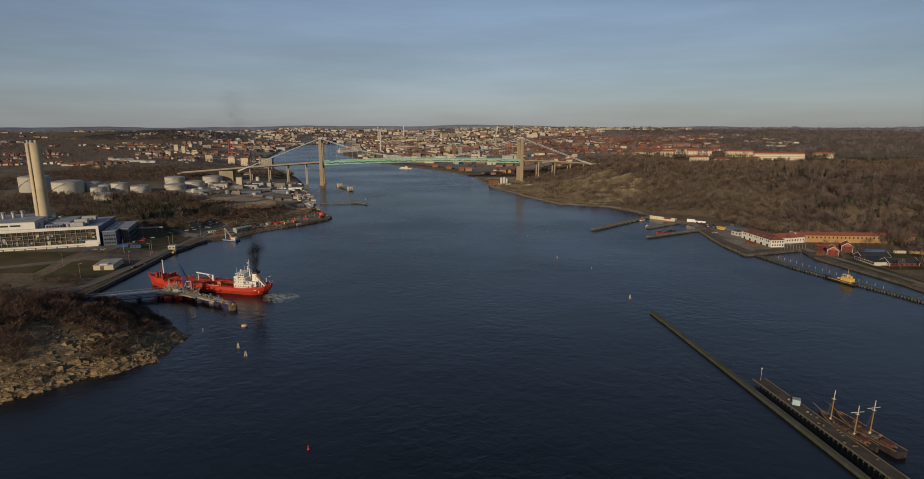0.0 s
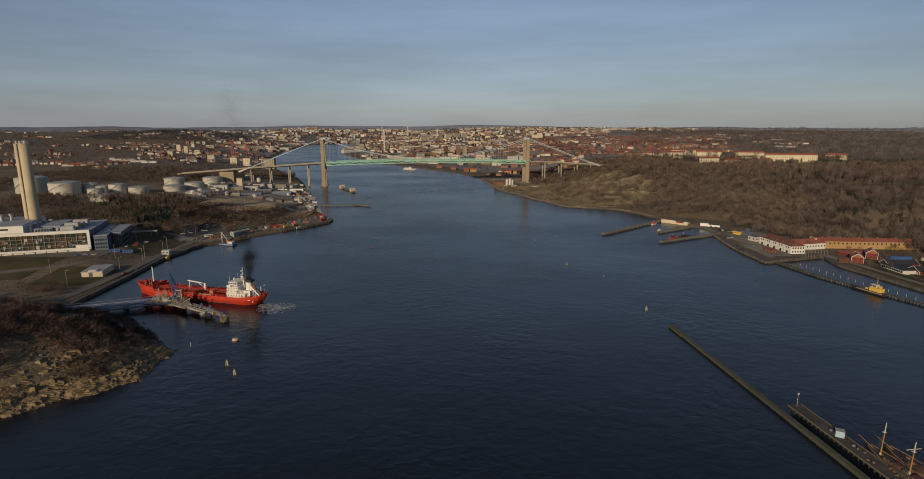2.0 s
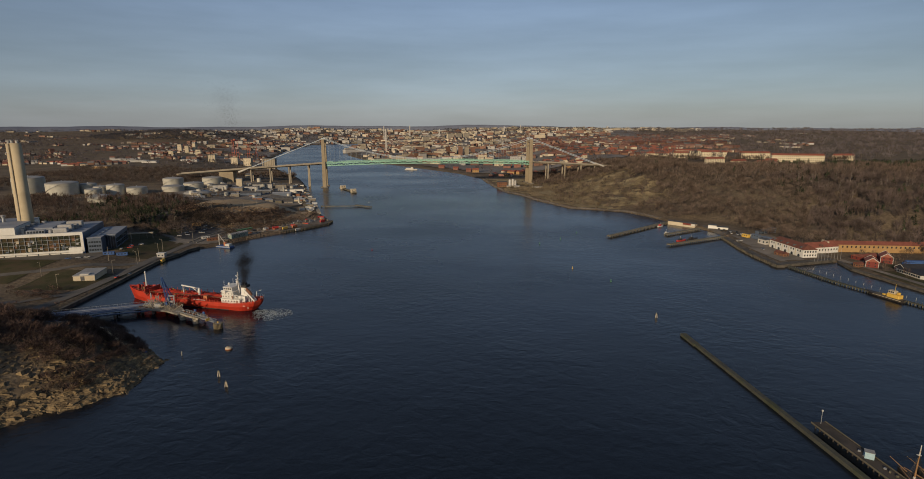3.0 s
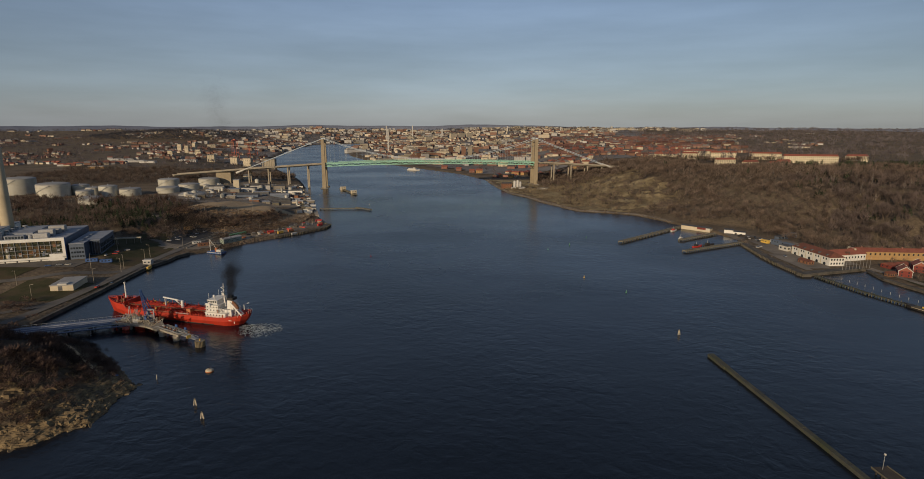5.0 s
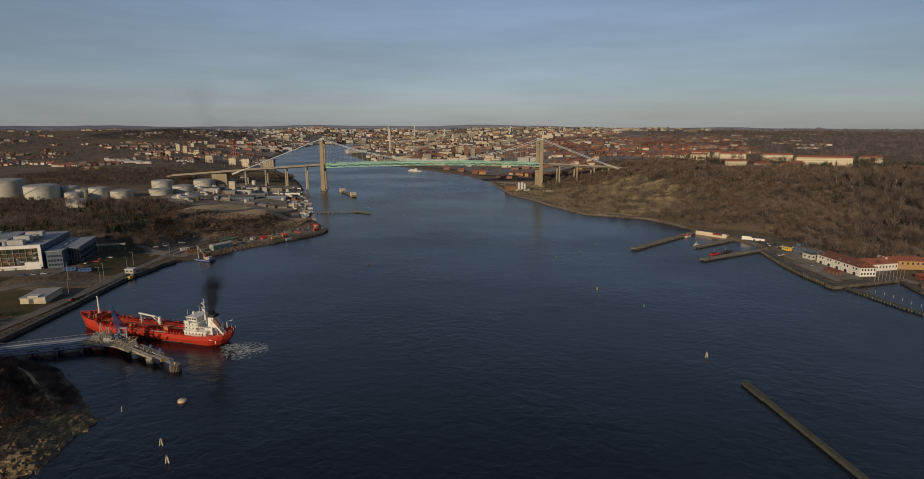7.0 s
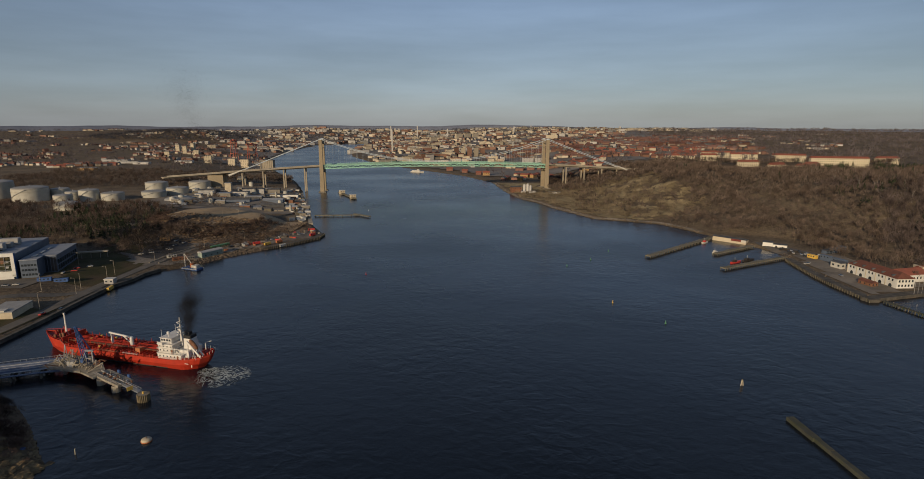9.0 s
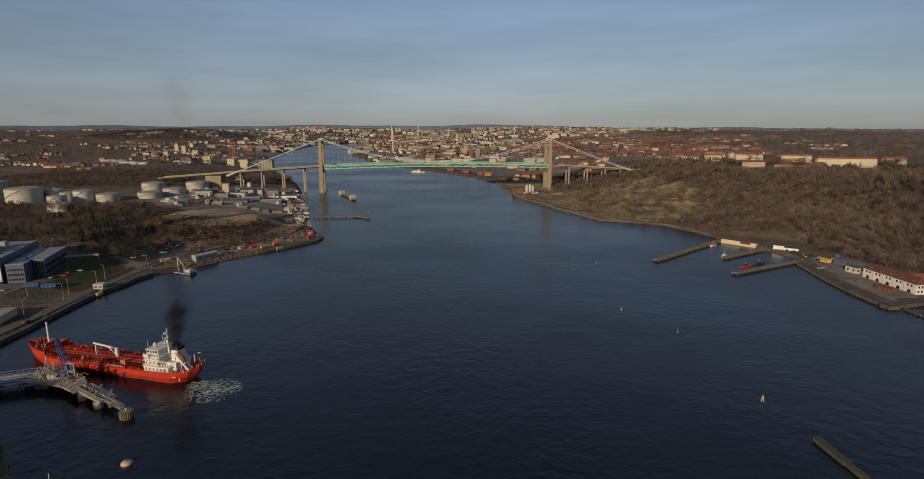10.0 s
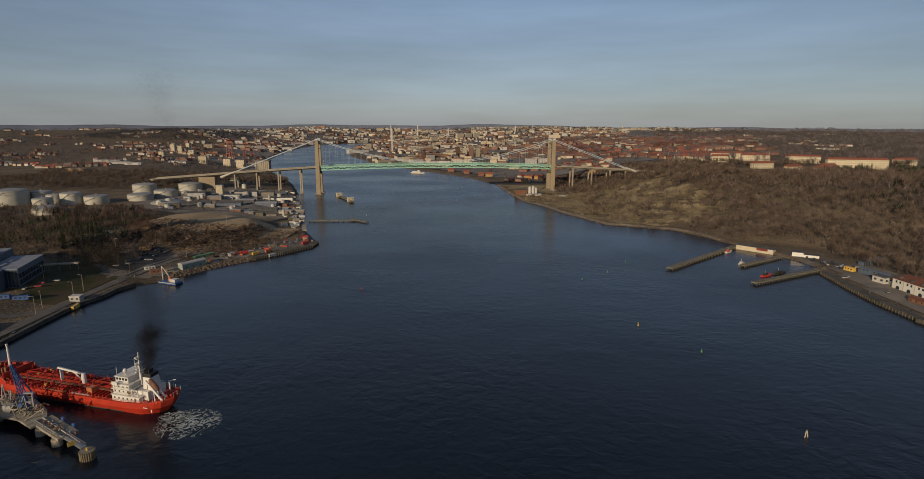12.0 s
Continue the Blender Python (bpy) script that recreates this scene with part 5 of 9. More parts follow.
    bmesh.ops.transform(boat, matrix=Matrix.Translation((7.6, 3.85, 11.7)) @ Matrix.Rotation(radians(48), 4, "Y"), verts=boat.verts)
    part("lifeboat", boat, M["rust"], ship, "brown-orange free-fall lifeboat", True)
    part("stores_crane", rod(rod(bmesh.new(), (7.5, -4.5, 5.5), (7.5, -4.5, 10.0), 0.3, n=8), (7.5, -4.5, 9.8), (3.5, -4.5, 11.0), 0.22, 0.14, n=6), M["ship_white"], ship)
    for s in (1.6, 3.6, 5.8):
        part("mooring_winch", boxes((s, s + 1.3, -3.2, 1.0, 5.7, 7.0, None, 0.2)), M["deck_red"], ship)
    for s in np.arange(0.4, 13, 2.0):
        r = rows[max(0, min(n, round(s / L * n)))]
        for sg in (1, -1):
            part("rail_post", boxes((s, s + 0.1, sg * (r[4][1] - 0.2) - 0.05, sg * (r[4][1] - 0.2) + 0.05, r[3][2], r[3][2] + 2.1)), M["ship_white"], ship)
    # wash under the stern
    part("draught_marks", boxes((6.0, 6.5, 8.05, 8.12, 2.2, 3.4), (8.2, 10.4, 8.15, 8.22, 3.6, 3.9)), M["ship_white"], ship)


build_tanker()


# Lighter, warmer than the plain timber: sunlight is put into the post colour.
M["dolphin_wood"] = material("sunlit_fender_timber", (0.15, 0.12, 0.07), (0.24, 0.19, 0.115), 0.4, 0.9, stain=(0.07, 0.06, 0.03), stain_scale=0.3)


# ---- the oil jetty ----
def build_jetty():
    jt = thing("oil_jetty", "grey concrete tanker jetty with pipe trestle and blue loading arms", "jetty")
    head = prism(bmesh.new(), [(-214, 379), (-207, 393), (-196, 391), (-184, 382), (-177, 373), (-180, 368), (-190, 374), (-203, 377)], 3.3, 4.2)
    hd = part("platform", head, M["jetty"], jt, "worn concrete platform")
    for px, py in ((-210, 382), (-206, 389), (-197, 387), (-188, 381), (-181, 373), (-202, 380)):
        part("pile", rod(bmesh.new(), (px, py, -7), (px, py, 2.7), 0.9, n=10), M["concrete_dark"], hd)
    d = Vector((-148 + 179, 354.2 - 373, 0))
    ln = d.length
    m = Matrix.Translation((-179, 373, 0)) @ Matrix.Rotation(math.atan2(d.y, d.x), 4, "Z")
    wk = thing("walk", "", "", m)
    wk.parent = jt
    wk.name = "walkway"
    part("wide_deck", boxes((-2, 20, -2.9, 4.3, 2.9, 4.1, None, 0.08)), M["jetty"], wk)
    part("gangway", boxes((20, ln - 3, -1.0, 1.0, 3.2, 3.8)), M["steel"], wk, "grey steel gangway")
    for y in (-1.0, 1.0):
        part("gangway_rail", boxes((20, ln - 3, y - 0.05, y + 0.05, 4.7, 4.85), (20, ln - 3, y - 0.04, y + 0.04, 4.2, 4.28)), M["steel"], wk)
        for s in np.arange(20, ln - 3, 2.0):
            part("rail_post", boxes((s, s + 0.1, y - 0.05, y + 0.05, 3.8, 4.85)), M["steel"], wk)
    for s in np.arange(-2, 20, 2.0):
        part("rail_post", boxes((s, s + 0.1, -2.85, -2.75, 4.1, 5.1)), M["steel"], wk)
    part("deck_rail", boxes((-2, 20, -2.86, -2.74, 5.0, 5.12)), M["steel"], wk)
    for s, y in ((3, -3.0), (16.5, -3.0)):
        part("breasting_dolphin", lathe(bmesh.new(), [(1.9, -6), (1.9, 2.6), (1.7, 2.9), (0, 2.9)], 14, (s, y + 1.0, 0)), M["concrete"], wk)
    for s in (5, 14):
        part("fender", boxes((s, s + 1.8, 4.4, 5.3, 1.6, 5.2, None, 0.2)), M["blue"], wk, "blue fender panel")
    for s in (2, 8, 12):
        part("mooring_hook", boxes((s, s + 1.0, -0.6, 0.6, 4.1, 5.0, None, 0.15)), M["rust"], wk)
    dol = part("end_dolphin", lathe(bmesh.new(), [(2.35, -6), (2.35, 2.8), (2.2, 3.1), (0, 3.2)], 24, (ln - 0.5, 0, 0)), M["timber"], wk, "round timber-clad mooring dolphin", False)
    for k in range(22):
        a = 2 * math.pi * k / 22
        part("fender_post", rod(bmesh.new(), (ln - 0.5 + 2.45 * math.cos(a), 2.45 * math.sin(a), -2), (ln - 0.5 + 2.45 * math.cos(a), 2.45 * math.sin(a), 3.3), 0.26, n=6), M["dolphin_wood"], dol)
    part("dolphin_cap", lathe(bmesh.new(), [(2.2, 3.1), (2.2, 3.3), (0, 3.35)], 24, (ln - 0.5, 0, 0)), M["concrete_dark"], dol)
    part("sign_board", boxes((ln - 7.6, ln - 7.3, -3.2, -0.6, 3.9, 5.6)), M["yellow"], wk, "yellow sign board")
    part("bollard", lathe(bmesh.new(), [(0.4, 3.3), (0.3, 4.1), (0.5, 4.3), (0, 4.4)], 10, (ln - 0.5, 0, 0)), M["yellow"], dol)
    # trestle to the shore
    d = Vector((-93, -36, 0))
    m = Matrix.Translation((-205, 385, 0)) @ Matrix.Rotation(math.atan2(d.y, d.x), 4, "Z")
    tr = thing("tr", "", "", m)
    tr.parent = jt
    tr.name = "trestle"
    for y0, y1 in ((-9.6, -7.6), (7.2, 8.8)):
        part("trestle_deck", boxes((0, 96, y0, y1, 3.2, 3.5)), M["blue_pipe"], tr, "narrow steel grating walkway")
        for s in np.arange(0, 96, 2.4):
            part("rail_post", boxes((s, s + 0.08, y0, y0 + 0.1, 3.5, 4.6)), M["steel"], tr)
        part("trestle_rail", boxes((0, 96, y0 - 0.02, y0 + 0.1, 4.5, 4.62)), M["steel"], tr)
    for s in np.arange(1, 96, 4.0):
        part("pipe_rack", boxes((s, s + 0.4, -7.6, 7.2, 2.9, 3.25)), M["steel"], tr)
    for y in (-7.2, 0.0, 6.8):
        part("rack_girder", boxes((0, 96, y - 0.25, y + 0.25, 2.4, 2.9)), M["blue_pipe"], tr)
    for k in range(13):
        y = -6.6 + 1.05 * k
        part("pipe", rod(bmesh.new(), (-6, y * 0.7, 3.7), (100, y, 3.7), 0.36, n=8), M["blue_pipe"] if k % 4 else M["steel"], tr)
    for s in np.arange(8, 60, 12.0):
        part("trestle_bent", boxes((s, s + 1.2, -8.6, 8.4, 2.0, 2.8)), M["concrete_dark"], tr)
        for y in (-7.4, 0.0, 7.0):
            part("bent_pile", rod(bmesh.new(), (s + 0.6, y, -7), (s + 0.6, y, 2.1), 0.55, n=10), M["concrete_dark"], tr)
    # pipework and loading arms on the platform
    for k in range(9):
        px, py = -210 + 2.6 * k, 384 - 0.6 * k + 3 * math.sin(k * 2.1)
        part("riser", rod(bmesh.new(), (px, py, 4), (px + 1.2, py + 1.5, 7.2), 0.3, n=7), M["jetty"], hd)
        part("valve_pipe", rod(bmesh.new(), (px, py, 5.0 + 0.4 * (k % 3)), (px + 7, py - 3.5 + (k % 3) * 2.2, 5.0 + 0.4 * (k % 3)), 0.28, n=7), M["jetty"] if k % 2 else M["concrete_dark"], hd)
    part("control_hut", boxes((-200, -196.5, 379, 382, 4.2, 7.0, None, 0.1)), M["light_roof"], hd)
    part("hose_gantry", boxes((-191, -190.5, 381, 381.5, 4.2, 12.5), (-187.5, -187, 379.5, 380, 4.2, 12.0), (-191, -187, 380, 381, 12.0, 12.6), (-191, -187, 380.1, 380.6, 8.2, 8.6)), M["steel"], hd)
    for k in range(6):
        part("lattice_brace", rod(bmesh.new(), (-190.8, 381.2, 4.4 + k * 1.4), (-187.2, 379.8, 5.4 + k * 1.4), 0.14, n=4), M["steel"], hd)
    base, tip = Vector((-191.5, 381.5, 5)), Vector((-193.6, 379.4, 25.0))
    arm = part("loading_arm", rod(bmesh.new(), (-191.5, 381.5, 4.2), (-191.5, 381.5, 9.5), 0.6, n=8), M["blue"], jt, "blue marine loading arm")
    ends = [base + Vector(o) for o in ((-1.3, -0.8, 0), (1.3, -0.8, 0), (1.3, 0.9, 0), (-1.3, 0.9, 0))]
    tops = [tip + Vector(o) for o in ((-0.4, -0.2, 0), (0.4, -0.2, 0), (0.4, 0.3, 0), (-0.4, 0.3, 0))]
    for a, b in zip(ends, tops):
        part("arm_chord", rod(bmesh.new(), a, b, 0.24, 0.16, n=6), M["blue"], arm)
    for k in range(8):
        for i in range(4):
            j = (i + 1) % 4
            part("arm_brace", rod(bmesh.new(), ends[i].lerp(tops[i], k / 8), ends[j].lerp(tops[j], (k + 1) / 8), 0.12, n=4), M["blue"], arm)
    part("outer_arm", rod(bmesh.new(), tip, (-189.2, 384.0, 8.0), 0.3, n=7), M["blue"], arm)
    part("counterweight", boxes((-193.6, -191.8, 379.2, 380.9, 6.2, 8.2, None, 0.2)), M["blue"], arm)
    # folded hoses and pipe stands round the arm
    pr = random.Random(5)
    for k in range(34):
        p = Vector((pr.uniform(-208, -186), pr.uniform(380, 389), 4.2))
        p.y -= max(0, (p.x + 203) * 0.5)
        q = p + Vector((pr.gauss(0, 2.5), pr.gauss(0, 2.0), pr.uniform(1.0, 7.5)))
        e = q + Vector((pr.gauss(0, 2.5), pr.gauss(0, 1.5), -pr.uniform(1, q.z - 4.3) if q.z > 5.5 else 0.2))
        st = part("pipe_stand", rod(rod(bmesh.new(), p, q, 0.2, n=6), q, e, 0.2, n=6), M[pr.choice(("jetty", "concrete_dark", "jetty", "rust", "steel"))], hd)
    for k in range(24):
        s = pr.uniform(-1, 22)
        y = pr.uniform(-2.4, 2.2)
        part("deck_gear", boxes((s, s + pr.uniform(0.3, 1.6), y, y + pr.uniform(0.2, 0.9), 4.1, 4.3 + pr.uniform(0.1, 1.0))), M[pr.choice(("concrete_dark", "rust", "steel", "jetty"))], wk)
    part("deck_pipe", rod(bmesh.new(), (-2, 0.9, 4.5), (ln - 6, 0.4, 4.4), 0.22, n=6), M["light_roof"], wk)
    part("deck_pipe", rod(bmesh.new(), (-2, -1.5, 4.5), (21, -1.5, 4.5), 0.2, n=6), M["light_roof"], wk)


build_jetty()


M["plant_white"] = material("white_plant_cladding", (0.60, 0.58, 0.52), (0.70, 0.68, 0.62), 0.15, 0.5, stain=(0.5, 0.47, 0.4), stain_scale=0.1, stain_amount=0.3)


# ---- the power plant ----
def build_plant():
    PL = Matrix.Translation((-341, 523, 0)) @ Matrix.Rotation(math.atan2(0.32, 0.947), 4, "Z")
    g = 6.8
    pl = thing("power_plant", "white-framed glass power plant with flat grey roofs by the harbour", "power plant", PL)
    W = 118.0
    hall = part("hall", boxes((-W, 0, 1.2, 68, g, 25.0)), M["cladding_blue"], pl, "blue-grey clad turbine hall")
    part("hall_roof", boxes((-W, -0.2, 1.0, 68, 25.02, 25.7)), M["roof_grey"], hall, "flat grey roof")
    fr = part("front_frame", boxes((-W, 0.6, -1.2, 1.3, 24.4, 27.0), (-1.6, 0.6, -1.2, 1.3, g + 3, 24.4), (-W, 0.6, -1.2, 1.3, g + 2.4, g + 4.0)), M["plant_white"], pl, "broad white facade frame")
    part("frame_side", boxes((0.62, 0.78, -1.2, 1.3, g, 27.0)), M["blue"], fr, "bright blue end face")
    bay = 8.4
    for i in range(14):
        x1 = -1.7 - i * bay
        for k in range(4):
            z0 = g + 4.1 + k * 3.35
            part("pane", boxes((x1 - bay + 0.25, x1 - 0.1, 0.2, 0.34, z0, z0 + 3.15)), M["plant_glass"], hall)
        part("mullion", boxes((x1 - 0.2, x1 + 0.1, -0.4, 0.3, g + 4, 24.4)), M["steel"], fr)
        part("mullion", boxes((x1 - bay / 2 - 0.08, x1 - bay / 2 + 0.08, -0.3, 0.3, g + 4, 24.4)), M["steel"], fr)
        part("plinth_panel", boxes((x1 - bay + 0.5, x1 - 0.5, 0.5, 1.3, g - 0.3, g + 2.3)), M["plant_white"], fr)
        for j in range(5):
            if rng.uniform() < 0.8:
                w = rng.uniform(0.4, 2.6)
                xx = x1 - rng.uniform(3.2, bay)
                zz = g + 4.2 + rng.uniform(0, 9)
                part("plant_item", boxes((xx, xx + w, -0.02, 0.16, zz, zz + rng.uniform(0.8, 4))),
                     (M["cream"], M["rust"], M["steel"], M["light_roof"], M["cladding_blue"])[int(rng.integers(0, 5))], hall)
    for k in range(1, 4):
        part("transom", boxes((-W, -1.6, -0.45, 0.25, g + 4.0 + k * 3.35 - 0.16, g + 4.0 + k * 3.35 + 0.02)), M["steel"], fr)
    part("entrance_panel", boxes((-11.5, -1.0, -1.0, 1.0, g - 0.2, g + 6.5, None, 0.05)), M["plant_white"], fr, "white entrance panel")
    # raised roof house with a sign of plain shapes
    rh = part("roof_house", boxes((-W, -51, 3.5, 60, 25.7, 33.0)), M["plant_white"], pl, "white raised roof house")
    part("roof_house_roof", boxes((-W, -50.6, 3.2, 60.3, 33.0, 33.5)), M["roof_grey"], rh)
    sign = part("sign_dot", lathe(bmesh.new(), [(0, 0), (1.3, 0), (1.3, 0.12), (0, 0.12)], 16), M["black"], rh, "dark round sign emblem")
    sign.matrix_basis = Matrix.Translation((-84, 3.46, 30)) @ Matrix.Rotation(radians(90), 4, "X")
    part("sign_bar", boxes((-81.5, -71.5, 3.36, 3.5, 29.3, 30.9)), M["black"], rh, "dark bar of sign lettering")
    part("sign_bar", boxes((-70.2, -62.2, 3.36, 3.5, 29.3, 30.9)), M["black"], rh)
    for k, (x, y) in enumerate(((-92, 30), (-84, 31), (-77, 34), (-71, 38), (-47.5, 9), (-47, 20), (-46.5, 30), (-47, 40), (-42, 44))):
        z0 = 33.4 if x < -51 else 25.6
        v = part("roof_vent", lathe(bmesh.new(), [(1.5, 0), (1.5, 4.4), (1.9, 4.6), (1.9, 5.4), (1.0, 5.8), (0, 5.8)], 12, (x, y, z0)), M["steel"], pl, "round metal roof vent")
        part("vent_cap", lathe(bmesh.new(), [(2.0, 5.9), (2.0, 6.3), (0, 6.6)], 12, (x, y, z0)), M["light_roof"], v)
    part("cooler_bank", boxes((-44, -30, 6, 11, 25.7, 29.2, None, 0.15)), M["roof_grey"], pl)
    for x in np.arange(-43, -30, 2.2):
        part("cooler_window", boxes((x, x + 1.6, 5.88, 6.02, 26.6, 28.6)), M["glass"], pl)
    part("plant_room", boxes((-45, -26, 14, 52, 25.7, 30.0, None, 0.2)), M["roof_grey"], pl)
    for k in range(4):
        part("air_duct", boxes((-24.5 + k * 0.6, -13.5 + k * 1.2, 8 + k * 10, 13.5 + k * 10, 25.7, 29.8 + (k % 2) * 1.4, None, 0.5)), M["light_roof"], pl, "silver roof ductwork")
        part("duct_elbow", lathe(bmesh.new(), [(0, 0), (1.8, 0), (2.1, 1.6), (1.2, 3.0), (0, 3.2)], 12, (-27 + k * 1.1, 10 + k * 10, 25.7)), M["light_roof"], pl)
    # lower office block
    of = part("office", boxes((3, 14, 0.5, 58, g, 20.6), (14, 22.5, 13, 58, g, 20.6)), M["cladding_blue"], pl, "dark blue-grey office block")
    part("office_roof", boxes((2.6, 14.3, 0.2, 58.3, 20.6, 21.1), (14.3, 22.9, 12.7, 58.3, 20.6, 21.1)), M["roof_grey"], of)
    for z in (8.8, 12.4, 16.0):
        for k in range(5):
            part("office_window", boxes((3.8 + k * 2.0, 5.4 + k * 2.0, 0.42, 0.5, z, z + 1.6)), M["glass"], of)
    for k in range(9):
        for z in (9.0, 13.4):
            part("office_window", boxes((22.5, 22.58, 14.2 + k * 4.8, 18.2 + k * 4.8, z, z + 3.4)), M["glass"], of)
    for k in range(4):
        part("office_window", boxes((14.5 + k * 2, 16.1 + k * 2, 12.92, 13.0, 8, 19.5)), M["glass"], of)
    for k in range(3):
        part("skylight", boxes((8, 10.5, 8 + k * 14, 16 + k * 14, 21.1, 21.9, None, 0.2)), M["light_roof"], of)
    part("canopy", boxes((22.9, 46, 54.5, 58, 12.6, 13.6)), M["concrete"], pl, "long pale canopy behind the office")
    for x in (26, 33, 40, 45.4):
        part("canopy_post", boxes((x - 0.2, x + 0.2, 55.8, 56.2, g - 3, 12.6)), M["concrete_dark"], pl)
    # chimney: two shafts grown together
    ch = thing("chimney", "tall beige concrete chimney with steel flue tops", "chimney", Matrix.Translation((-408.5, 546, 0)))
    part("shaft", lathe(bmesh.new(), [(3.6, 4), (3.1, 60), (2.9, 104.4), (0, 104.5)], 28, (-2.6, -0.6, 0)), M["chimney"], ch, "", True)
    part("shaft", lathe(bmesh.new(), [(5.3, 4), (4.6, 60), (4.2, 104.8), (0, 104.9)], 32, (2.5, 0, 0)), M["chimney"], ch, "", True)
    part("joint_channel", boxes((-0.9, -0.3, -4.6, -3.6, 5, 104.2)), M["concrete_dark"], ch, "dark joint between the shafts")
    for x, y in ((-3.1, -0.6), (0.9, -1.6), (4.4, -0.4), (2.4, 2.2)):
        part("flue", lathe(bmesh.new(), [(1.25, 104), (1.25, 107.2), (1.1, 107.2), (1.1, 104.5)], 16, (x, y, 0)), M["light_roof"], ch)
    part("aviation_light", boxes((-6.6, -6.0, -1, -0.4, 84, 84.7)), M["red_paint"], ch)
    part("platform_ring", lathe(bmesh.new(), [(2.9, 96), (3.6, 96), (3.6, 96.3), (2.9, 96.3)], 20, (-3.1, -0.6, 0)), M["steel"], ch)


build_plant()


# ---- storage tanks ----
def build_tank(x, y, r, h, z0, dome=0.12, mat="tank_white", floating=False):
    t = thing("storage_tank", "pale painted steel oil storage tank" if dome < 0.2 else "low white domed storage tank", "tank", Matrix.Translation((x, y, z0)), "oil tank farm")
    prof = [(r, -3), (r, h)]
    part("shell", lathe(bmesh.new(), prof, 40), M[mat], t, "", True)
    top = [(r + 0.15, h), (r + 0.15, h + 0.35)] + [(r * math.cos(a), h + 0.35 + r * dome * math.sin(a)) for a in (0.3, 0.6, 0.9, 1.2)] + [(0, h + 0.35 + r * dome)]
    part("roof", lathe(bmesh.new(), top, 40), M["tank_roof"], t, "", True)
    part("wind_girder", lathe(bmesh.new(), [(r, h * 0.8), (r + 0.5, h * 0.8), (r + 0.5, h * 0.8 + 0.3), (r, h * 0.8 + 0.3)], 40), M["tank_white"], t)
    turn = [math.radians(200 + k * 6) for k in range(17)]
    bm = sweep(bmesh.new(), [((r + 0.6) * math.cos(a), (r + 0.6) * math.sin(a), h * k / 16) for k, a in enumerate(turn)], 1.0, 0.25)
    part("stair", bm, M["steel"], t, "grey spiral stair")
    part("vent", lathe(bmesh.new(), [(0.5, 0), (0.5, 1.6), (0.9, 1.7), (0, 2.0)], 10, (0, 0, h + r * dome)), M["steel"], t)
    return t


for tk in ((-707, 939, 22.7, 24.5, 11),
           (-635, 914, 22.4, 18.7, 11),
           (-612, 941, 12.8, 14.5, 11),
           (-565, 882, 11.6, 12.5, 11),
           (-582, 926, 10.1, 12.0, 11),
           (-551, 915, 12.7, 15.9, 11),
           (-523, 925, 15.0, 10.5, 11),
           (-524, 1043, 17.2, 13.9, 11),
           (-484, 963, 17.0, 8.5, 11),
           (-468, 1002, 16.2, 9.8, 11),
           (-470, 1082, 17.9, 11.6, 11),
           (-442, 1009, 5.4, 7.7, 11),
           (-417, 1008, 4.1, 8.7, 11)):
    build_tank(*tk)
build_tank(-532, 845, 15.8, 7, 9, 0.3)
build_tank(-429, 933, 21.2, 2.5, 9, 0.22)


# ---- houses ----
def gable_roof(bm, l, w, z, rise, over=0.5, hip=0.0):
    x0, x1, y0, y1 = -l / 2 - over, l / 2 + over, -w / 2 - over, w / 2 + over
    v = [bm.verts.new(p) for p in ((x0, y0, z), (x1, y0, z), (x1, y1, z), (x0, y1, z), (x0 + hip, 0, z + rise), (x1 - hip, 0, z + rise))]
    for f in ((0, 1, 5, 4), (2, 3, 4, 5), (3, 0, 4), (1, 2, 5), (3, 2, 1, 0)):
        bm.faces.new([v[i] for i in f])
    return bm


WINDOWS = {}


def window_pane(w, h, mat):
    """One window with its frame, shared by all of its size."""
    key = (w, h, mat)
    if key not in WINDOWS:
        WINDOWS[key] = boxes((-w / 2, w / 2, -0.06, 0.05, 0, h))
        me = bpy.data.meshes.new("window")
        WINDOWS[key].to_mesh(me)
        WINDOWS[key].free()
        me.materials.append(M[mat])
        WINDOWS[key] = me
    return WINDOWS[key]


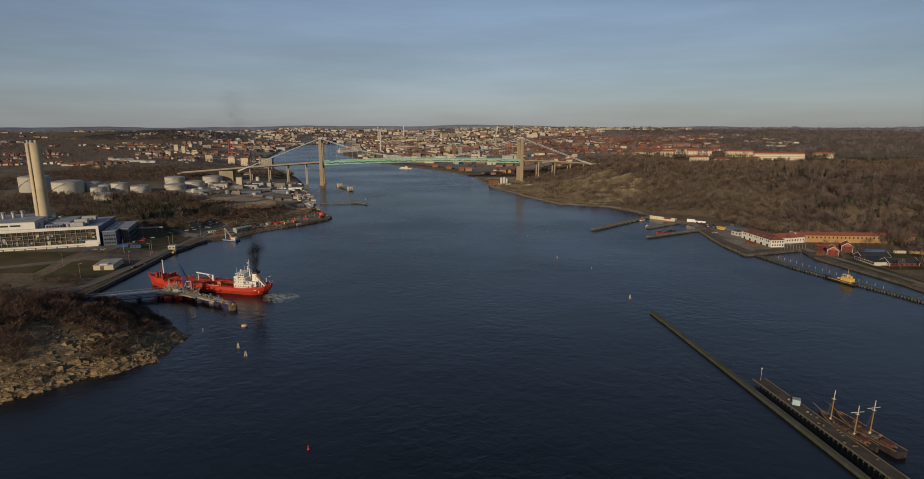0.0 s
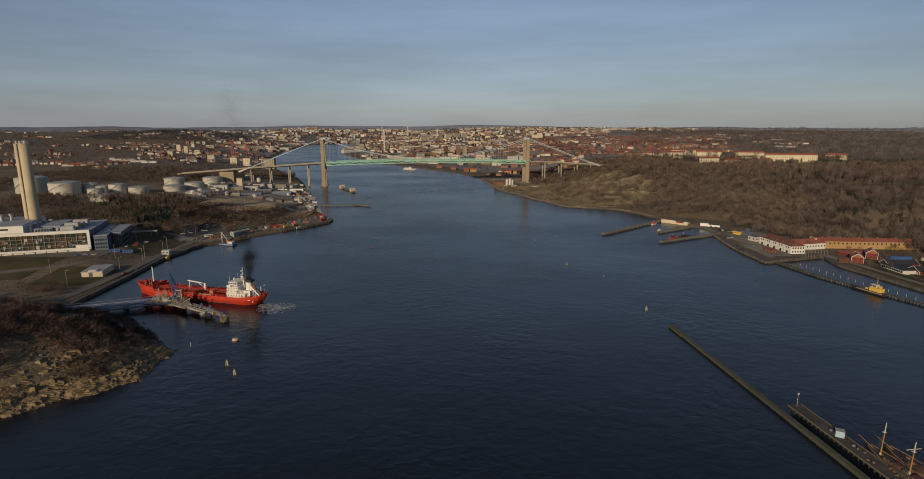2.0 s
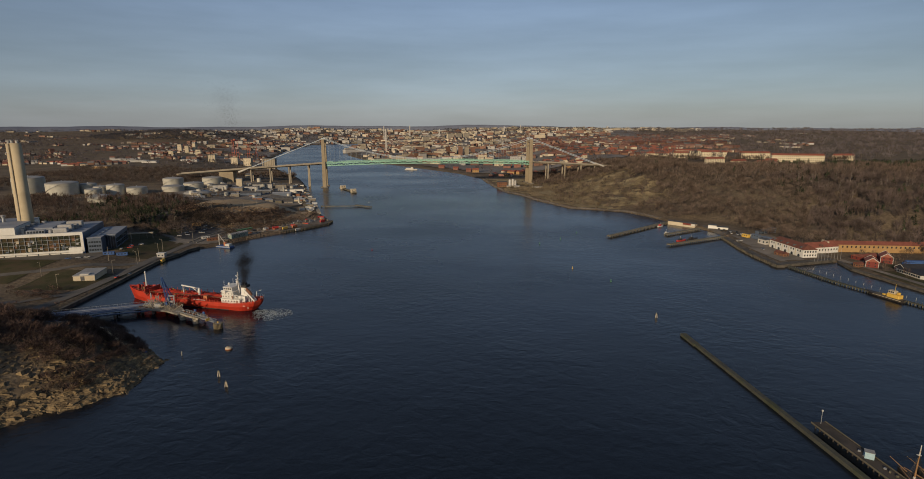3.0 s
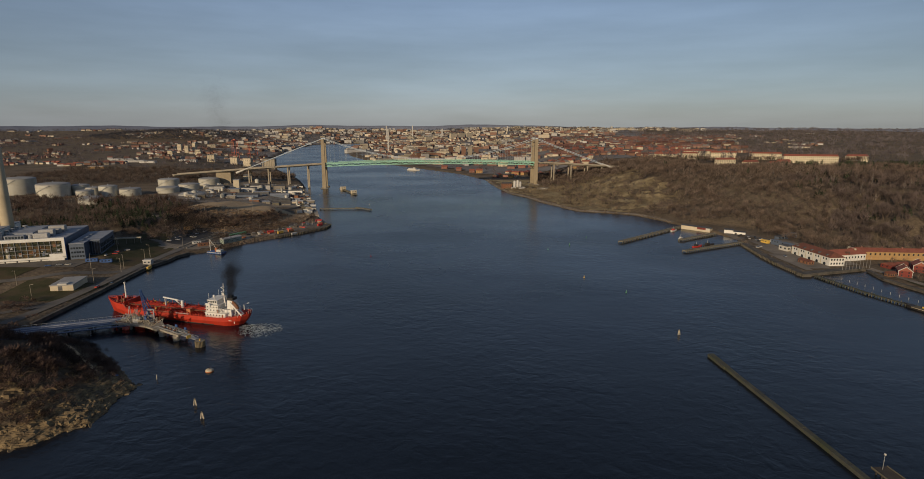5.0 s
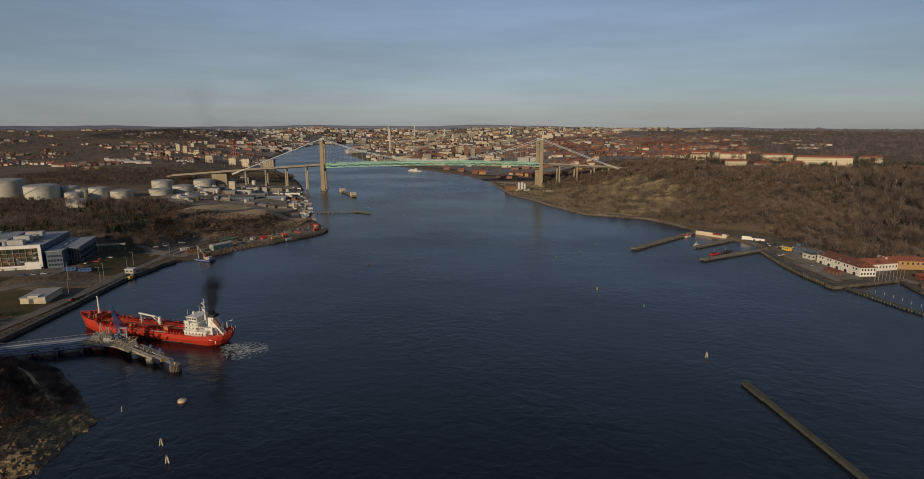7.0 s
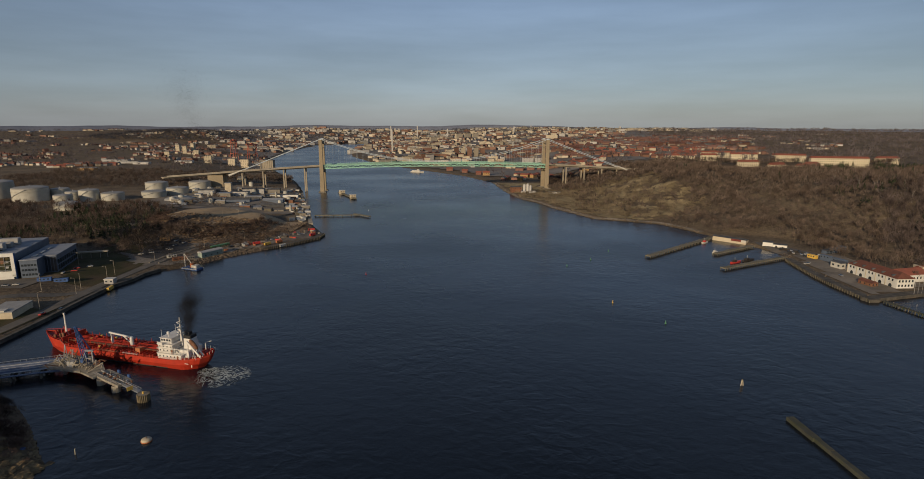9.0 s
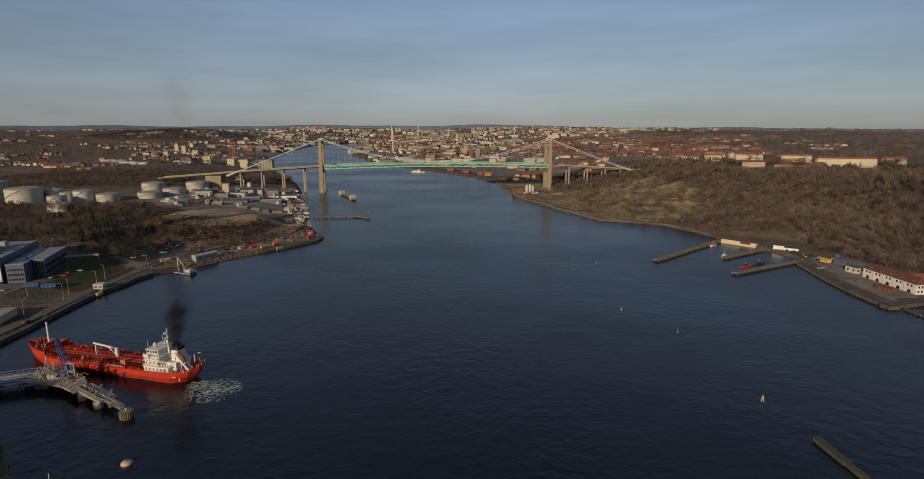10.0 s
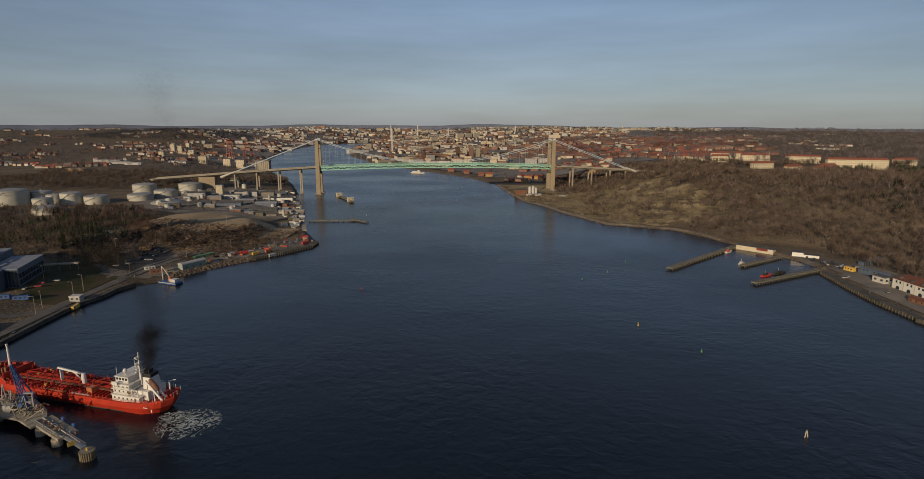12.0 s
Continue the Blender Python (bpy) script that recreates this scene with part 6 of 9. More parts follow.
def house(name, label, x, y, ang, l, w, h, wall, roof="red_roof", rise=3.0, hip=0.0, flat=False, z=None, group="", cols=0, rows=0, end_cols=0, win=(1.1, 1.4),
          category="building", sink=3.0, chimneys=0, dormers=0, back=False, trim=False):
    z = z_at(x, y) if z is None else z
    t = thing(name, label, category, pose(x, y, z, 0, 0, ang), group)
    part("wall", boxes((-l / 2, l / 2, -w / 2, w / 2, -sink, h)), M[wall], t)
    if flat:
        part("roof", boxes((-l / 2 - 0.3, l / 2 + 0.3, -w / 2 - 0.3, w / 2 + 0.3, h, h + 0.6)), M[roof], t)
    else:
        part("roof", gable_roof(bmesh.new(), l, w, h, rise, 0.5, hip), M[roof], t)
        if not hip:
            bm = bmesh.new()
            for sx in (-l / 2, l / 2):
                a = [bm.verts.new((sx, -w / 2, h)), bm.verts.new((sx, w / 2, h)), bm.verts.new((sx, 0, h + rise * 0.97))]
                b = [bm.verts.new((sx * 0.98, v.co.y, v.co.z)) for v in a]
                for k in range(3):
                    bm.faces.new((a[k], a[(k + 1) % 3], b[(k + 1) % 3], b[k]))
                bm.faces.new(a)
                bm.faces.new(b)
            part("gable", bm, M[wall], t)
        if trim:
            for sx in (-1, 1):
                xx = sx * (l / 2 + 0.55)
                for sy in (-1, 1):
                    part("bargeboard", beam(bmesh.new(), (xx, sy * (w / 2 + 0.45), h - 0.2), (xx, 0, h + rise + 0.05), 0.12, 0.45), M["white"], t, "white bargeboard")
                    part("corner_board", boxes((sx * l / 2 - 0.16, sx * l / 2 + 0.16, sy * w / 2 - 0.16, sy * w / 2 + 0.16, -0.5, h)), M["white"], t)
    if rows:
        dz = h / rows
        for r in range(rows):
            zz = r * dz + (dz - win[1]) * 0.55
            for c in range(cols):
                xx = -l / 2 + (c + 0.5) * l / cols
                again_win(t, window_pane(*win, "glass"), Matrix.Translation((xx, -w / 2 - 0.02, zz)))
                if back:
                    again_win(t, window_pane(*win, "glass"), Matrix.Translation((xx, w / 2 + 0.02, zz)))
            for c in range(end_cols):
                yy = -w / 2 + (c + 0.5) * w / end_cols
                for sx in (-1, 1):
                    again_win(t, window_pane(*win, "glass"), Matrix.Translation((sx * (l / 2 + 0.02), yy, zz)) @ Matrix.Rotation(radians(90), 4, "Z"))
    for c in range(chimneys):
        xx = -l / 2 + (c + 0.5) * l / chimneys
        part("chimney", boxes((xx - 0.5, xx + 0.5, -0.45, 0.45, h + rise * 0.5, h + rise + 1.2)), M["brick_far"], t)
    for c in range(dormers):
        xx = -l / 2 + (c + 0.5) * l / dormers
        part("dormer", boxes((xx - 0.7, xx + 0.7, -w / 2 + 1.0, -w / 2 + 3.2, h + 0.5, h + 2.0)), M["white"], t)
    return t


def again_win(t, me, m):
    o = new("window", me)
    o.parent, o.matrix_basis = t, m
    return o


M["pier_deck"] = material("worn_pier_planks", (0.15, 0.13, 0.085), (0.24, 0.21, 0.145), 0.3, 0.9, stain=(0.08, 0.075, 0.045), stain_scale=0.2, stain_amount=0.6)
M["brown_roof"] = material("brown_tile_roof", (0.11, 0.042, 0.028), (0.19, 0.07, 0.042), 0.4, 0.8, stain=(0.07, 0.035, 0.025), stain_scale=0.2, bump=0.04, bump_scale=3)
M["mossy"] = material("mossy_timber_wall", (0.046, 0.047, 0.037), (0.08, 0.08, 0.062), 0.3, 0.95, stain=(0.045, 0.055, 0.022), stain_scale=0.15, stain_amount=0.7, bump=0.08)
# ---- right bank: quays, piers, sheds ----
quay_wall("quay_3", [(342, 519.5), (277, 499.5), (276, 540), (279, 572), (287, 622)], -5, 2.3, -7, M["quay_stone"], "timber-fendered stone quay of the old shipyard")
quay_wall("quay_4", [(352, 330), (349, 400), (341, 449), (335, 489), (341, 516)], -4, 1.9, -3, M["quay_stone"], "low stone edge of the boat basin")
fq = thing("fender_piles", "row of weathered timber fender piles along the quay", "piles", kind="stuff")
bm = bmesh.new()
for (ax, ay), (bx, by) in (((277, 499), (276, 540)), ((276, 540), (279, 572)), ((279, 572), (287, 622))):
    n = int(math.hypot(bx - ax, by - ay) / 2.6)
    for i in range(n):
        t = i / n
        rod(bm, (ax + (bx - ax) * t - 0.5, ay + (by - ay) * t, -4), (ax + (bx - ax) * t - 0.5, ay + (by - ay) * t, 1.9 + 0.9 * rng.uniform()), 0.3, n=6)
part("pile_row", bm, M["timber"], fq)
patch("yard", 281, 345, 500, 640, M["quay_soil"], "patched grey shipyard apron", keep=lambda x, y: depth(x, y, RIGHT) > 8.5)
strip("road_4", [(300, 640), (296, 690), (312, 665), (322, 640), (318, 600)], 8, M["asphalt"], "asphalt lane along the sheds", "road")
strip("road_5", [(345, 520), (352, 470), (358, 420), (362, 350)], 6, M["quay_soil"], "gravel path beside the boat basin", "road")
patch("lawn", 346, 366, 400, 480, M["grass"], "winter grass behind the basin", step=5)
patch("lawn", 370, 440, 440, 500, M["grass"], "winter grass among the red houses", step=6)


def build_pier(pts, w, z, label, piles=3.2):
    p = thing("pier", label, "pier", group="old shipyard piers")
    for (ax, ay), (bx, by) in zip(pts, pts[1:]):
        d = Vector((bx - ax, by - ay, 0))
        m = Matrix.Translation((ax, ay, 0)) @ Matrix.Rotation(math.atan2(d.y, d.x), 4, "Z")
        bm = bmesh.new()
        box(bm, 0, d.length, -w / 2, w / 2, z - 0.7, z, m)
        part("deck", bm, M["pier_deck"], p)
        for s in np.arange(0.5, d.length, piles):
            for y in (-w / 2, w / 2):
                bm = bmesh.new()
                rod(bm, m @ Vector((s, y, -5)), m @ Vector((s, y, z + (0.5 if rng.uniform() < 0.3 else -0.1))), 0.34, n=6)
                part("timber_post", bm, M["timber"], p)
    return p


build_pier([(164, 629), (262, 718)], 5.0, 2.3, "long weathered timber pier")
build_pier([(231, 640), (285, 676)], 4.5, 2.2, "short weathered timber pier")
build_pier([(214, 586), (291, 628)], 4.5, 2.2, "weathered timber pier with mooring posts")
# outer fence of piles before the boat basin
of = thing("pile_breakwater", "double row of heavy timber piles before the boat basin", "breakwater")
for (ax, ay), (bx, by) in (((287, 499), (295, 453)), ((295, 453), (304, 425)), ((304, 425), (322, 378)), ((322, 378), (338, 330))):
    d = Vector((bx - ax, by - ay, 0))
    m = Matrix.Translation((ax, ay, 0)) @ Matrix.Rotation(math.atan2(d.y, d.x), 4, "Z")
    bm = bmesh.new()
    box(bm, 0, d.length, -1.3, 1.3, 1.0, 1.6, m)
    part("walkway", bm, M["mossy"], of)
    for s in np.arange(0.6, d.length, 2.3):
        for y in (-1.5, 1.5):
            bm = bmesh.new()
            rod(bm, m @ Vector((s, y + rng.normal(0, 0.2), -4)), m @ Vector((s + rng.normal(0, 0.15), y, 1.5 + 0.9 * rng.uniform() ** 2)), 0.38, 0.32, n=6)
            part("timber_post", bm, M["mossy"] if rng.uniform() < 0.7 else M["timber"], of)
mooring = None
for i in range(16):
    t = i / 15
    px, py = 303 + t * 24, 491 - t * 96
    bm = bmesh.new()
    rod(bm, (0, 0, -3), (0, 0, 1.9), 0.12, 0.09, n=6)
    if mooring is None:
        mooring = tagged(part("mooring_post", bm, M["white"]), "white-topped mooring post in the boat basin", "post", "basin mooring posts")
        mooring.matrix_basis = Matrix.Translation((px, py, 0))
    else:
        bm.free()
        copy_thing(mooring, Matrix.Translation((px, py, 0)))

# white office building with red roofs
hs = house("office_building", "long white harbour building with a red tiled roof", 320.5, 551, -85, 48, 14, 7.4, "plant_white", "brown_roof", 4.2, 5.0, z=2.2, cols=0)
for c in range(5):
    xx = -24 + (c + 0.5) * 9.4
    for k in (-1.6, 1.6):
        again_win(hs, window_pane(1.3, 1.7, "glass"), Matrix.Translation((xx + k, -7.04, 4.8)))
    arch = lathe(bmesh.new(), [(0, 0), (1.5, 0), (1.5, 0.12), (0, 0.12)], 20)
    a = part("arched_opening", arch, M["glass"], hs, "dark arched ground-floor opening")
    a.matrix_basis = Matrix.Translation((xx, -7.0, 0.9)) @ Matrix.Rotation(radians(90), 4, "X") @ Matrix.Diagonal((1, 1.2, 1, 1))
    part("pilaster", boxes((xx - 4.9, xx - 4.4, -7.25, -6.9, -1, 7.6)), M["cream"], hs)
    part("dormer", boxes((xx - 0.8, xx + 0.8, -6.2, -3.8, 8.2, 9.6)), M["dark_roof"], hs, "small dark dormer")
for k in range(5):
    for z in (1.4, 4.8):
        again_win(hs, window_pane(1.3, 1.7, "glass"), Matrix.Translation((24.04, -5.2 + k * 2.6, z)) @ Matrix.Rotation(radians(90), 4, "Z"))
house("office_wing", "white rendered wing with a red tiled roof", 346, 552, 14, 34, 13, 5.6, "plant_white", "red_roof", 4.0, 0, z=2.4, cols=10, rows=1, end_cols=3, win=(1.2, 1.7))
# the long ochre range
lr = house("long_range", "very long ochre range with red tiled roof, old barracks", 416, 552, -5, 122, 10, 4.4, "yellow_render", "red_roof", 2.9, 0, z=5.0, cols=30, rows=1, end_cols=3, win=(1.3, 1.8), chimneys=7, dormers=0)
part("end_gable", boxes((-61.2, -59.8, -5.4, 5.4, -2, 7.2)), M["cream"], lr)
house("long_range", "ochre range with red tiled roof among bare trees", 520, 534, -9, 80, 10, 4.4, "yellow_render", "red_roof", 2.9, 0, z=5, cols=18, rows=1, end_cols=2, chimneys=4)
# red timber houses
for x, y, a, l, w, h in ((357, 497, 60, 12, 9, 5), (381, 512, 60, 13, 9, 5.4), (345, 495.5, 12, 6, 5, 2.6), (302, 537, -75, 11, 6, 2.6), (371, 524, 12, 22, 8, 3.0)):
    house("red_house", "falun-red timber house with white trim and red tiled roof", x, y, a, l, w, h, "red_wood" if h != 2.6 else "rust", "red_roof" if h != 2.6 else "brown_roof", 3.4 if h > 4 else 1.6, 0, z=max(2.2, z_at(x, y)), cols=3, rows=2 if h > 4 else 1, end_cols=2,
          win=(0.9, 1.2), group="red timber houses", chimneys=1 if h > 4 else 0, trim=h > 4)
M["tar_roof"] = material("tarred_roof", (0.018, 0.019, 0.023), (0.036, 0.037, 0.043), 0.3, 0.8)
for x, y, w in ((381, 479, 11), (388.5, 457, 12)):
    t = house("boathouse", "red timber boathouse with black roof and white bargeboards", x, y, 0, 26, w, 3.0, "red_wood", "tar_roof", 3.4, 0, z=2.2, cols=6, rows=1, end_cols=0, group="boathouses", win=(1.4, 1.5), trim=True)
    part("gable_front", boxes((-13.25, -13.08, -w / 2 + 0.2, w / 2 - 0.2, 0, 2.9)), M["red_wood"], t, "red boarded gable")
    for k in range(3):
        part("gate", boxes((-13.4, -13.26, -w / 2 + 1 + k * (w - 2) / 3, -w / 2 + 0.6 + (k + 1) * (w - 2) / 3, 0, 2.5)), M["grey_render"], t, "grey boathouse gate")
t = house("glazed_hall", "long low white glazed hall between the boathouses", 374, 466, 0, 19, 24, 3.1, "white", "tar_roof", flat=True, z=2.2, cols=0)
for k in range(10):
    part("window", boxes((-9.58, -9.48, -11.4 + k * 2.3, -9.6 + k * 2.3, 0.9, 2.5)), M["glass"], t)
for x, y, a, l, mt in ((404, 506, -6, 18, "blue"), (424, 500, -6, 10, "cream"), (438, 497, -6, 12, "yellow_render"), (392, 500, -6, 9, "blue")):
    tagged(part("container", boxes((-l / 2, l / 2, -1.4, 1.4, 0, 2.7, None, 0.08)), M[mt]), "steel storage container behind the red houses", "container", "containers").matrix_basis = pose(x, y, z_at(x, y), 0, 0, a)
# flag poles before the white building
for i in range(9):
    x, y = 318 + 3.6 * i, 513 + 1.0 * i
    f = thing("flagpole", "white flagpole on the quay lawn", "flagpole", Matrix.Translation((x, y, 2.2)), "flagpoles on the quay")
    part("pole", rod(bmesh.new(), (0, 0, 0), (0, 0, 9.5), 0.11, 0.07, n=6), M["light_roof"], f)
    part("truck", lathe(bmesh.new(), [(0, 0), (0.22, 0.1), (0.22, 0.3), (0, 0.4)], 8, (0, 0, 9.5)), M["light_roof"], f)
patch("lawn", 296, 342, 505, 519, M["grass"], "strip of winter grass on the quay", keep=lambda x, y: depth(x, y, RIGHT) > 8)
house("white_cabin", "small white harbour office with flat dark roof", 314, 588, -75, 10, 8, 4.6, "white", "dark_roof", flat=True, z=2.4, cols=2, rows=1, end_cols=2, win=(1.8, 1.6))
house("white_cabin", "low white annex shed", 317, 577, -75, 8, 4, 2.4, "white", "light_roof", flat=True, z=2.4)
for x, y, a, l, mt, h in ((312, 622, -70, 8, "yellow", 3.6), (318, 612, -70, 10, "cladding_blue", 5.2), (325, 604, -70, 12, "cladding_blue", 4.0), (322, 622, -70, 9, "grey_render", 3)):
    c = thing("site_cabin", "stacked blue and yellow site cabins", "cabin", pose(x, y, z_at(x, y), 0, 0, a), "site cabins")
    part("body", boxes((-l / 2, l / 2, -1.8, 1.8, 0, h, None, 0.06)), M[mt], c)
    for k in range(3):
        part("window", boxes((-l / 2 + 1 + k * l / 3.4, -l / 2 + 2.2 + k * l / 3.4, -1.86, -1.78, h - 1.8, h - 0.8)), M["glass"], c)
for k in range(3):
    bl = house("rack_building", "dark blue stacked site huts under the trees", 338 + 9 * k, 642 + 4 * k, 20, 8, 5, 3.2 + 0.8 * k, "cladding_blue", "dark_roof", flat=True, cols=4, rows=2, win=(1.3, 1.2), group="stacked huts")
# long yellow and red shed
sh = house("boat_shed", "long pale yellow shed with a red middle bay", 275, 703, -46, 34, 7, 2.3, "cream", "dark_roof", 1.3, 0, z=2.2)
part("red_bay", boxes((2, 12, -3.62, -3.4, 0, 2.2)), M["red_wood"], sh, "red painted bay")
part("white_bay", boxes((12.2, 17, -3.6, -3.42, 0, 2.2)), M["white"], sh)
wb = house("white_shed", "white two-part harbour shed", 299.5, 675, -30, 9, 7, 3.8, "plant_white", "dark_roof", flat=True, z=2.3)
part("low_part", boxes((4.6, 17, -3.4, 3.4, -2, 2.4)), M["plant_white"], wb)
part("low_roof", boxes((4.9, 17.3, -3.7, 3.7, 2.4, 2.7)), M["dark_roof"], wb)


# ---- boats ----
def hull_mesh(L, B, d, free, sheer=0.25, n=16, stern=0.7):
    bm = bmesh.new()
    rows = []
    for i in range(n + 1):
        t = i / n
        half = B / 2 * min(1, stern + (1 - stern) * t / 0.35) * (1 - max(0, (t - 0.55) / 0.45) ** 2.2)
        half = max(0.03, half)
        z = free * (1 + sheer * (2 * t - 0.8) ** 2)
        rows.append([(L * t, half * 0.55, -d), (L * t, half * 0.9, 0), (L * t + 0.3 * t, half, z)])
    vs = [[(bm.verts.new(p), bm.verts.new((p[0], -p[1], p[2]))) for p in r] for r in rows]
    for a, b in zip(vs, vs[1:]):
        for k in range(2):
            bm.faces.new((a[k][0], a[k + 1][0], b[k + 1][0], b[k][0]))
            bm.faces.new((a[k][1], b[k][1], b[k + 1][1], a[k + 1][1]))
        bm.faces.new((a[2][0], a[2][1], b[2][1], b[2][0]))
    for k in range(2):
        bm.faces.new((vs[0][k][0], vs[0][k][1], vs[0][k + 1][1], vs[0][k + 1][0]))
        bm.faces.new((vs[-1][k][0], vs[-1][k + 1][0], vs[-1][k + 1][1], vs[-1][k][1]))
    bmesh.ops.recalc_face_normals(bm, faces=bm.faces)
    return bm


def between(ax, ay, bx, by):
    return Matrix.Translation((ax, ay, 0)) @ Matrix.Rotation(math.atan2(by - ay, bx - ax), 4, "Z")


# pilot boat
pb = thing("pilot_boat", "dark-hulled harbour boat with yellow superstructure at the piles", "boat", between(310.5, 402, 302, 432))
part("hull", hull_mesh(27, 6.6, 1.5, 1.7), M["hull_black"], pb)
part("deck", boxes((1, 20, -2.6, 2.6, 1.75, 1.95)), M["timber"], pb)
part("cabin", boxes((2.5, 11, -2.3, 2.3, 1.9, 4.6, None, 0.2)), M["yellow"], pb, "yellow cabin")
part("wheelhouse", boxes((6, 10.5, -1.8, 1.8, 4.6, 7.0, None, 0.2)), M["cream"], pb, "cream wheelhouse")
part("rubbing_strake", boxes((0.2, 20, -3.4, -3.2, 1.3, 1.6), (0.2, 20, 3.2, 3.4, 1.3, 1.6)), M["cream"], pb)
for k in range(3):
    part("window", boxes((10.5, 10.56, -1.5 + k * 1.1, -0.7 + k * 1.1, 5.4, 6.5), (6.5 + k * 1.3, 7.4 + k * 1.3, 1.8, 1.86, 5.4, 6.5)), M["glass"], pb)
part("mast", rod(bmesh.new(), (7, 0, 7), (7, 0, 12), 0.15, 0.08, n=6), M["yellow"], pb)
part("funnel", boxes((3.4, 5, -0.8, 0.8, 4.6, 6.4, None, 0.15)), M["yellow"], pb)
part("winch", boxes((13, 15, -1, 1, 1.95, 3.0, None, 0.2)), M["yellow"], pb)
# dredger with a crane
dg = thing("crane_barge", "small blue and white crane barge at the yard", "boat", between(-246, 583, -229, 577))
part("pontoon", boxes((0, 17, -3.6, 3.6, -1.0, 1.6, None, 0.25)), M["blue"], dg, "blue barge hull")
part("deckhouse", boxes((10, 15.5, -2.4, 2.4, 1.6, 4.0, None, 0.2)), M["white"], dg, "white deckhouse")
part("cab", boxes((7.6, 10, -1.4, 1.4, 1.6, 5.2, None, 0.2)), M["orange"], dg, "orange crane cab")
part("jib", beam(bmesh.new(), (1.2, 0, 1.6), (1.0, 0, 13.0), 0.6, 0.6), M["white"], dg, "white lattice jib")
part("back_stay", beam(bmesh.new(), (1.0, 0, 13.0), (8.2, 0, 4.6), 0.45, 0.45), M["white"], dg)
part("fender_rail", boxes((-0.2, 17.2, -3.8, -3.6, 0.9, 1.3), (-0.2, 17.2, 3.6, 3.8, 0.9, 1.3)), M["white"], dg)
# boats at the piers
for ax, ay, bx, by, hullm, cabm, L in ((242, 694, 252, 702, "white", "red_paint", 11), (232, 609, 246, 617, "red_paint", "hull_black", 14), (246, 616, 262, 625, "hull_black", "hull_black", 16), (233, 648, 240, 653, "white", "white", 7)):
    b = thing("workboat", "small workboat moored beside a timber pier", "boat", between(ax, ay, bx, by), "moored workboats")
    part("hull", hull_mesh(L, 3.4, 0.8, 1.2), M[hullm], b)
    part("cabin", boxes((L * 0.2, L * 0.5, -1.1, 1.1, 1.1, 2.9, None, 0.15)), M[cabm], b)
    part("mast", rod(bmesh.new(), (L * 0.35, 0, 2.8), (L * 0.35, 0, 5.5), 0.1, n=5), M["white"], b)


# ---- the breakwater wall and the long jetty with the sailing ship ----
bw = thing("breakwater_wall", "long narrow mossy timber and concrete breakwater wall in the river", "breakwater")
wa, wb_ = Vector((131.2, 342, 0)), Vector((146.6, 130, 0))
n = 26
for i in range(n):
    a, b = wa.lerp(wb_, i / n), wa.lerp(wb_, (i + 0.985) / n)
    w = 3.2 if i < 2 else 2.2
    d = (b - a).normalized()
    q = Vector((-d.y, d.x, 0)) * w / 2
    part("wall_section", prism(bmesh.new(), [(a + q).xy, (b + q).xy, (b - q).xy, (a - q).xy], -5, 1.5 + 0.12 * rng.uniform()), M["mossy"], bw)
    part("waling", beam(bmesh.new(), a + q * 1.1 + Vector((0, 0, 0.7)), b + q * 1.1 + Vector((0, 0, 0.7)), 0.35, 0.5), M["hull_black"], bw)
lj = thing("long_jetty", "long dark timber jetty deck beside the breakwater wall", "jetty")
ja, jb = Vector((146.2, 241, 0)), Vector((156.5, 128, 0))
m = Matrix.Translation(ja) @ Matrix.Rotation(math.atan2(jb.y - ja.y, jb.x - ja.x), 4, "Z")
ln = (jb - ja).length
M["jetty_deck"] = material("old_jetty_planks", (0.05, 0.041, 0.033), (0.085, 0.07, 0.055), 0.25, 0.9, stain=(0.03, 0.027, 0.022), stain_scale=0.12, stain_amount=0.7)
bm = bmesh.new()
box(bm, 0, ln, -3.0, 3.0, 2.1, 2.7, m)
part("deck", bm, M["jetty_deck"], lj)
part("edge_timber", box(box(bmesh.new(), 0, ln, -3.2, -2.9, 2.5, 3.05, m), 0, ln, 2.9, 3.2, 2.5, 3.05, m), M["timber"], lj)
# Black pile colour stands for the shaded void under the deck.
for s in np.arange(0.4, ln, 2.4):
    for y in (-1.1, 1.1):
        part("pile", rod(bmesh.new(), m @ Vector((s, y, -5)), m @ Vector((s, y, 2.2)), 0.3, n=6), M["hull_black"], lj)
lp = thing("lamp_post", "thin grey lamp post at the jetty's end", "lamp post", Matrix.Translation((146.3, 239.5, 2.7)))
part("pole", rod(bmesh.new(), (0, 0, 0), (0, 0, 5.6), 0.12, 0.08, n=6), M["steel"], lp)
part("lantern", boxes((-0.25, 0.25, -0.25, 0.25, 5.6, 6.2)), M["white"], lp)
bx = thing("deck_hut", "pale blue box hut standing on the jetty", "hut", pose(148.9, 216.3, 2.7, 0, 0, -30))
part("body", boxes((-1.5, 1.5, -1.3, 1.3, 0, 2.5, None, 0.06)), material("pale_blue_sheet", (0.26, 0.38, 0.43), (0.34, 0.47, 0.52), 0.5, 0.6), bx)
part("lid", boxes((-1.6, 1.6, -1.4, 1.4, 2.5, 2.62)), M["light_roof"], bx)


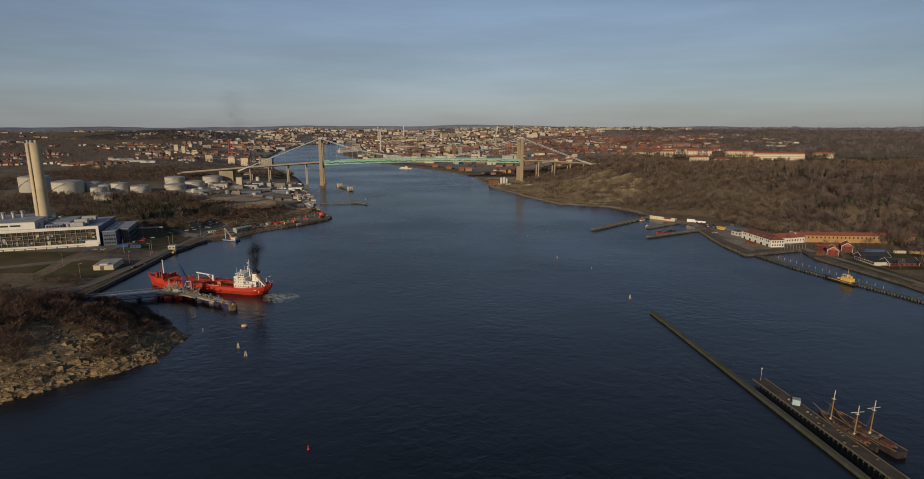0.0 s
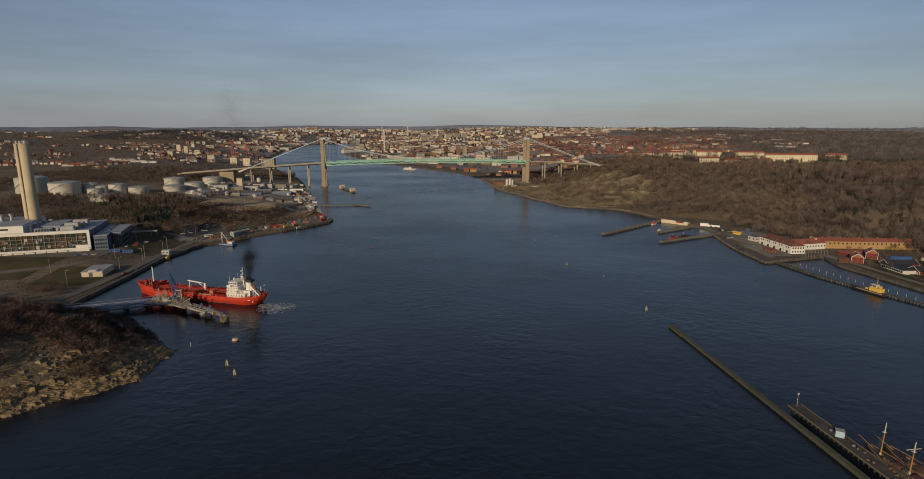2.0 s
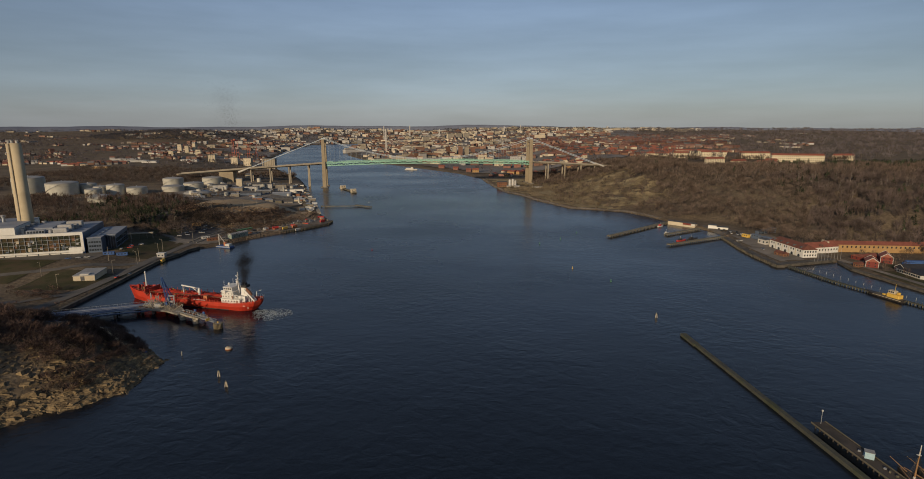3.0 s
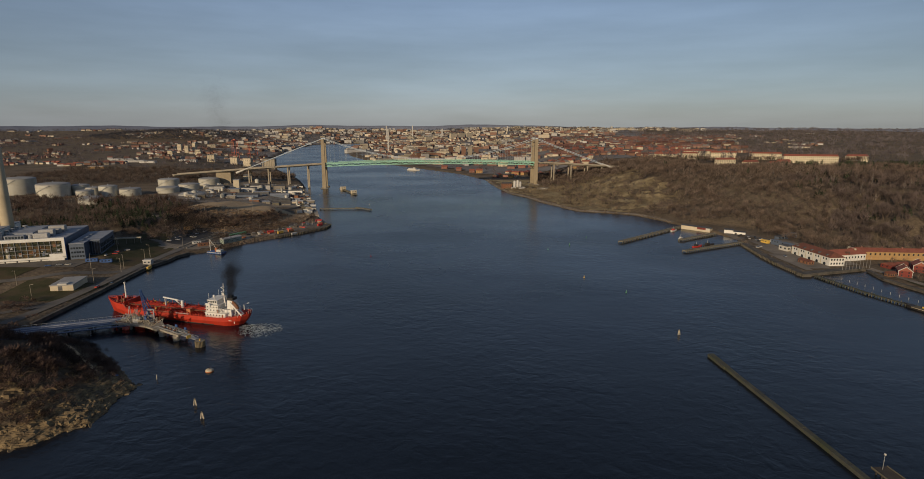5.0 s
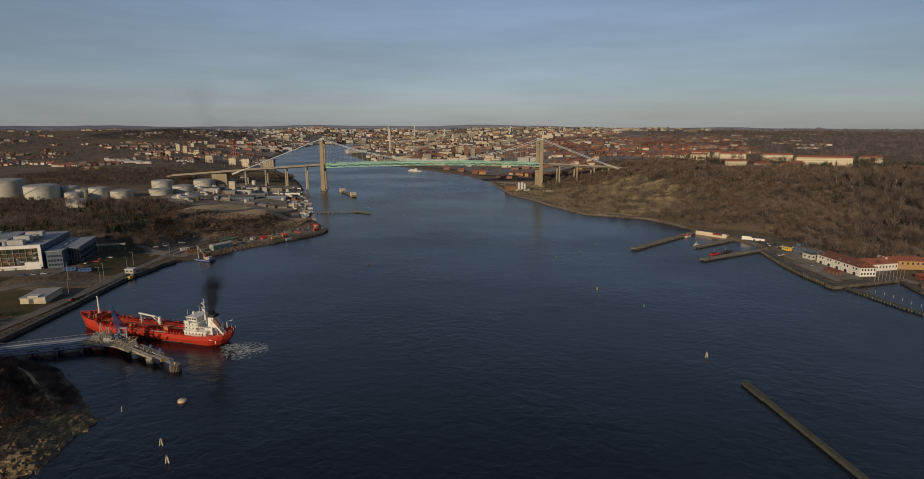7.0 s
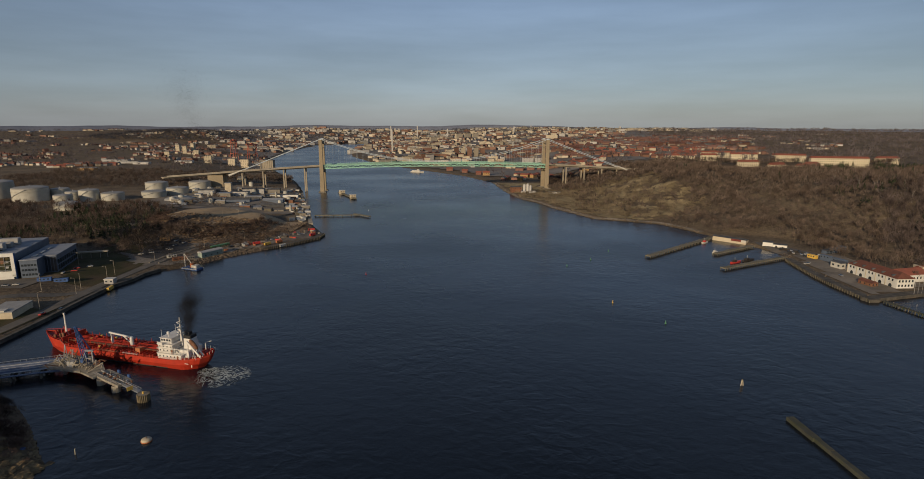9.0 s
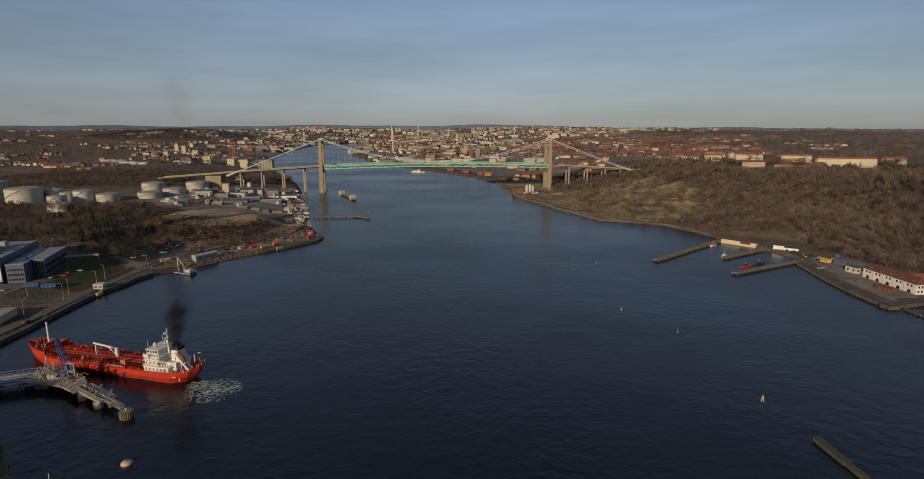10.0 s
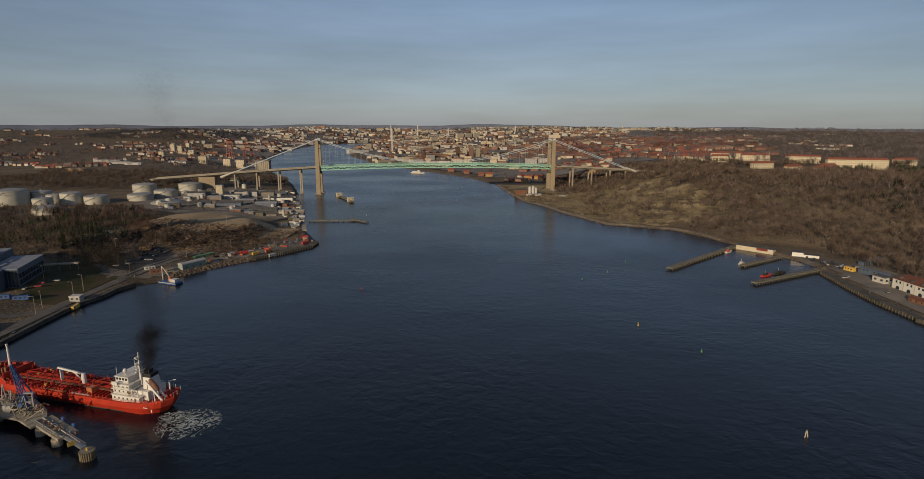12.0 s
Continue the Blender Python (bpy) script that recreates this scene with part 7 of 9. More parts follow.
M["deckhouse_brown"] = material("dark_brown_paint", (0.07, 0.03, 0.02), (0.11, 0.05, 0.033), 0.6, 0.7)


def build_sailing_ship(ax, ay, bx, by, L, B, masts, label):
    sp = thing("sailing_ship", label, "ship", between(ax, ay, bx, by), "old sailing ships at the jetty")
    part("hull", hull_mesh(L, B, 2, 1.9, 0.45, 22, 0.75), M["hull_black"], sp, "dark tarred wooden hull")
    part("deck", boxes((1.2, L * 0.76, -B * 0.38, B * 0.38, 1.95, 2.12)), M["timber"], sp, "worn planked deck")
    for sg in (1, -1):
        bm = bmesh.new()
        hf = lambda t: B / 2 * min(1, 0.75 + 0.25 * t / 0.35) * (1 - max(0, (t - 0.55) / 0.45) ** 2.2)
        zf = lambda t: 1.9 * (1 + 0.45 * (2 * t - 0.8) ** 2) + 0.5
        sweep(bm, [(L * t, sg * hf(t), zf(t)) for t in (i / 16 + 0.01 for i in range(16))], 0.16, 0.22)
        part("bulwark_rail", bm, M["varnish"], sp, "pale varnished rail")
    part("deckhouse", boxes((L * 0.12, L * 0.27, -1.3, 1.3, 2.1, 3.2, None, 0.1)), M["deckhouse_brown"], sp, "brown deckhouse")
    part("deckhouse", boxes((L * 0.46, L * 0.56, -1.1, 1.1, 2.1, 3.0, None, 0.1)), M["deckhouse_brown"], sp)
    part("hatch", boxes((L * 0.33, L * 0.41, -1.1, 1.1, 2.1, 2.7, None, 0.1)), M["timber"], sp)
    for t, h, yard in masts:
        s = t * L
        mast = part("mast", rod(bmesh.new(), (s, 0, 1.9), (s - 0.3, 0, h * 0.86), 0.28, 0.17, n=8), M["varnish"], sp, "varnished wooden mast")
        part("doubling", rod(bmesh.new(), (s - 0.25, 0, h * 0.74), (s - 0.35, 0, h), 0.22, 0.12, n=6), M["white"], mast, "white upper mast")
        if yard:
            part("yard", rod(bmesh.new(), (s, -2.9, h * 0.8), (s, 2.9, h * 0.8), 0.13, n=6), M["white"], mast, "white yard")
        part("top", boxes((s - 0.6, s + 0.4, -0.6, 0.6, h * 0.74, h * 0.74 + 0.12)), M["white"], mast)
        part("boom", rod(bmesh.new(), (s - 0.3, 0, 4.0), (s - 5.2, 0, 4.5), 0.14, n=6), M["varnish"], mast)
        part("mast_foot", boxes((s - 0.35, s + 0.35, -0.35, 0.35, 2.0, 3.0, None, 0.1)), M["white"], mast)
        for sg in (1, -1):
            for k in range(4):
                part("shroud", rod(bmesh.new(), (s - 1.3 + k * 0.65, sg * B * 0.46, 2.4), (s - 0.3, sg * 0.15, h * 0.74), 0.04, n=3), M["hull_black"], mast)
    part("bowsprit", rod(bmesh.new(), (L * 0.88, 0, 3.0), (L * 1.14, 0, 4.6), 0.2, 0.1, n=8), M["varnish"], sp)
    t, h, _ = masts[-1]
    for z, e in ((0.95, 1.13), (0.75, 1.02)):
        part("stay", rod(bmesh.new(), (t * L, 0, h * z), (e * L, 0, 4.0), 0.04, n=3), M["hull_black"], sp)
    for k in range(16):
        s, y = rng.uniform(2, L * 0.74), rng.uniform(-B * 0.36, B * 0.3)
        part("deck_gear", boxes((s, s + rng.uniform(0.4, 1.3), y, y + rng.uniform(0.3, 0.8), 2.1, 2.2 + rng.uniform(0.3, 0.9), None, 0.05)), M[("rust", "timber", "varnish", "red_wood")[k % 4]], sp)
    part("rudder", boxes((-0.5, 0.1, -0.1, 0.1, -1.5, 2.0)), M["hull_black"], sp)


build_sailing_ship(158.9, 184, 155.4, 211, 27, 5.6, ((0.34, 14.8, True), (0.77, 15.4, False)), "two-masted old wooden sailing ship without sails, moored at the jetty")
build_sailing_ship(166.8, 180.5, 161.6, 211, 30, 6.2, ((0.45, 16.6, True),), "single-masted old wooden sailing ship rafted outside another")
for k in range(14):
    s = rng.uniform(20, 68)
    p = m @ Vector((s, rng.uniform(-2.2, 2.4), 2.7))
    tagged(part("crate", boxes((-0.45, 0.45, -0.3, 0.3, 0, rng.uniform(0.3, 0.8), None, 0.04)), M[("timber", "rust", "steel", "timber")[k % 4]]), "small crate or gear lying on the jetty", "crate", "gear on the jetty").matrix_basis = pose(*p, 0, 0, rng.uniform(0, 180))


# ---- marks in the water ----
def stake_mark(x, y):
    t = thing("channel_mark", "pale wooden tripod channel mark standing in the water", "sea mark", pose(x, y, 0, 0, 0, rng.uniform(-20, 20)) @ Matrix.Scale(0.72, 4), "channel marks")
    for sx, sy in ((-1.3, -0.3), (1.3, -0.3), (0, 1.0)):
        part("leg", rod(bmesh.new(), (sx, sy, -3), (sx * 0.15, sy * 0.15, 4.3), 0.32, 0.26, n=6), M["cream"], t)
    part("collar", lathe(bmesh.new(), [(0.5, 3.8), (0.55, 4.2), (0.3, 4.6), (0, 4.6)], 8), M["timber"], t)


def buoy(x, y, paint, label):
    t = thing("buoy", label, "buoy", Matrix.Translation((x, y, 0)) @ Matrix.Scale(0.5, 4), "river buoys")
    part("float", lathe(bmesh.new(), [(0, -0.6), (1.1, -0.4), (1.1, 0.5), (0.7, 0.8), (0, 0.8)], 14), M[paint], t)
    part("tower", lathe(bmesh.new(), [(0.6, 0.8), (0.35, 2.8), (0, 2.8)], 10), M[paint], t)
    part("top_mark", lathe(bmesh.new(), [(0, 2.8), (0.45, 3.0), (0.45, 3.7), (0, 3.9)], 10), M[paint], t)


for x, y in ((-119.9, 288.6), (-111.6, 277.4), (126.3, 373)):
    stake_mark(x, y)
for x, y, p, l in ((-55.7, 190, "red_paint", "red lateral buoy on the river"), (-87.4, 566, "red_paint", "red lateral buoy on the river"), (119.5, 456, "green_paint", "green lateral buoy on the river"),
                   (97, 496, "yellow", "small yellow buoy on the river"), (83.2, 597, "green_paint", "green lateral buoy on the river"), (134, 655, "green_paint", "green lateral buoy on the river"),
                   (109, 620, "green_paint", "green lateral buoy on the river"), (-250, 1020, "white", "white mooring float on the river"), (-145, 905, "white", "white mooring float on the river")):
    buoy(x, y, p, l)
wb2 = thing("mooring_buoy", "white and orange drum mooring buoy near the jetty", "buoy", Matrix.Translation((-129, 322.7, 0)) @ Matrix.Scale(0.84, 4))
part("drum", lathe(bmesh.new(), [(0, -0.8), (2.1, -0.6), (2.3, 0.3), (2.2, 1.0), (1.9, 1.3), (0, 1.4)], 24), M["cream"], wb2, "off-white steel drum", True)
part("band", lathe(bmesh.new(), [(2.3, -0.1), (2.42, 0.0), (2.42, 0.35), (2.3, 0.45)], 24), M["orange"], wb2, "orange band")
part("ring_post", rod(bmesh.new(), (0, 0, 1.3), (0, 0, 2.1), 0.2, n=8), M["rust"], wb2)
for x, y in ((-150.6, 313.5),):
    tagged(part("mooring_stake", rod(bmesh.new(), (x, y, -3), (x + 0.3, y, 2.4), 0.2, n=6), M["cream"]), "single pale mooring stake in the water", "stake")


# ---- rocks of the headland ----
def boulder_mesh(seed):
    """A fractured granite block: the hull of a few scattered corners."""
    r = random.Random(seed)
    bm = bmesh.new()
    for k in range(17):
        v = Vector((r.gauss(0, 1), r.gauss(0, 1), r.gauss(0, 1))).normalized() * r.uniform(0.8, 1.15)
        bm.verts.new((v.x * 1.4, v.y, max(-0.5, v.z * 0.6)))
    bmesh.ops.convex_hull(bm, input=bm.verts)
    loose = [v for v in bm.verts if not v.link_faces]
    bmesh.ops.delete(bm, geom=loose, context="VERTS")
    bmesh.ops.bevel(bm, geom=list(bm.edges), offset=0.06, segments=1, affect="EDGES")
    me = bpy.data.meshes.new("boulder")
    bm.to_mesh(me)
    bm.free()
    me.materials.append(M["rock"])
    return me


M["dark_asphalt"] = material("dark_asphalt", (0.035, 0.034, 0.033), (0.06, 0.058, 0.055), 0.15, 0.9)
lv, lf = [], []
lr_ = random.Random(8)
ledge = [Vector(p) for p in ((-262, 192), (-226, 214), (-204, 229), (-186, 247), (-169, 257), (-156, 272), (-159, 294), (-156, 306))]
for i in range(4200):
    k = lr_.randrange(len(ledge) - 1)
    d = (ledge[k + 1] - ledge[k]).normalized()
    q = ledge[k].lerp(ledge[k + 1], lr_.random()) + Vector((-d.y, d.x)) * (lr_.random() ** 1.5 * (14 if i % 5 < 3 else 60) - 1)
    s = lr_.uniform(0.2, 0.62) + (0.55 if i % 11 == 0 else 0)
    chunk(lv, lf, -s * lr_.uniform(1.2, 4.0), s * lr_.uniform(1.2, 4.0), -s * 1.1, s * 1.1, -s * 1.6, s * 0.45, pose(q.x, q.y, z_at(q.x, q.y), lr_.uniform(-22, 22), lr_.uniform(-14, 14), math.degrees(math.atan2(d.y, d.x)) + lr_.gauss(0, 14)))
tagged(new("rock_ledges", mesh_of("rock_ledges", lv, lf, M["rock"])), "broken granite ledges along the headland's shore", "rocks", kind="stuff")
BOULDERS = [boulder_mesh(k) for k in range(12)]
shore = [Vector(p) for p in ((-245, 204), (-226, 214), (-204, 229), (-185, 246), (-168, 256), (-161, 273), (-160, 294), (-157, 306), (-168, 318), (-186, 336))]
rr = random.Random(4)
n_b = 0
for i in range(1200):
    k = rr.randrange(len(shore) - 1)
    p = shore[k].lerp(shore[k + 1], rr.random())
    d = (shore[k + 1] - shore[k]).normalized()
    inward = Vector((-d.y, d.x))
    q = p + inward * (rr.random() ** 1.5 * (8 if k < 5 else 4))
    if k > 6 and rr.random() < 0.5:
        continue
    s = (0.4 + 0.9 * rr.random() ** 2) * (1.1 if k < 4 else 0.8)
    if n_b >= 290:
        break
    z = z_at(q.x, q.y)
    if z < -0.9:
        continue
    o = tagged(new("boulder", BOULDERS[rr.randrange(12)]), "weathered tan granite boulder on the headland's shore", "rock", "headland boulders")
    o.matrix_basis = Matrix.Translation((q.x, q.y, z + 0.1)) @ Matrix.Rotation(math.atan2(d.y, d.x) + rr.gauss(0, 0.35), 4, "Z") @ Matrix.Rotation(rr.uniform(-0.25, 0.25), 4, "X") @ Matrix.Diagonal((s * rr.uniform(1.0, 2.2), s, s * rr.uniform(0.7, 1.1), 1))
    n_b += 1
strip("footpath", [(-176, 309), (-188, 318), (-202, 330), (-214, 338)], 1.8, M["sand"], "pale narrow trodden path over the headland", "path", lift=0.5)
tagged(part("tarpaulin", boxes((-172.5, -169, 312, 314.5, 0.2, 2.6, None, 0.5)), M["blue"]), "blue tarpaulin-covered gear on the shore", "tarpaulin")


# ---- smaller things on the left bank ----
h = house("quay_shed", "low pale shed with a flat roof by the harbour road", -295, 460, 12, 15, 23, 3.9, "cream", "light_roof", flat=True, z=z_at(-294, 450) + 0.2, cols=0)
part("dark_gate", boxes((-2.4, 0.4, -11.6, -11.48, 0.2, 3.6)), M["dark_roof"], h, "dark gateway")
part("raised_roof", boxes((-2.6, 3.5, -11.7, -7, 4.4, 5.4)), M["white"], h)
house("quay_cabin", "small white-roofed cabin at the quay's corner", -275.5, 530, 6, 6.5, 5, 2.8, "grey_render", "white", flat=True, z=2.6, cols=2, rows=1, win=(1.4, 1.1))


def build_car(x, y, a, paint, label, big=False):
    c = thing("truck" if big else "car", label, "truck" if big else "car", pose(x, y, z_at(x, y) + 0.4, 0, 0, a), "parked vehicles")
    L, H = (7.5, 2.8) if big else (4.4, 1.0)
    part("body", boxes((-L / 2, L / 2, -0.95, 0.95, 0.35, H, None, 0.15)), M[paint], c)
    part("cab", boxes((-L / 2 + 0.2, -L / 2 + 2, -0.95, 0.95, 0.5, 2.6, None, 0.2)) if big else boxes((-1.1, 1.3, -0.8, 0.8, 1.0, 1.5, None, 0.2)), M["glass"], c)
    for sx in (-L * 0.3, L * 0.3):
        for sy in (-0.9, 0.9):
            part("wheel", rod(bmesh.new(), (sx, sy - 0.12, 0.35), (sx, sy + 0.12, 0.35), 0.36, n=10), M["black"], c)
    return c


for x, y, a, p in ((-313, 545, 20, "red_paint"), (-316, 552, 20, "red_paint"), (-317, 538, 110, "white"), (-311, 560, 20, "white"), (-327, 505, 20, "white"), (-333, 503, 20, "steel"), (-340, 500, 20, "blue"),
                   (-300, 612, 20, "white"), (-296, 622, 10, "steel"), (-270, 470, 90, "black"), (-262, 655, 50, "white"), (-288, 640, 30, "white"), (-208, 690, 60, "white"), (-205, 700, 60, "steel"),
                   (305, 640, 70, "white"), (309, 634, 70, "steel"), (301, 655, 70, "black"), (304, 646, 70, "black"), (318, 628, 60, "black"), (314, 636, 60, "white"), (312, 642, 60, "black"), (309, 650, 60, "steel"), (306, 660, 60, "black"), (303, 666, 60, "black"), (322, 632, 60, "black"), (318, 640, 60, "steel"), (315, 648, 60, "black"), (308, 628, 70, "black"), (295, 600, 20, "white"), (297, 560, 80, "steel"), (292, 598, 20, "white"),
                   (-273, 458, 90, "red_paint"), (-241, 640, 60, "white"), (-236, 655, 60, "black"), (-226, 668, 50, "white"), (-300, 648, 50, "black"), (-306, 655, 40, "black")):
    build_car(x, y, a, p, "parked %s car" % {"red_paint": "red", "white": "white", "steel": "silver-grey", "blue": "blue", "black": "black"}[p] + " standing by the road")
for x, y, a, p, l in ((-269, 519, 100, "yellow", "yellow works truck on the quay"), (-216, 668, 45, "red_paint", "red building machine on the yard"), (-181, 741, 20, "red_paint", "red works lorry on the quay"),
                      (-196, 676, 60, "orange", "orange works lorry on the quay"), (-190, 668, 60, "white", "white works lorry on the quay"), (-172, 712, 60, "red_paint", "red works lorry on the quay"), (-204, 665, 60, "yellow", "yellow works lorry on the quay")):
    build_car(x, y, a, p, l, True)
for x, y, a, l, w, h_, p, lab in ((-241, 621, 62, 22, 6, 4.5, "pale_green", "pale green site hall with a curved roof"), (-247, 655, 60, 20, 3, 3, "green_paint", "bright green steel container"), (-260, 603, 40, 12, 4, 3.2, "rust", "rust-brown site cabin on the yard"),
                                  (-316, 518, 20, 9, 2.6, 2.8, "blue", "blue skip container by the plant"), (-306, 521, 20, 9, 2.6, 2.8, "blue", "blue skip container by the plant"), (-252, 606, 40, 6, 3, 2.6, "concrete_dark", "grey site cabin on the yard"),
                                  (-306, 664, 30, 9, 4, 3.4, "yellow_render", "ochre site hut by the wood"), (-272, 612, 40, 8, 3, 2.6, "white", "small white site cabin on the yard")):
    c = thing("site_cabin", lab, "cabin", pose(x, y, z_at(x, y), 0, 0, a), "site cabins")
    part("body", boxes((-l / 2, l / 2, -w / 2, w / 2, 0, h_, None, 0.12)), M[p], c)
    if h_ > 4:
        rf = bmesh.new()
        arc = [(-w / 2 * 1.02 * math.cos(math.pi * k / 10), h_ + 1.4 * math.sin(math.pi * k / 10)) for k in range(11)]
        ends = [[rf.verts.new((sx * (l / 2 + 0.2), y_, z_)) for y_, z_ in arc] for sx in (-1, 1)]
        for k in range(10):
            rf.faces.new((ends[0][k], ends[1][k], ends[1][k + 1], ends[0][k + 1]))
        for e in ends:
            rf.faces.new(e)
        bmesh.ops.recalc_face_normals(rf, faces=rf.faces)
        part("roof", rf, M["light_roof"], c)
    for k in range(3):
        part("window", boxes((-l * 0.35 + k * l * 0.28, -l * 0.35 + k * l * 0.28 + 1.2, -w / 2 - 0.05, -w / 2 + 0.02, 1.2, 2.2)), M["glass"], c)
# lamp posts and bare masts
lamp = None
for x, y in ((-296, 425), (-282, 468), (-282, 502), (-287, 514), (-281, 535), (-286, 552), (-330, 455), (-275, 590), (-255, 640), (-232, 678), (-305, 705), (-276, 731), (-264, 745), (-322, 648), (-305, 500), (-320, 560)):
    if lamp is None:
        lamp = thing("lamp_post", "tall grey steel lamp post by the road", "lamp post", Matrix.Translation((x, y, z_at(x, y))), "road lamp posts")
        part("pole", rod(bmesh.new(), (0, 0, -0.5), (0, 0, 12), 0.16, 0.1, n=6), M["concrete"], lamp)
        part("arm", rod(bmesh.new(), (0, 0, 11.8), (1.8, 0, 12.2), 0.1, n=5), M["concrete"], lamp)
        part("head", boxes((1.4, 2.4, -0.2, 0.2, 12.1, 12.35)), M["concrete"], lamp)
    else:
        copy_thing(lamp, pose(x, y, z_at(x, y), 0, 0, rr.uniform(0, 360)))
M["rock_dark"] = material("dark_broken_rock", (0.07, 0.055, 0.04), (0.16, 0.12, 0.085), 0.4, 0.9)
M["felled"] = material("felled_timber", (0.10, 0.068, 0.042), (0.27, 0.18, 0.10), 0.3, 0.9)
# debris and spoil on the yard
lv, lf = [], []
for k in range(260):
    x, y = rr.uniform(-340, -215), rr.uniform(655, 760)
    if depth(x, y, LEFT) < 10:
        continue
    s = rr.uniform(0.4, 1.6)
    chunk(lv, lf, -s, s, -s * 0.7, s * 0.7, -0.4, s * rr.uniform(0.4, 1.0), pose(x, y, z_at(x, y) + 0.3, rr.uniform(-12, 12), rr.uniform(-12, 12), rr.uniform(0, 180)))
tagged(new("rubble", mesh_of("rubble", lv, lf, M["rock_dark"])), "scattered blasted rock and rubble on the building site", "rubble", kind="stuff")
# kerbs of the harbour road, site clutter and the piled edge of the yard quay
for off in (-4.4, 4.4):
    kp = []
    line_ = [Vector(p) for p in ((-276, 590), (-273, 625), (-258, 689), (-230, 738), (-204, 768))]
    for a, b in zip(line_, line_[1:]):
        d = (b - a).normalized()
        for i in range(8):
            q = a.lerp(b, i / 8) + Vector((-d.y, d.x)) * off
            kp.append((q.x, q.y, z_at(q.x, q.y) + 0.75))
    tagged(part("kerb", sweep(bmesh.new(), kp, 0.7, 0.8), M["concrete"]), "pale concrete kerb beside the harbour road", "kerb", kind="structure")
for k in range(46):
    t = rr.random()
    p = Vector((-236, 636)).lerp(Vector((-176, 735)), t) + Vector((rr.uniform(-14, 8), rr.uniform(-6, 6)))
    if depth(p.x, p.y, LEFT) < 4:
        continue
    l, w, h_ = rr.uniform(1.5, 6), rr.uniform(1.2, 2.4), rr.uniform(0.8, 2.6)
    tagged(part("site_crate", boxes((-l / 2, l / 2, -w / 2, w / 2, 0, h_, None, 0.06)), M[rr.choice(("rust", "steel", "white", "timber", "red_paint", "concrete", "concrete_dark", "orange"))]),
           "crate or machine part lying on the building yard", "crate", "site clutter").matrix_basis = pose(p.x, p.y, z_at(p.x, p.y) + 0.2, 0, 0, rr.uniform(0, 180))
for (ax, ay), (bx, by) in (((-205, 652), (-183, 675.4)), ((-183, 675.4), (-163.6, 705)), ((-163.4, 705), (-162.4, 728))):
    n = int(math.hypot(bx - ax, by - ay) / 1.9)
    for i in range(n):
        x, y = ax + (bx - ax) * i / n + 0.5, ay + (by - ay) * i / n - 0.4
        tagged(part("fender_post", rod(bmesh.new(), (x, y, -3), (x, y, 2.2 + 0.7 * rr.random()), 0.32, n=6), M["timber"]), "weathered timber fender pile at the yard quay", "pile", "yard quay piles")
# revetment along the yard's shore
lv, lf = [], []
for k in range(520):
    t = rr.random()
    a, b = (Vector((-242, 597)), Vector((-219, 635))) if k % 2 else (Vector((-219, 635)), Vector((-202, 655)))
    p = a.lerp(b, t) + Vector((rr.uniform(-5, 1.5), rr.uniform(-1, 3)))
    s = rr.uniform(0.4, 1.1)
    chunk(lv, lf, -s, s, -s, s * 0.7, -s, s, pose(p.x, p.y, z_at(p.x, p.y) + 0.2, rr.uniform(-30, 30), rr.uniform(-30, 30), rr.uniform(0, 180)))
tagged(new("revetment", mesh_of("revetment", lv, lf, M["rock_dark"])), "rough stone revetment along the yard's shore", "rocks", kind="stuff")

# felled trunks and brushwood on the cleared slope
lv, lf = [], []
for k in range(1500):
    x, y = rr.uniform(-350, -222), rr.uniform(672, 752)
    if depth(x, y, LEFT) < 12:
        continue
    s, w_ = rr.uniform(1.5, 5.0), rr.uniform(0.1, 0.28)
    chunk(lv, lf, -s, s, -w_, w_, -0.2, w_ * 1.6, pose(x, y, z_at(x, y) + 0.35, rr.uniform(-8, 8), rr.uniform(-10, 10), rr.gauss(60, 35)))
tagged(new("felled_wood", mesh_of("felled_wood", lv, lf, M["felled"])), "felled trunks and brushwood lying on the cleared slope", "logs", kind="stuff")

# quay and clutter along the dock shore
quay_wall("quay_5", [(-193, 790), (-214.5, 858), (-251.5, 968), (-301.5, 1112)], -4, 2.3, 5, M["concrete"], "worn concrete quay of the dock area")
for k in range(90):
    t = rr.random()
    a, b = ((-196, 800), (-214, 858)) if k % 4 == 0 else ((-214, 858), (-251, 968)) if k % 4 < 3 else ((-251, 968), (-301, 1112))
    x, y = a[0] + (b[0] - a[0]) * t - rr.uniform(3, 26), a[1] + (b[1] - a[1]) * t - rr.uniform(-2, 6)
    l, w, h_ = rr.uniform(2, 9), rr.uniform(1.5, 3.5), rr.uniform(0.8, 3.4)
    tagged(part("quay_crate", boxes((-l / 2, l / 2, -w / 2, w / 2, -0.5, h_, None, 0.08)), M[rr.choice(("rust", "steel", "timber", "concrete", "concrete_dark", "white", "cladding_blue"))]),
           "crate or boat gear stored on the dock quay", "crate", "dock quay clutter").matrix_basis = pose(x, y, max(2.2, z_at(x, y)), 0, 0, rr.uniform(-30, 30))

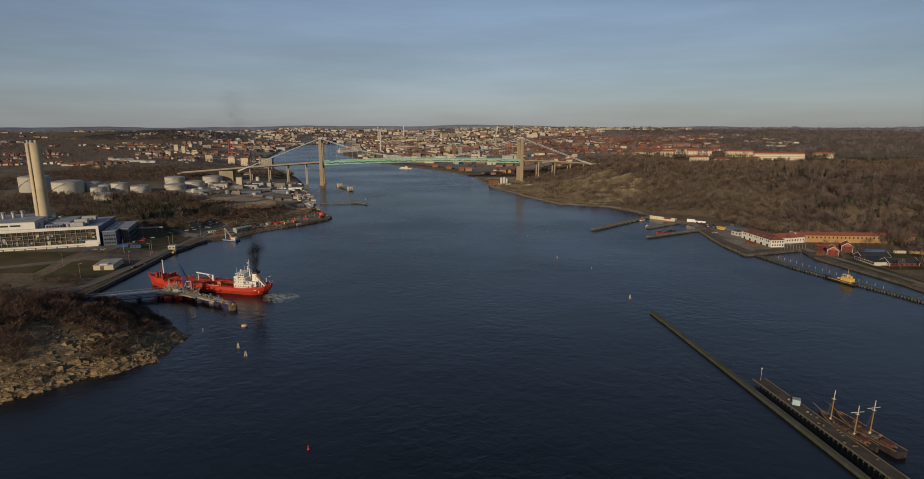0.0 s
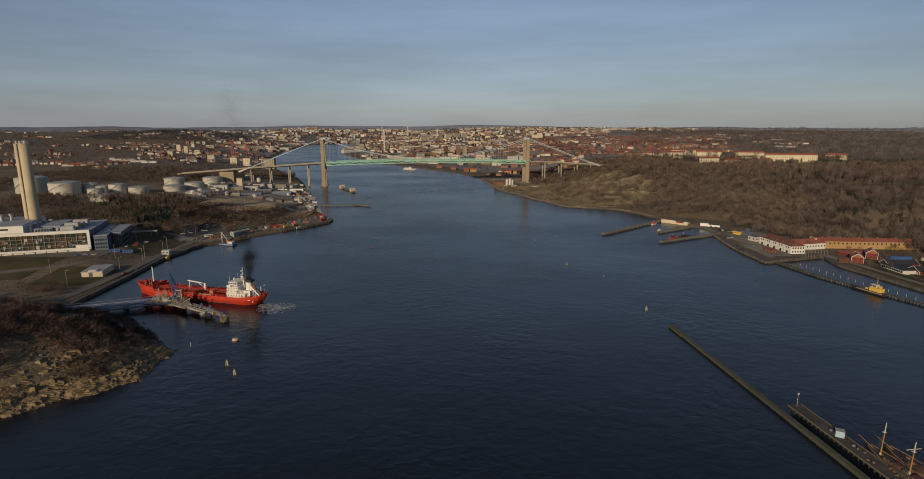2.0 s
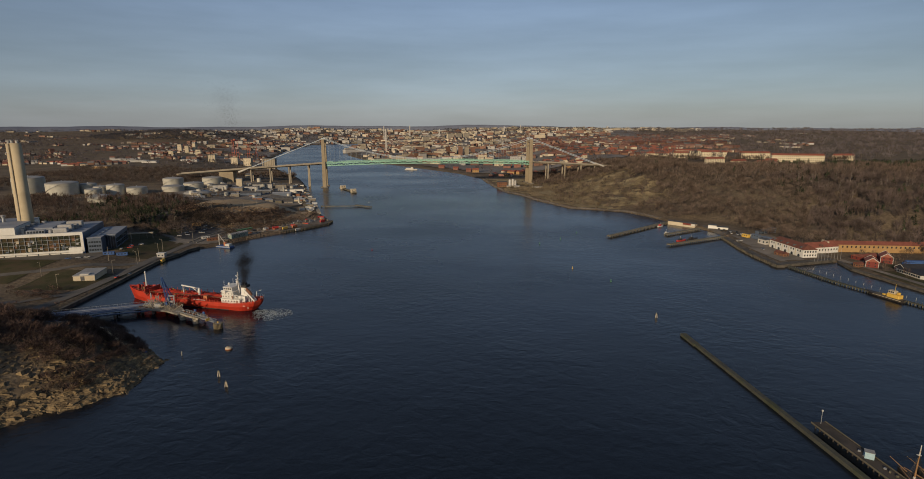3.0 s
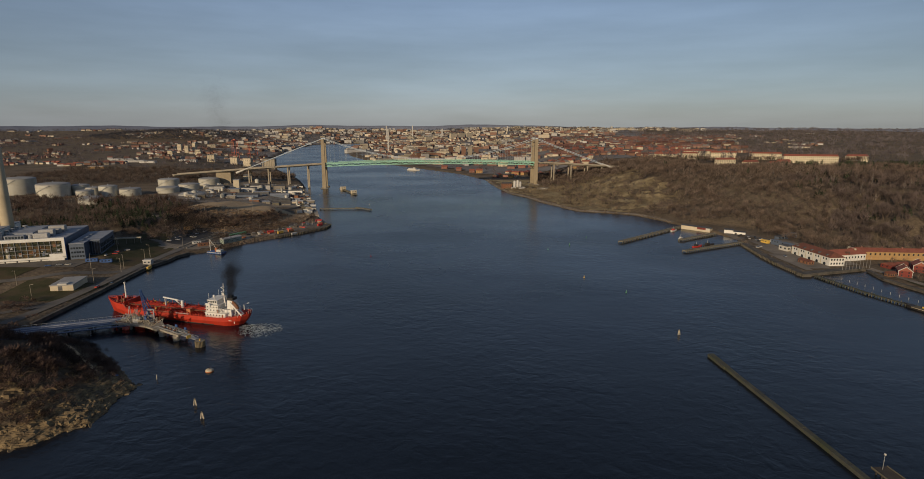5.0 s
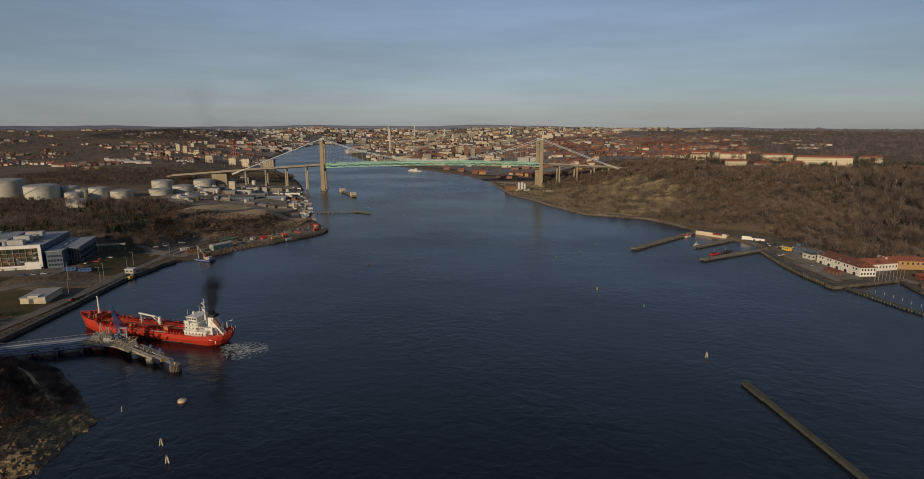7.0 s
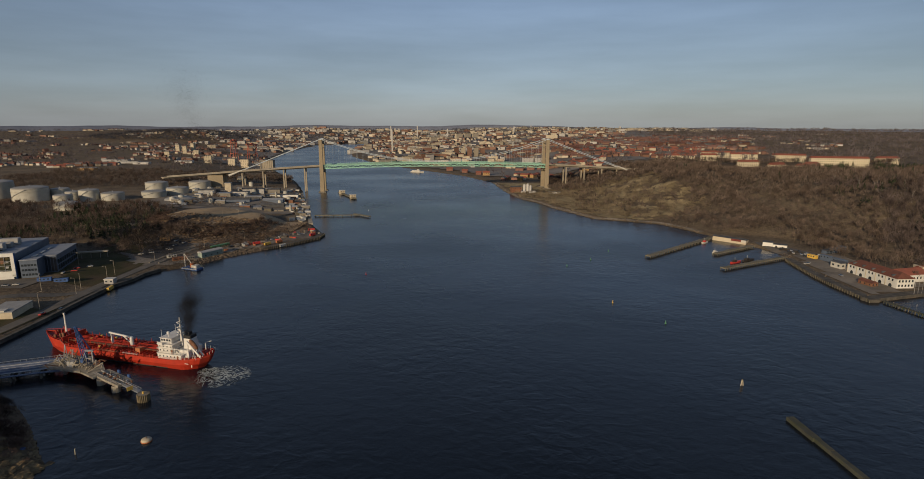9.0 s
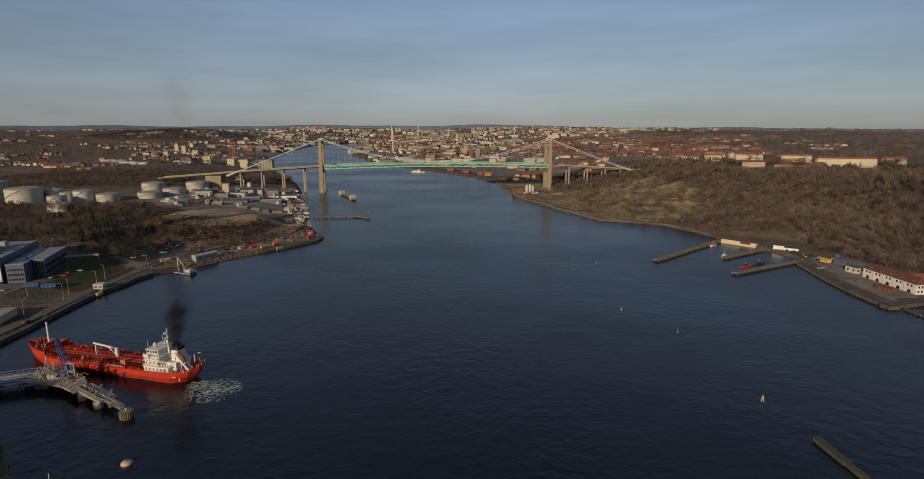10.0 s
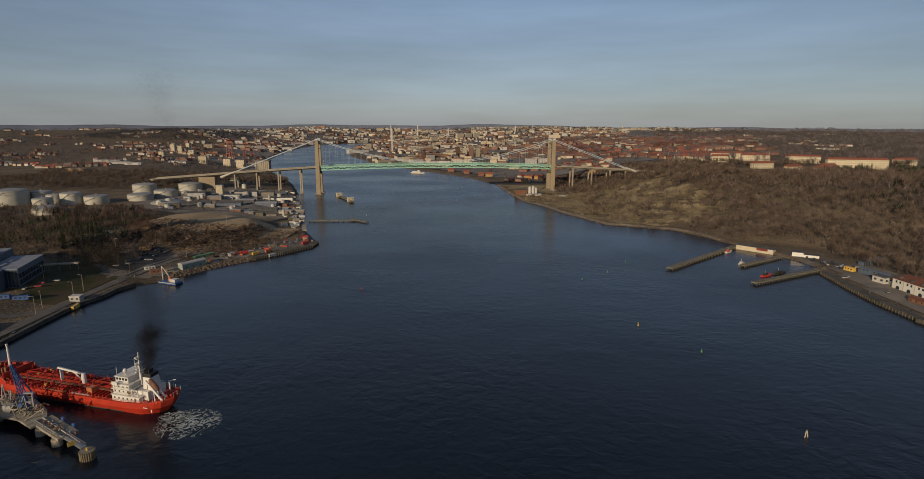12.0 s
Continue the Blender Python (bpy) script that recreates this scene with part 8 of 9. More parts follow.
# docks and jetties towards the bridge
house("long_store", "long low white quayside store", -306, 1016, 9, 52, 10, 6.0, "plant_white", "dark_roof", flat=True, z=2.6, cols=0)
for x, y, l, w, h_, wall in ((-372, 1012, 28, 12, 5, "grey_render"), (-385, 985, 20, 14, 5, "concrete_dark"), (-360, 1040, 34, 12, 7, "grey_render"), (-400, 1035, 10, 8, 14, "cream"), (-335, 975, 26, 10, 4, "dark_roof"), (-300, 960, 30, 9, 4, "cladding_blue"),
                             (-255, 905, 16, 6, 3, "cream"), (-238, 915, 12, 5, 3, "concrete_dark"), (-330, 1050, 20, 10, 6, "concrete_dark"), (-420, 1000, 24, 10, 6, "light_roof"), (-345, 940, 34, 12, 4, "cladding_blue"), (-385, 925, 40, 10, 3.5, "cladding_blue"), (-290, 925, 36, 8, 3, "dark_roof")):
    house("dock_shed", "low weathered dockside shed near the bridge", x, y, 8 + rr.uniform(-6, 6), l, w, h_, wall, rr.choice(("dark_roof", "roof_grey", "light_roof", "dark_roof")), 2, 0, rr.random() < 0.6, z=z_at(x, y) + 0.3, group="dockside sheds")
# dock clutter: tanks, stacks, pipes and heaps among the sheds
dr_ = random.Random(21)
for k in range(100):
    x, y = dr_.uniform(-440, -225), dr_.uniform(880, 1120)
    if depth(x, y, LEFT) < 14:
        continue
    kind = dr_.random()
    if kind < 0.5:
        l, w, h_ = dr_.uniform(5, 16), dr_.uniform(3, 7), dr_.uniform(2.2, 4.5)
        c = thing("dock_hut", "small weathered dockside hut with a low roof", "hut", pose(x, y, z_at(x, y), 0, 0, dr_.uniform(-15, 15)), "dockside huts")
        wl_ = dr_.choice(("grey_render", "concrete_dark", "rust", "concrete_dark", "timber", "cladding_blue"))
        part("wall", boxes((-l / 2, l / 2, -w / 2, w / 2, -1, h_)), M[wl_], c)
        part("roof", gable_roof(bmesh.new(), l, w, h_, 0.9, 0.3), M[dr_.choice(("dark_roof", "dark_roof", "light_roof", "roof_grey"))], c)
        part("door", boxes((-l * 0.2, -l * 0.2 + 1.6, -w / 2 - 0.06, -w / 2, 0, 2.1)), M["dark_roof"], c)
    elif kind < 0.75:
        r_, h_ = dr_.uniform(1.5, 4.5), dr_.uniform(3, 9)
        c = thing("dock_tank", "small upright steel tank in the dock yard", "tank", Matrix.Translation((x, y, z_at(x, y))), "dock yard tanks")
        part("shell", lathe(bmesh.new(), [(r_, -1), (r_, h_), (0, h_ + r_ * 0.25)], 18), M["tank_white"], c, "", True)
        part("rim", lathe(bmesh.new(), [(r_, h_ - 0.2), (r_ + 0.15, h_ - 0.2), (r_ + 0.15, h_ + 0.1), (r_, h_ + 0.1)], 18), M["steel"], c)
    else:
        c = thing("pipe_stack", "stack of long pipes lying in the dock yard", "pipes", pose(x, y, z_at(x, y) + 0.5, 0, 0, dr_.uniform(0, 180)), "pipe stacks")
        mt = M[dr_.choice(("rust", "steel", "concrete_dark"))]
        for j in range(dr_.randint(3, 6)):
            part("pipe", rod(bmesh.new(), (-8, j * 0.9, 0), (8, j * 0.9, 0), 0.4, n=8), mt, c)
for pts in ([(-230, 900), (-262, 985), (-320, 1110)], [(-410, 880), (-330, 895), (-240, 905)], [(-440, 1060), (-360, 1070), (-300, 1065)]):
    strip("dock_lane", pts, 7, M["asphalt"], "dusty asphalt lane through the dock area", "road", lift=0.5)
strip("site_track", [(-345, 775), (-320, 756), (-280, 745), (-252, 758)], 5, M["sand"], "sandy track over the blasted knoll", "track", lift=0.55)
build_pier([(-208, 853), (-150, 858)], 3.6, 2.2, "long timber jetty reaching into the river", 6)
build_pier([(-158, 868), (-133, 846)], 4.5, 2.2, "timber jetty head with dolphins", 4)
build_pier([(-233, 1110), (-187, 1021)], 5.5, 2.2, "detached timber dolphin jetty", 8)
for x, y, in ((-226, 1098), (-195, 1040)):
    house("jetty_hut", "small pale hut on the detached jetty", x, y, 30, 9, 6, 4, "cream", "white", flat=True, z=2.2, cols=2, rows=1)
house("shore_house", "small pale house below the bridge", -438, 1185, 0, 14, 10, 7, "cream", "dark_roof", 4, 0, cols=3, rows=2)
strip("shore", [(x + 3, y + 3) for x, y in HILL_SHORE], 4.5, M["quay_soil"], "pale stony shore below the wooded hill", "shore", lift=0.35)
# silo works below the right pylon
for k, (x, y, r, h_) in enumerate(((99, 1118, 2.6, 13), (105, 1119, 2.6, 14), (110, 1121, 2.3, 11))):
    s = thing("silo", "grey upright silo of the works below the bridge", "silo", Matrix.Translation((x, y, z_at(x, y))), "silos below the bridge")
    part("shell", lathe(bmesh.new(), [(r, -1), (r, h_), (r * 0.5, h_ + 1.6), (0, h_ + 1.8)], 18), M["grey_render"], s, "", True)
    part("skirt", lathe(bmesh.new(), [(r + 0.3, 0), (r + 0.3, 2.5), (r, 2.6)], 18), M["concrete_dark"], s)
house("works_hall", "rust-brown works hall below the bridge", 84, 1122, 10, 18, 12, 9, "rust", "dark_roof", 2, 0, cols=4, rows=2)
for x, y, l in ((96, 1106, 10), (112, 1108, 14), (150, 1095, 26)):
    house("works_shed", "low grey works shed below the bridge", x, y, 5, l * 0.8, 6, 3, "grey_render", "light_roof", flat=True, group="works sheds")

M["apartment"] = material("pale_yellow_render", (0.50, 0.43, 0.29), (0.62, 0.54, 0.38), 0.1, 0.85, spread=0.6)
# ---- the city ----
def flats(x, y, z, ang, l, w, h_, wall, roof, rise, rows_=0, cols_=0):
    return house("city_block", {"cream": "pale yellow city block of flats", "brick_far": "red brick city block", "grey_render": "grey city block", "white": "white city block", "yellow_render": "ochre city block", "light_roof": "pale industrial hall"}[wall]
                 + (" with red roof" if roof == "red_roof" else " with flat roof" if rise == 0 else " with dark roof"),
                 x, y, ang, l, w, h_, wall, roof, rise, 0, rise == 0, z=z, group="city blocks", rows=rows_, cols=cols_, sink=8)


for ax, ay, bx_, by_, h_, base in ((520, 1382, 558, 1380, 15, 41), (604, 1424, 668, 1418, 15, 41), (530, 1226, 574, 1234, 12, 39), (541, 1132, 572, 1140, 15, 37), (682, 1389, 752, 1370, 15, 41), (583, 1120, 628, 1128, 14, 37),
                                  (678, 1246, 790, 1226, 17, 41), (457, 1438, 530, 1432, 12, 40), (580, 1529, 655, 1520, 13, 42), (640, 1190, 668, 1196, 12, 38), (876, 1331, 927, 1334, 12, 41)):
    l = math.hypot(bx_ - ax, by_ - ay)
    house("apartment_block", "pale yellow apartment block with red tiled roof on the hill", (ax + bx_) / 2, (ay + by_) / 2, math.degrees(math.atan2(by_ - ay, bx_ - ax)), l * 0.92, 11, h_, "apartment", "red_roof", 4.0, 1.0,
          z=base, rows=4, cols=max(6, int(l / 4.2)), end_cols=2, win=(1.5, 1.6), group="apartment blocks on the hill", sink=14)

cr = random.Random(11)
made = 0


def free_land(x, y):
    a = depth(x, y, RIGHT)
    b = depth(x, y, LEFT)
    return max(a, b) > 18


taken = []


def place_block(x, y, l, w, h_, wall, roof, rise, ang=None, zoff=0.0, rows_=0, cols_=0):
    if not free_land(x, y) or any((x - a) ** 2 + (y - b) ** 2 < (0.55 * (l + c)) ** 2 for a, b, c in taken[-260:]):
        return False
    taken.append((x, y, l))
    flats(x, y, z_at(x, y) + zoff, cr.uniform(-16, 16) if ang is None else ang, l, w, h_, wall, roof, rise, rows_, cols_)
    return True


M["paved"] = material("city_paving", (0.13, 0.115, 0.10), (0.22, 0.20, 0.175), 0.01, 0.9, fine=8, stain=(0.11, 0.078, 0.055), stain_scale=0.008, stain_amount=0.85)
patch("city_ground", -640, 1100, 1420, 4300, M["paved"], "grey-brown paved ground between the city blocks", 1.2, 28.0, lambda x, y: depth(x, y, RIGHT) > 30 and x < 0.34 * y + 10 * math.sin(y * 0.02) - 60)
patch("city_ground", -1750, -480, 1500, 4200, M["paved"], "grey-brown paved ground along the northern bank", 1.2, 28.0, lambda x, y: depth(x, y, LEFT) > 30 and x > -0.42 * y - 60 * math.sin(y * 0.011))


# near quarters: each block a thing
def street_block(cx, cy, ang, n_rows, n_cols, l, w, gap, h_, walls, roofs, rise, put, skip=0.15, **more):
    """A quarter of parallel houses along streets."""
    ca, sa = math.cos(radians(ang)), math.sin(radians(ang))
    for r in range(n_rows):
        for c in range(n_cols):
            if cr.random() < skip:
                continue
            ll = l * cr.uniform(0.65, 1.1)
            px, py = (c - n_cols / 2) * (l * 1.12) + cr.gauss(0, l * 0.06), (r - n_rows / 2) * gap + cr.gauss(0, gap * 0.08)
            put(cx + px * ca - py * sa, cy + px * sa + py * ca, ll, w * cr.uniform(0.85, 1.2), h_ * cr.uniform(0.75, 1.25), cr.choice(walls), cr.choice(roofs), rise, ang + cr.choice((0, 0, 0, 90)) + cr.gauss(0, 3), **more)


def near_put(x, y, l, w, h_, wall, roof, rise, ang, rows_=0, cols_=0):
    if free_land(x, y) and not (480 < x < 960 and 1090 < y < 1540):
        flats(x, y, z_at(x, y), ang, l, w, h_, wall, roof, rise, rows_, cols_)


for cx, cy, ang, r, c, l in ((110, 1345, -20, 2, 3, 17), (200, 1360, 12, 2, 4, 16), (290, 1400, 5, 3, 3, 20), (150, 1420, -30, 2, 3, 18)):
    street_block(cx, cy, ang, r, c, l, 9, 22, 5.5, ("brick_far", "brick_far", "cream", "yellow_render"), ("red_roof", "red_roof", "dark_roof"), 3.2, near_put)
for k in range(17):
    cy = cr.uniform(1500, 2050)
    cx = cr.uniform(0.10, 0.44) * cy + 40
    street_block(cx, cy, cr.uniform(-25, 25), 2, 5, cr.uniform(16, 26), 9, 22, 7, ("brick_far", "brick_far", "brick_far", "cream"), ("red_roof", "red_roof", "red_roof", "dark_roof"), 4, near_put)
for cx, cy, ang in ((-60, 1780, -14), (40, 1740, 6), (120, 1700, -8), (-140, 1880, 20), (-10, 1900, 4), (110, 1880, -12), (200, 1820, 10)):
    street_block(cx, cy, ang, 2, 2, 30, 12, 40, 15, ("cream", "cream", "grey_render", "brick_far"), ("dark_roof", "red_roof"), 0, near_put, 0.1, rows_=4, cols_=6)
for x, y, h_, l in ((-742, 1700, 20, 20), (-676, 1705, 20, 20), (-612, 1640, 24, 22), (-960, 1890, 16, 16), (-1000, 2080, 26, 13), (-1035, 2100, 30, 13), (-985, 2110, 34, 12), (-1075, 2180, 26, 14), (-940, 2040, 14, 18), (-900, 1960, 12, 22), (-830, 1900, 10, 24)):
    place_block(x, y, l, 13, h_, "cream", "dark_roof", 0, cr.uniform(-12, 12), 0, 6, 4)
for cx, cy, ang, r, c in ((-1160, 1490, 14, 3, 4), (-1070, 1520, -10, 2, 5), (-985, 1475, 20, 3, 4), (-900, 1530, 5, 2, 3)):
    street_block(cx, cy, ang, r, c, 12, 8, 19, 4.2, ("white", "cream", "cream", "brick_far"), ("red_roof", "red_roof", "dark_roof"), 3.0, near_put)
for x, y, l, wall in ((-905, 1590, 60, "light_roof"), (-850, 1560, 40, "grey_render"), (-870, 1380, 36, "yellow_render"), (-980, 1660, 70, "light_roof"), (-780, 1640, 46, "grey_render")):
    place_block(x, y, l, 16, 5, wall, "light_roof", 0, 4)

# farther quarters, joined
FAR = {k: ([], []) for k in ("pale", "brick", "light", "tiles", "slates")}
M["far_pale"] = twig_material("far_pale_walls", (0.24, 0.21, 0.16), (0.58, 0.50, 0.37), (0.40, 0.35, 0.275), 0.004, 0.004, 0.3)
M["far_brick"] = twig_material("far_brick_walls", (0.12, 0.065, 0.045), (0.28, 0.16, 0.11), (0.20, 0.125, 0.095), 0.004, 0.004, 0.3)
M["far_light"] = twig_material("far_light_walls", (0.27, 0.26, 0.24), (0.55, 0.52, 0.47), (0.36, 0.345, 0.32), 0.004, 0.004, 0.3)
M["far_tiles"] = twig_material("far_tile_roofs", (0.11, 0.06, 0.05), (0.20, 0.10, 0.078), (0.155, 0.09, 0.074), 0.004, 0.004, 0.3)
M["far_slates"] = twig_material("far_slate_roofs", (0.06, 0.058, 0.056), (0.22, 0.21, 0.20), (0.13, 0.12, 0.112), 0.004, 0.004, 0.3)


def far_block(x, y, l, w, h_, wall, roof, rise, ang=None, zoff=0.0):
    if not free_land(x, y) or any((x - a) ** 2 + (y - b) ** 2 < (0.25 * (l + c)) ** 2 for a, b, c in taken):
        return
    taken.append((x, y, l))
    a = radians(cr.uniform(-20, 20) if ang is None else ang)
    z = z_at(x, y) + zoff
    ca, sa = math.cos(a), math.sin(a)

    def put(kind, pts, tris):
        vs, fs = FAR[kind]
        k = len(vs)
        vs.extend((x + px * ca - py * sa, y + px * sa + py * ca, z + pz) for px, py, pz in pts)
        fs.extend((i + k, j + k, m_ + k) for i, j, m_ in tris)
    l2, w2 = l / 2, w / 2
    put(wall, [(sx * l2, sy * w2, zz) for zz in (-10, h_) for sx, sy in ((-1, -1), (1, -1), (1, 1), (-1, 1))],
        [(0, 1, 5), (0, 5, 4), (1, 2, 6), (1, 6, 5), (2, 3, 7), (2, 7, 6), (3, 0, 4), (3, 4, 7)])
    o = 0.6
    put(roof, [(-l2 - o, -w2 - o, h_), (l2 + o, -w2 - o, h_), (l2 + o, w2 + o, h_), (-l2 - o, w2 + o, h_), (-l2, 0, h_ + rise + 0.3), (l2, 0, h_ + rise + 0.3)],
        [(0, 1, 5), (0, 5, 4), (2, 3, 4), (2, 4, 5), (3, 0, 4), (1, 2, 5)])


def far_put(x, y, l, w, h_, wall, roof, rise, ang):
    far_block(x, y, l, w, h_, wall, roof, rise, ang)


for i in range(120):
    cy = cr.uniform(2000, 2900)
    street_block(cr.uniform(0.08, 0.47) * cy + 30, cy, cr.uniform(-30, 30), cr.choice((2, 3)), cr.choice((3, 4, 5)), cr.uniform(16, 34), 10, 26, 7, ("brick", "brick", "pale"), ("tiles", "tiles", "tiles", "slates"), 4, far_put)
for i in range(330):
    cy = 1950 + 2400 * cr.random() ** 0.9
    big = cr.random() < 0.35
    street_block(cr.uniform(-0.16, 0.27) * cy, cy, cr.uniform(-35, 35), cr.choice((1, 2, 3)), cr.choice((2, 3, 4)), cr.uniform(26, 48) if big else cr.uniform(13, 26), 11, 30 if big else 20, cr.uniform(10, 16) if big else 9,
                 ("pale", "pale", "brick") if cr.random() < 0.6 else ("brick", "light", "pale"), ("slates", "slates", "tiles"), 0 if big else 4, far_put)
for i in range(60):
    cy = cr.uniform(3800, 4600)
    street_block(cr.uniform(-0.10, 0.42) * cy, cy, cr.uniform(-12, 12), 1, cr.choice((2, 3, 5)), cr.uniform(30, 60), 14, 40, 15, ("pale", "light", "pale"), ("slates",), 0, far_put)
for i in range(10):
    cy = cr.uniform(1800, 3600)
    street_block(cr.uniform(0.46, 0.62) * cy, cy, cr.uniform(-20, 20), 2, 3, cr.uniform(14, 24), 10, 28, 6, ("pale", "light", "brick"), ("tiles", "slates"), 3, far_put)
for i in range(75):
    cy = 1700 + 2000 * cr.random()
    street_block(-cr.uniform(0.26, 0.56) * cy, cy, cr.uniform(-40, 40), cr.choice((2, 3)), cr.choice((3, 4, 6)), cr.uniform(9, 18), 8, 20, 5, ("pale", "brick", "brick", "light"), ("tiles", "tiles", "slates"), 3, far_put, 0.3)
for i in range(40):
    cy = cr.uniform(2500, 4400)
    street_block(-cr.uniform(0.17, 0.8) * cy, cy, cr.uniform(-20, 20), cr.choice((1, 2)), cr.choice((2, 3, 4)), cr.uniform(16, 50), 13, 34, 7, ("pale", "light", "brick"), ("tiles", "slates"), cr.choice((0, 3)), far_put, 0.25)
for i in range(34):
    cy = cr.uniform(1480, 2700)
    street_block(-cr.uniform(0.44, 0.95) * cy, cy, cr.uniform(-40, 40), cr.choice((1, 2, 3)), cr.choice((2, 4, 6)), cr.uniform(8, 16), 8, 19, 5, ("pale", "brick", "brick", "light"), ("tiles", "tiles", "tiles", "slates"), 3.5, far_put, 0.3)
# pale quarters and halls beyond the shipyard
for i in range(110):
    cy = cr.uniform(2500, 4350)
    street_block(-cr.uniform(0.16, 0.46) * cy, cy, cr.uniform(-20, 20), cr.choice((1, 2)), cr.choice((2, 3, 4)), cr.uniform(18, 55), 14, 36, cr.uniform(7, 15), ("pale", "light", "light", "brick"), ("slates", "slates", "tiles"), cr.choice((0, 0, 3)), far_put, 0.25)
for i in range(90):
    cy = cr.uniform(3500, 4640)
    street_block(cr.uniform(-0.34, 0.02) * cy, cy, cr.uniform(-15, 15), 1, cr.choice((2, 3, 4)), cr.uniform(20, 55), 14, 40, cr.uniform(8, 18), ("pale", "light", "light", "brick"), ("slates", "slates", "tiles"), 0, far_put, 0.2)
# red-roofed quarter behind the southern approach
for i in range(26):
    cy = cr.uniform(1500, 1960)
    street_block(cr.uniform(0.13, 0.33) * cy, cy, cr.uniform(-25, 25), 2, cr.choice((3, 4, 5)), cr.uniform(12, 22), 9, 20, 6, ("brick", "brick", "pale"), ("tiles", "tiles", "tiles", "slates"), 4, far_put, 0.1)
# slab blocks and long rows that stand out of the city
for k in range(5):
    far_block(-42 + 23 * k, 2086 + 6 * (k % 2), 15, 14, 31, "pale" if k % 2 else "brick", "slates", 0, 8)
far_block(232, 2330, 150, 26, 24, "light", "slates", 0, -40)
for k in range(6):
    far_block(-190 + 46 * k, 3190 + 38 * k, 44, 14, 30, "pale", "slates", 0, 38)
for r in range(3):
    for k in range(6):
        far_block(300 + 46 * k + 30 * r, 2880 - 75 * k - 120 * r, 56, 14, 24, "pale", "slates", 0, -30)
# halls and quays along the upper river
for x, y, l, w, h_ in ((-330, 1990, 60, 24, 14), (-270, 1930, 70, 16, 8), (-380, 2120, 60, 20, 9), (-470, 2500, 90, 26, 12), (-520, 2700, 60, 20, 10), (-880, 2500, 110, 30, 12), (-905, 2900, 90, 30, 14), (-940, 3300, 120, 30, 12), (-230, 1850, 40, 14, 7)):
    far_block(x, y, l, w, h_, "light" if w > 18 else "pale", "slates", 0, cr.uniform(30, 70))
for k, lab in (("pale", "pale walls of far city blocks"), ("brick", "brick walls of far city blocks"), ("light", "light walls of far city blocks"), ("tiles", "red roofs of far city blocks"), ("slates", "grey roofs of far city blocks")):
    tagged(new("far_city_" + k, tri_mesh("far_city", np.array(FAR[k][0]), np.array(FAR[k][1]), M["far_" + k], True)), lab, "city", kind="stuff")
tw = thing("dock_tower", "brown lattice-clad dock building behind the bridge", "building", Matrix.Translation((-521, 1554, 0)))
part("body", boxes((-17, 17, -8, 8, 0, 29)), M["concrete"], tw)
part("dark_strip", boxes((-15.5, -12, -8.2, -7.9, 2, 28)), M["dark_roof"], tw)
for k in range(6):
    part("facade_rib", boxes((-10.5 + k * 4.6, -9.9 + k * 4.6, -8.4, -8.0, 0, 29)), M["timber"], tw)
part("roof_deck", boxes((-18, 18, -9, 9, 29, 30.5)), M["concrete_dark"], tw)


M["crane_red"] = material("crane_red", (0.36, 0.085, 0.05), (0.46, 0.12, 0.07), 0.1, 0.6)


def gantry_crane(x, y, h_, span, ang):
    c = thing("gantry_crane", "tall red-orange shipyard gantry crane", "crane", pose(x, y, 1, 0, 0, ang), "shipyard cranes")
    for sx in (-span / 2, span / 2):
        for sy in (-7, 7):
            part("leg", beam(bmesh.new(), (sx, sy, -4), (sx * 0.9, sy * 0.25, h_), 1.1, 1.1), M["crane_red"], c)
        part("cross_tie", beam(bmesh.new(), (sx, -6, h_ * 0.4), (sx, 6, h_ * 0.4), 1.1, 1.1), M["crane_red"], c)
    part("bridge_girder", boxes((-span / 2 - 4, span / 2 + 4, -1.3, 1.3, h_ - 1, h_ + 2)), M["crane_red"], c)
    part("trolley", boxes((-4, 4, -3, 3, h_ + 2, h_ + 5)), M["crane_red"], c)


gantry_crane(-766, 1937, 66, 26, 80)
gantry_crane(-735, 2010, 52, 34, 60)
for x, y, h_, r in ((-326, 2514, 104, 2.8), (-120, 3400, 98, 4), (310, 3900, 112, 4), (640, 3700, 108, 5), (1130, 4300, 113, 7), (-520, 3900, 112, 3), (-350, 4000, 115, 3), (390, 3600, 124, 1.2)):
    g = z_at(x, y)
    t = thing("far_tower", "slim pale tower standing far off in the city", "tower", Matrix.Translation((x, y, 0)), "far towers")
    part("shaft", boxes((-r, r, -r, r, g - 5, h_ - 4)), M["grey_render"], t)
    part("cap", boxes((-r * 0.7, r * 0.7, -r * 0.7, r * 0.7, h_ - 4, h_)), M["grey_render"], t)
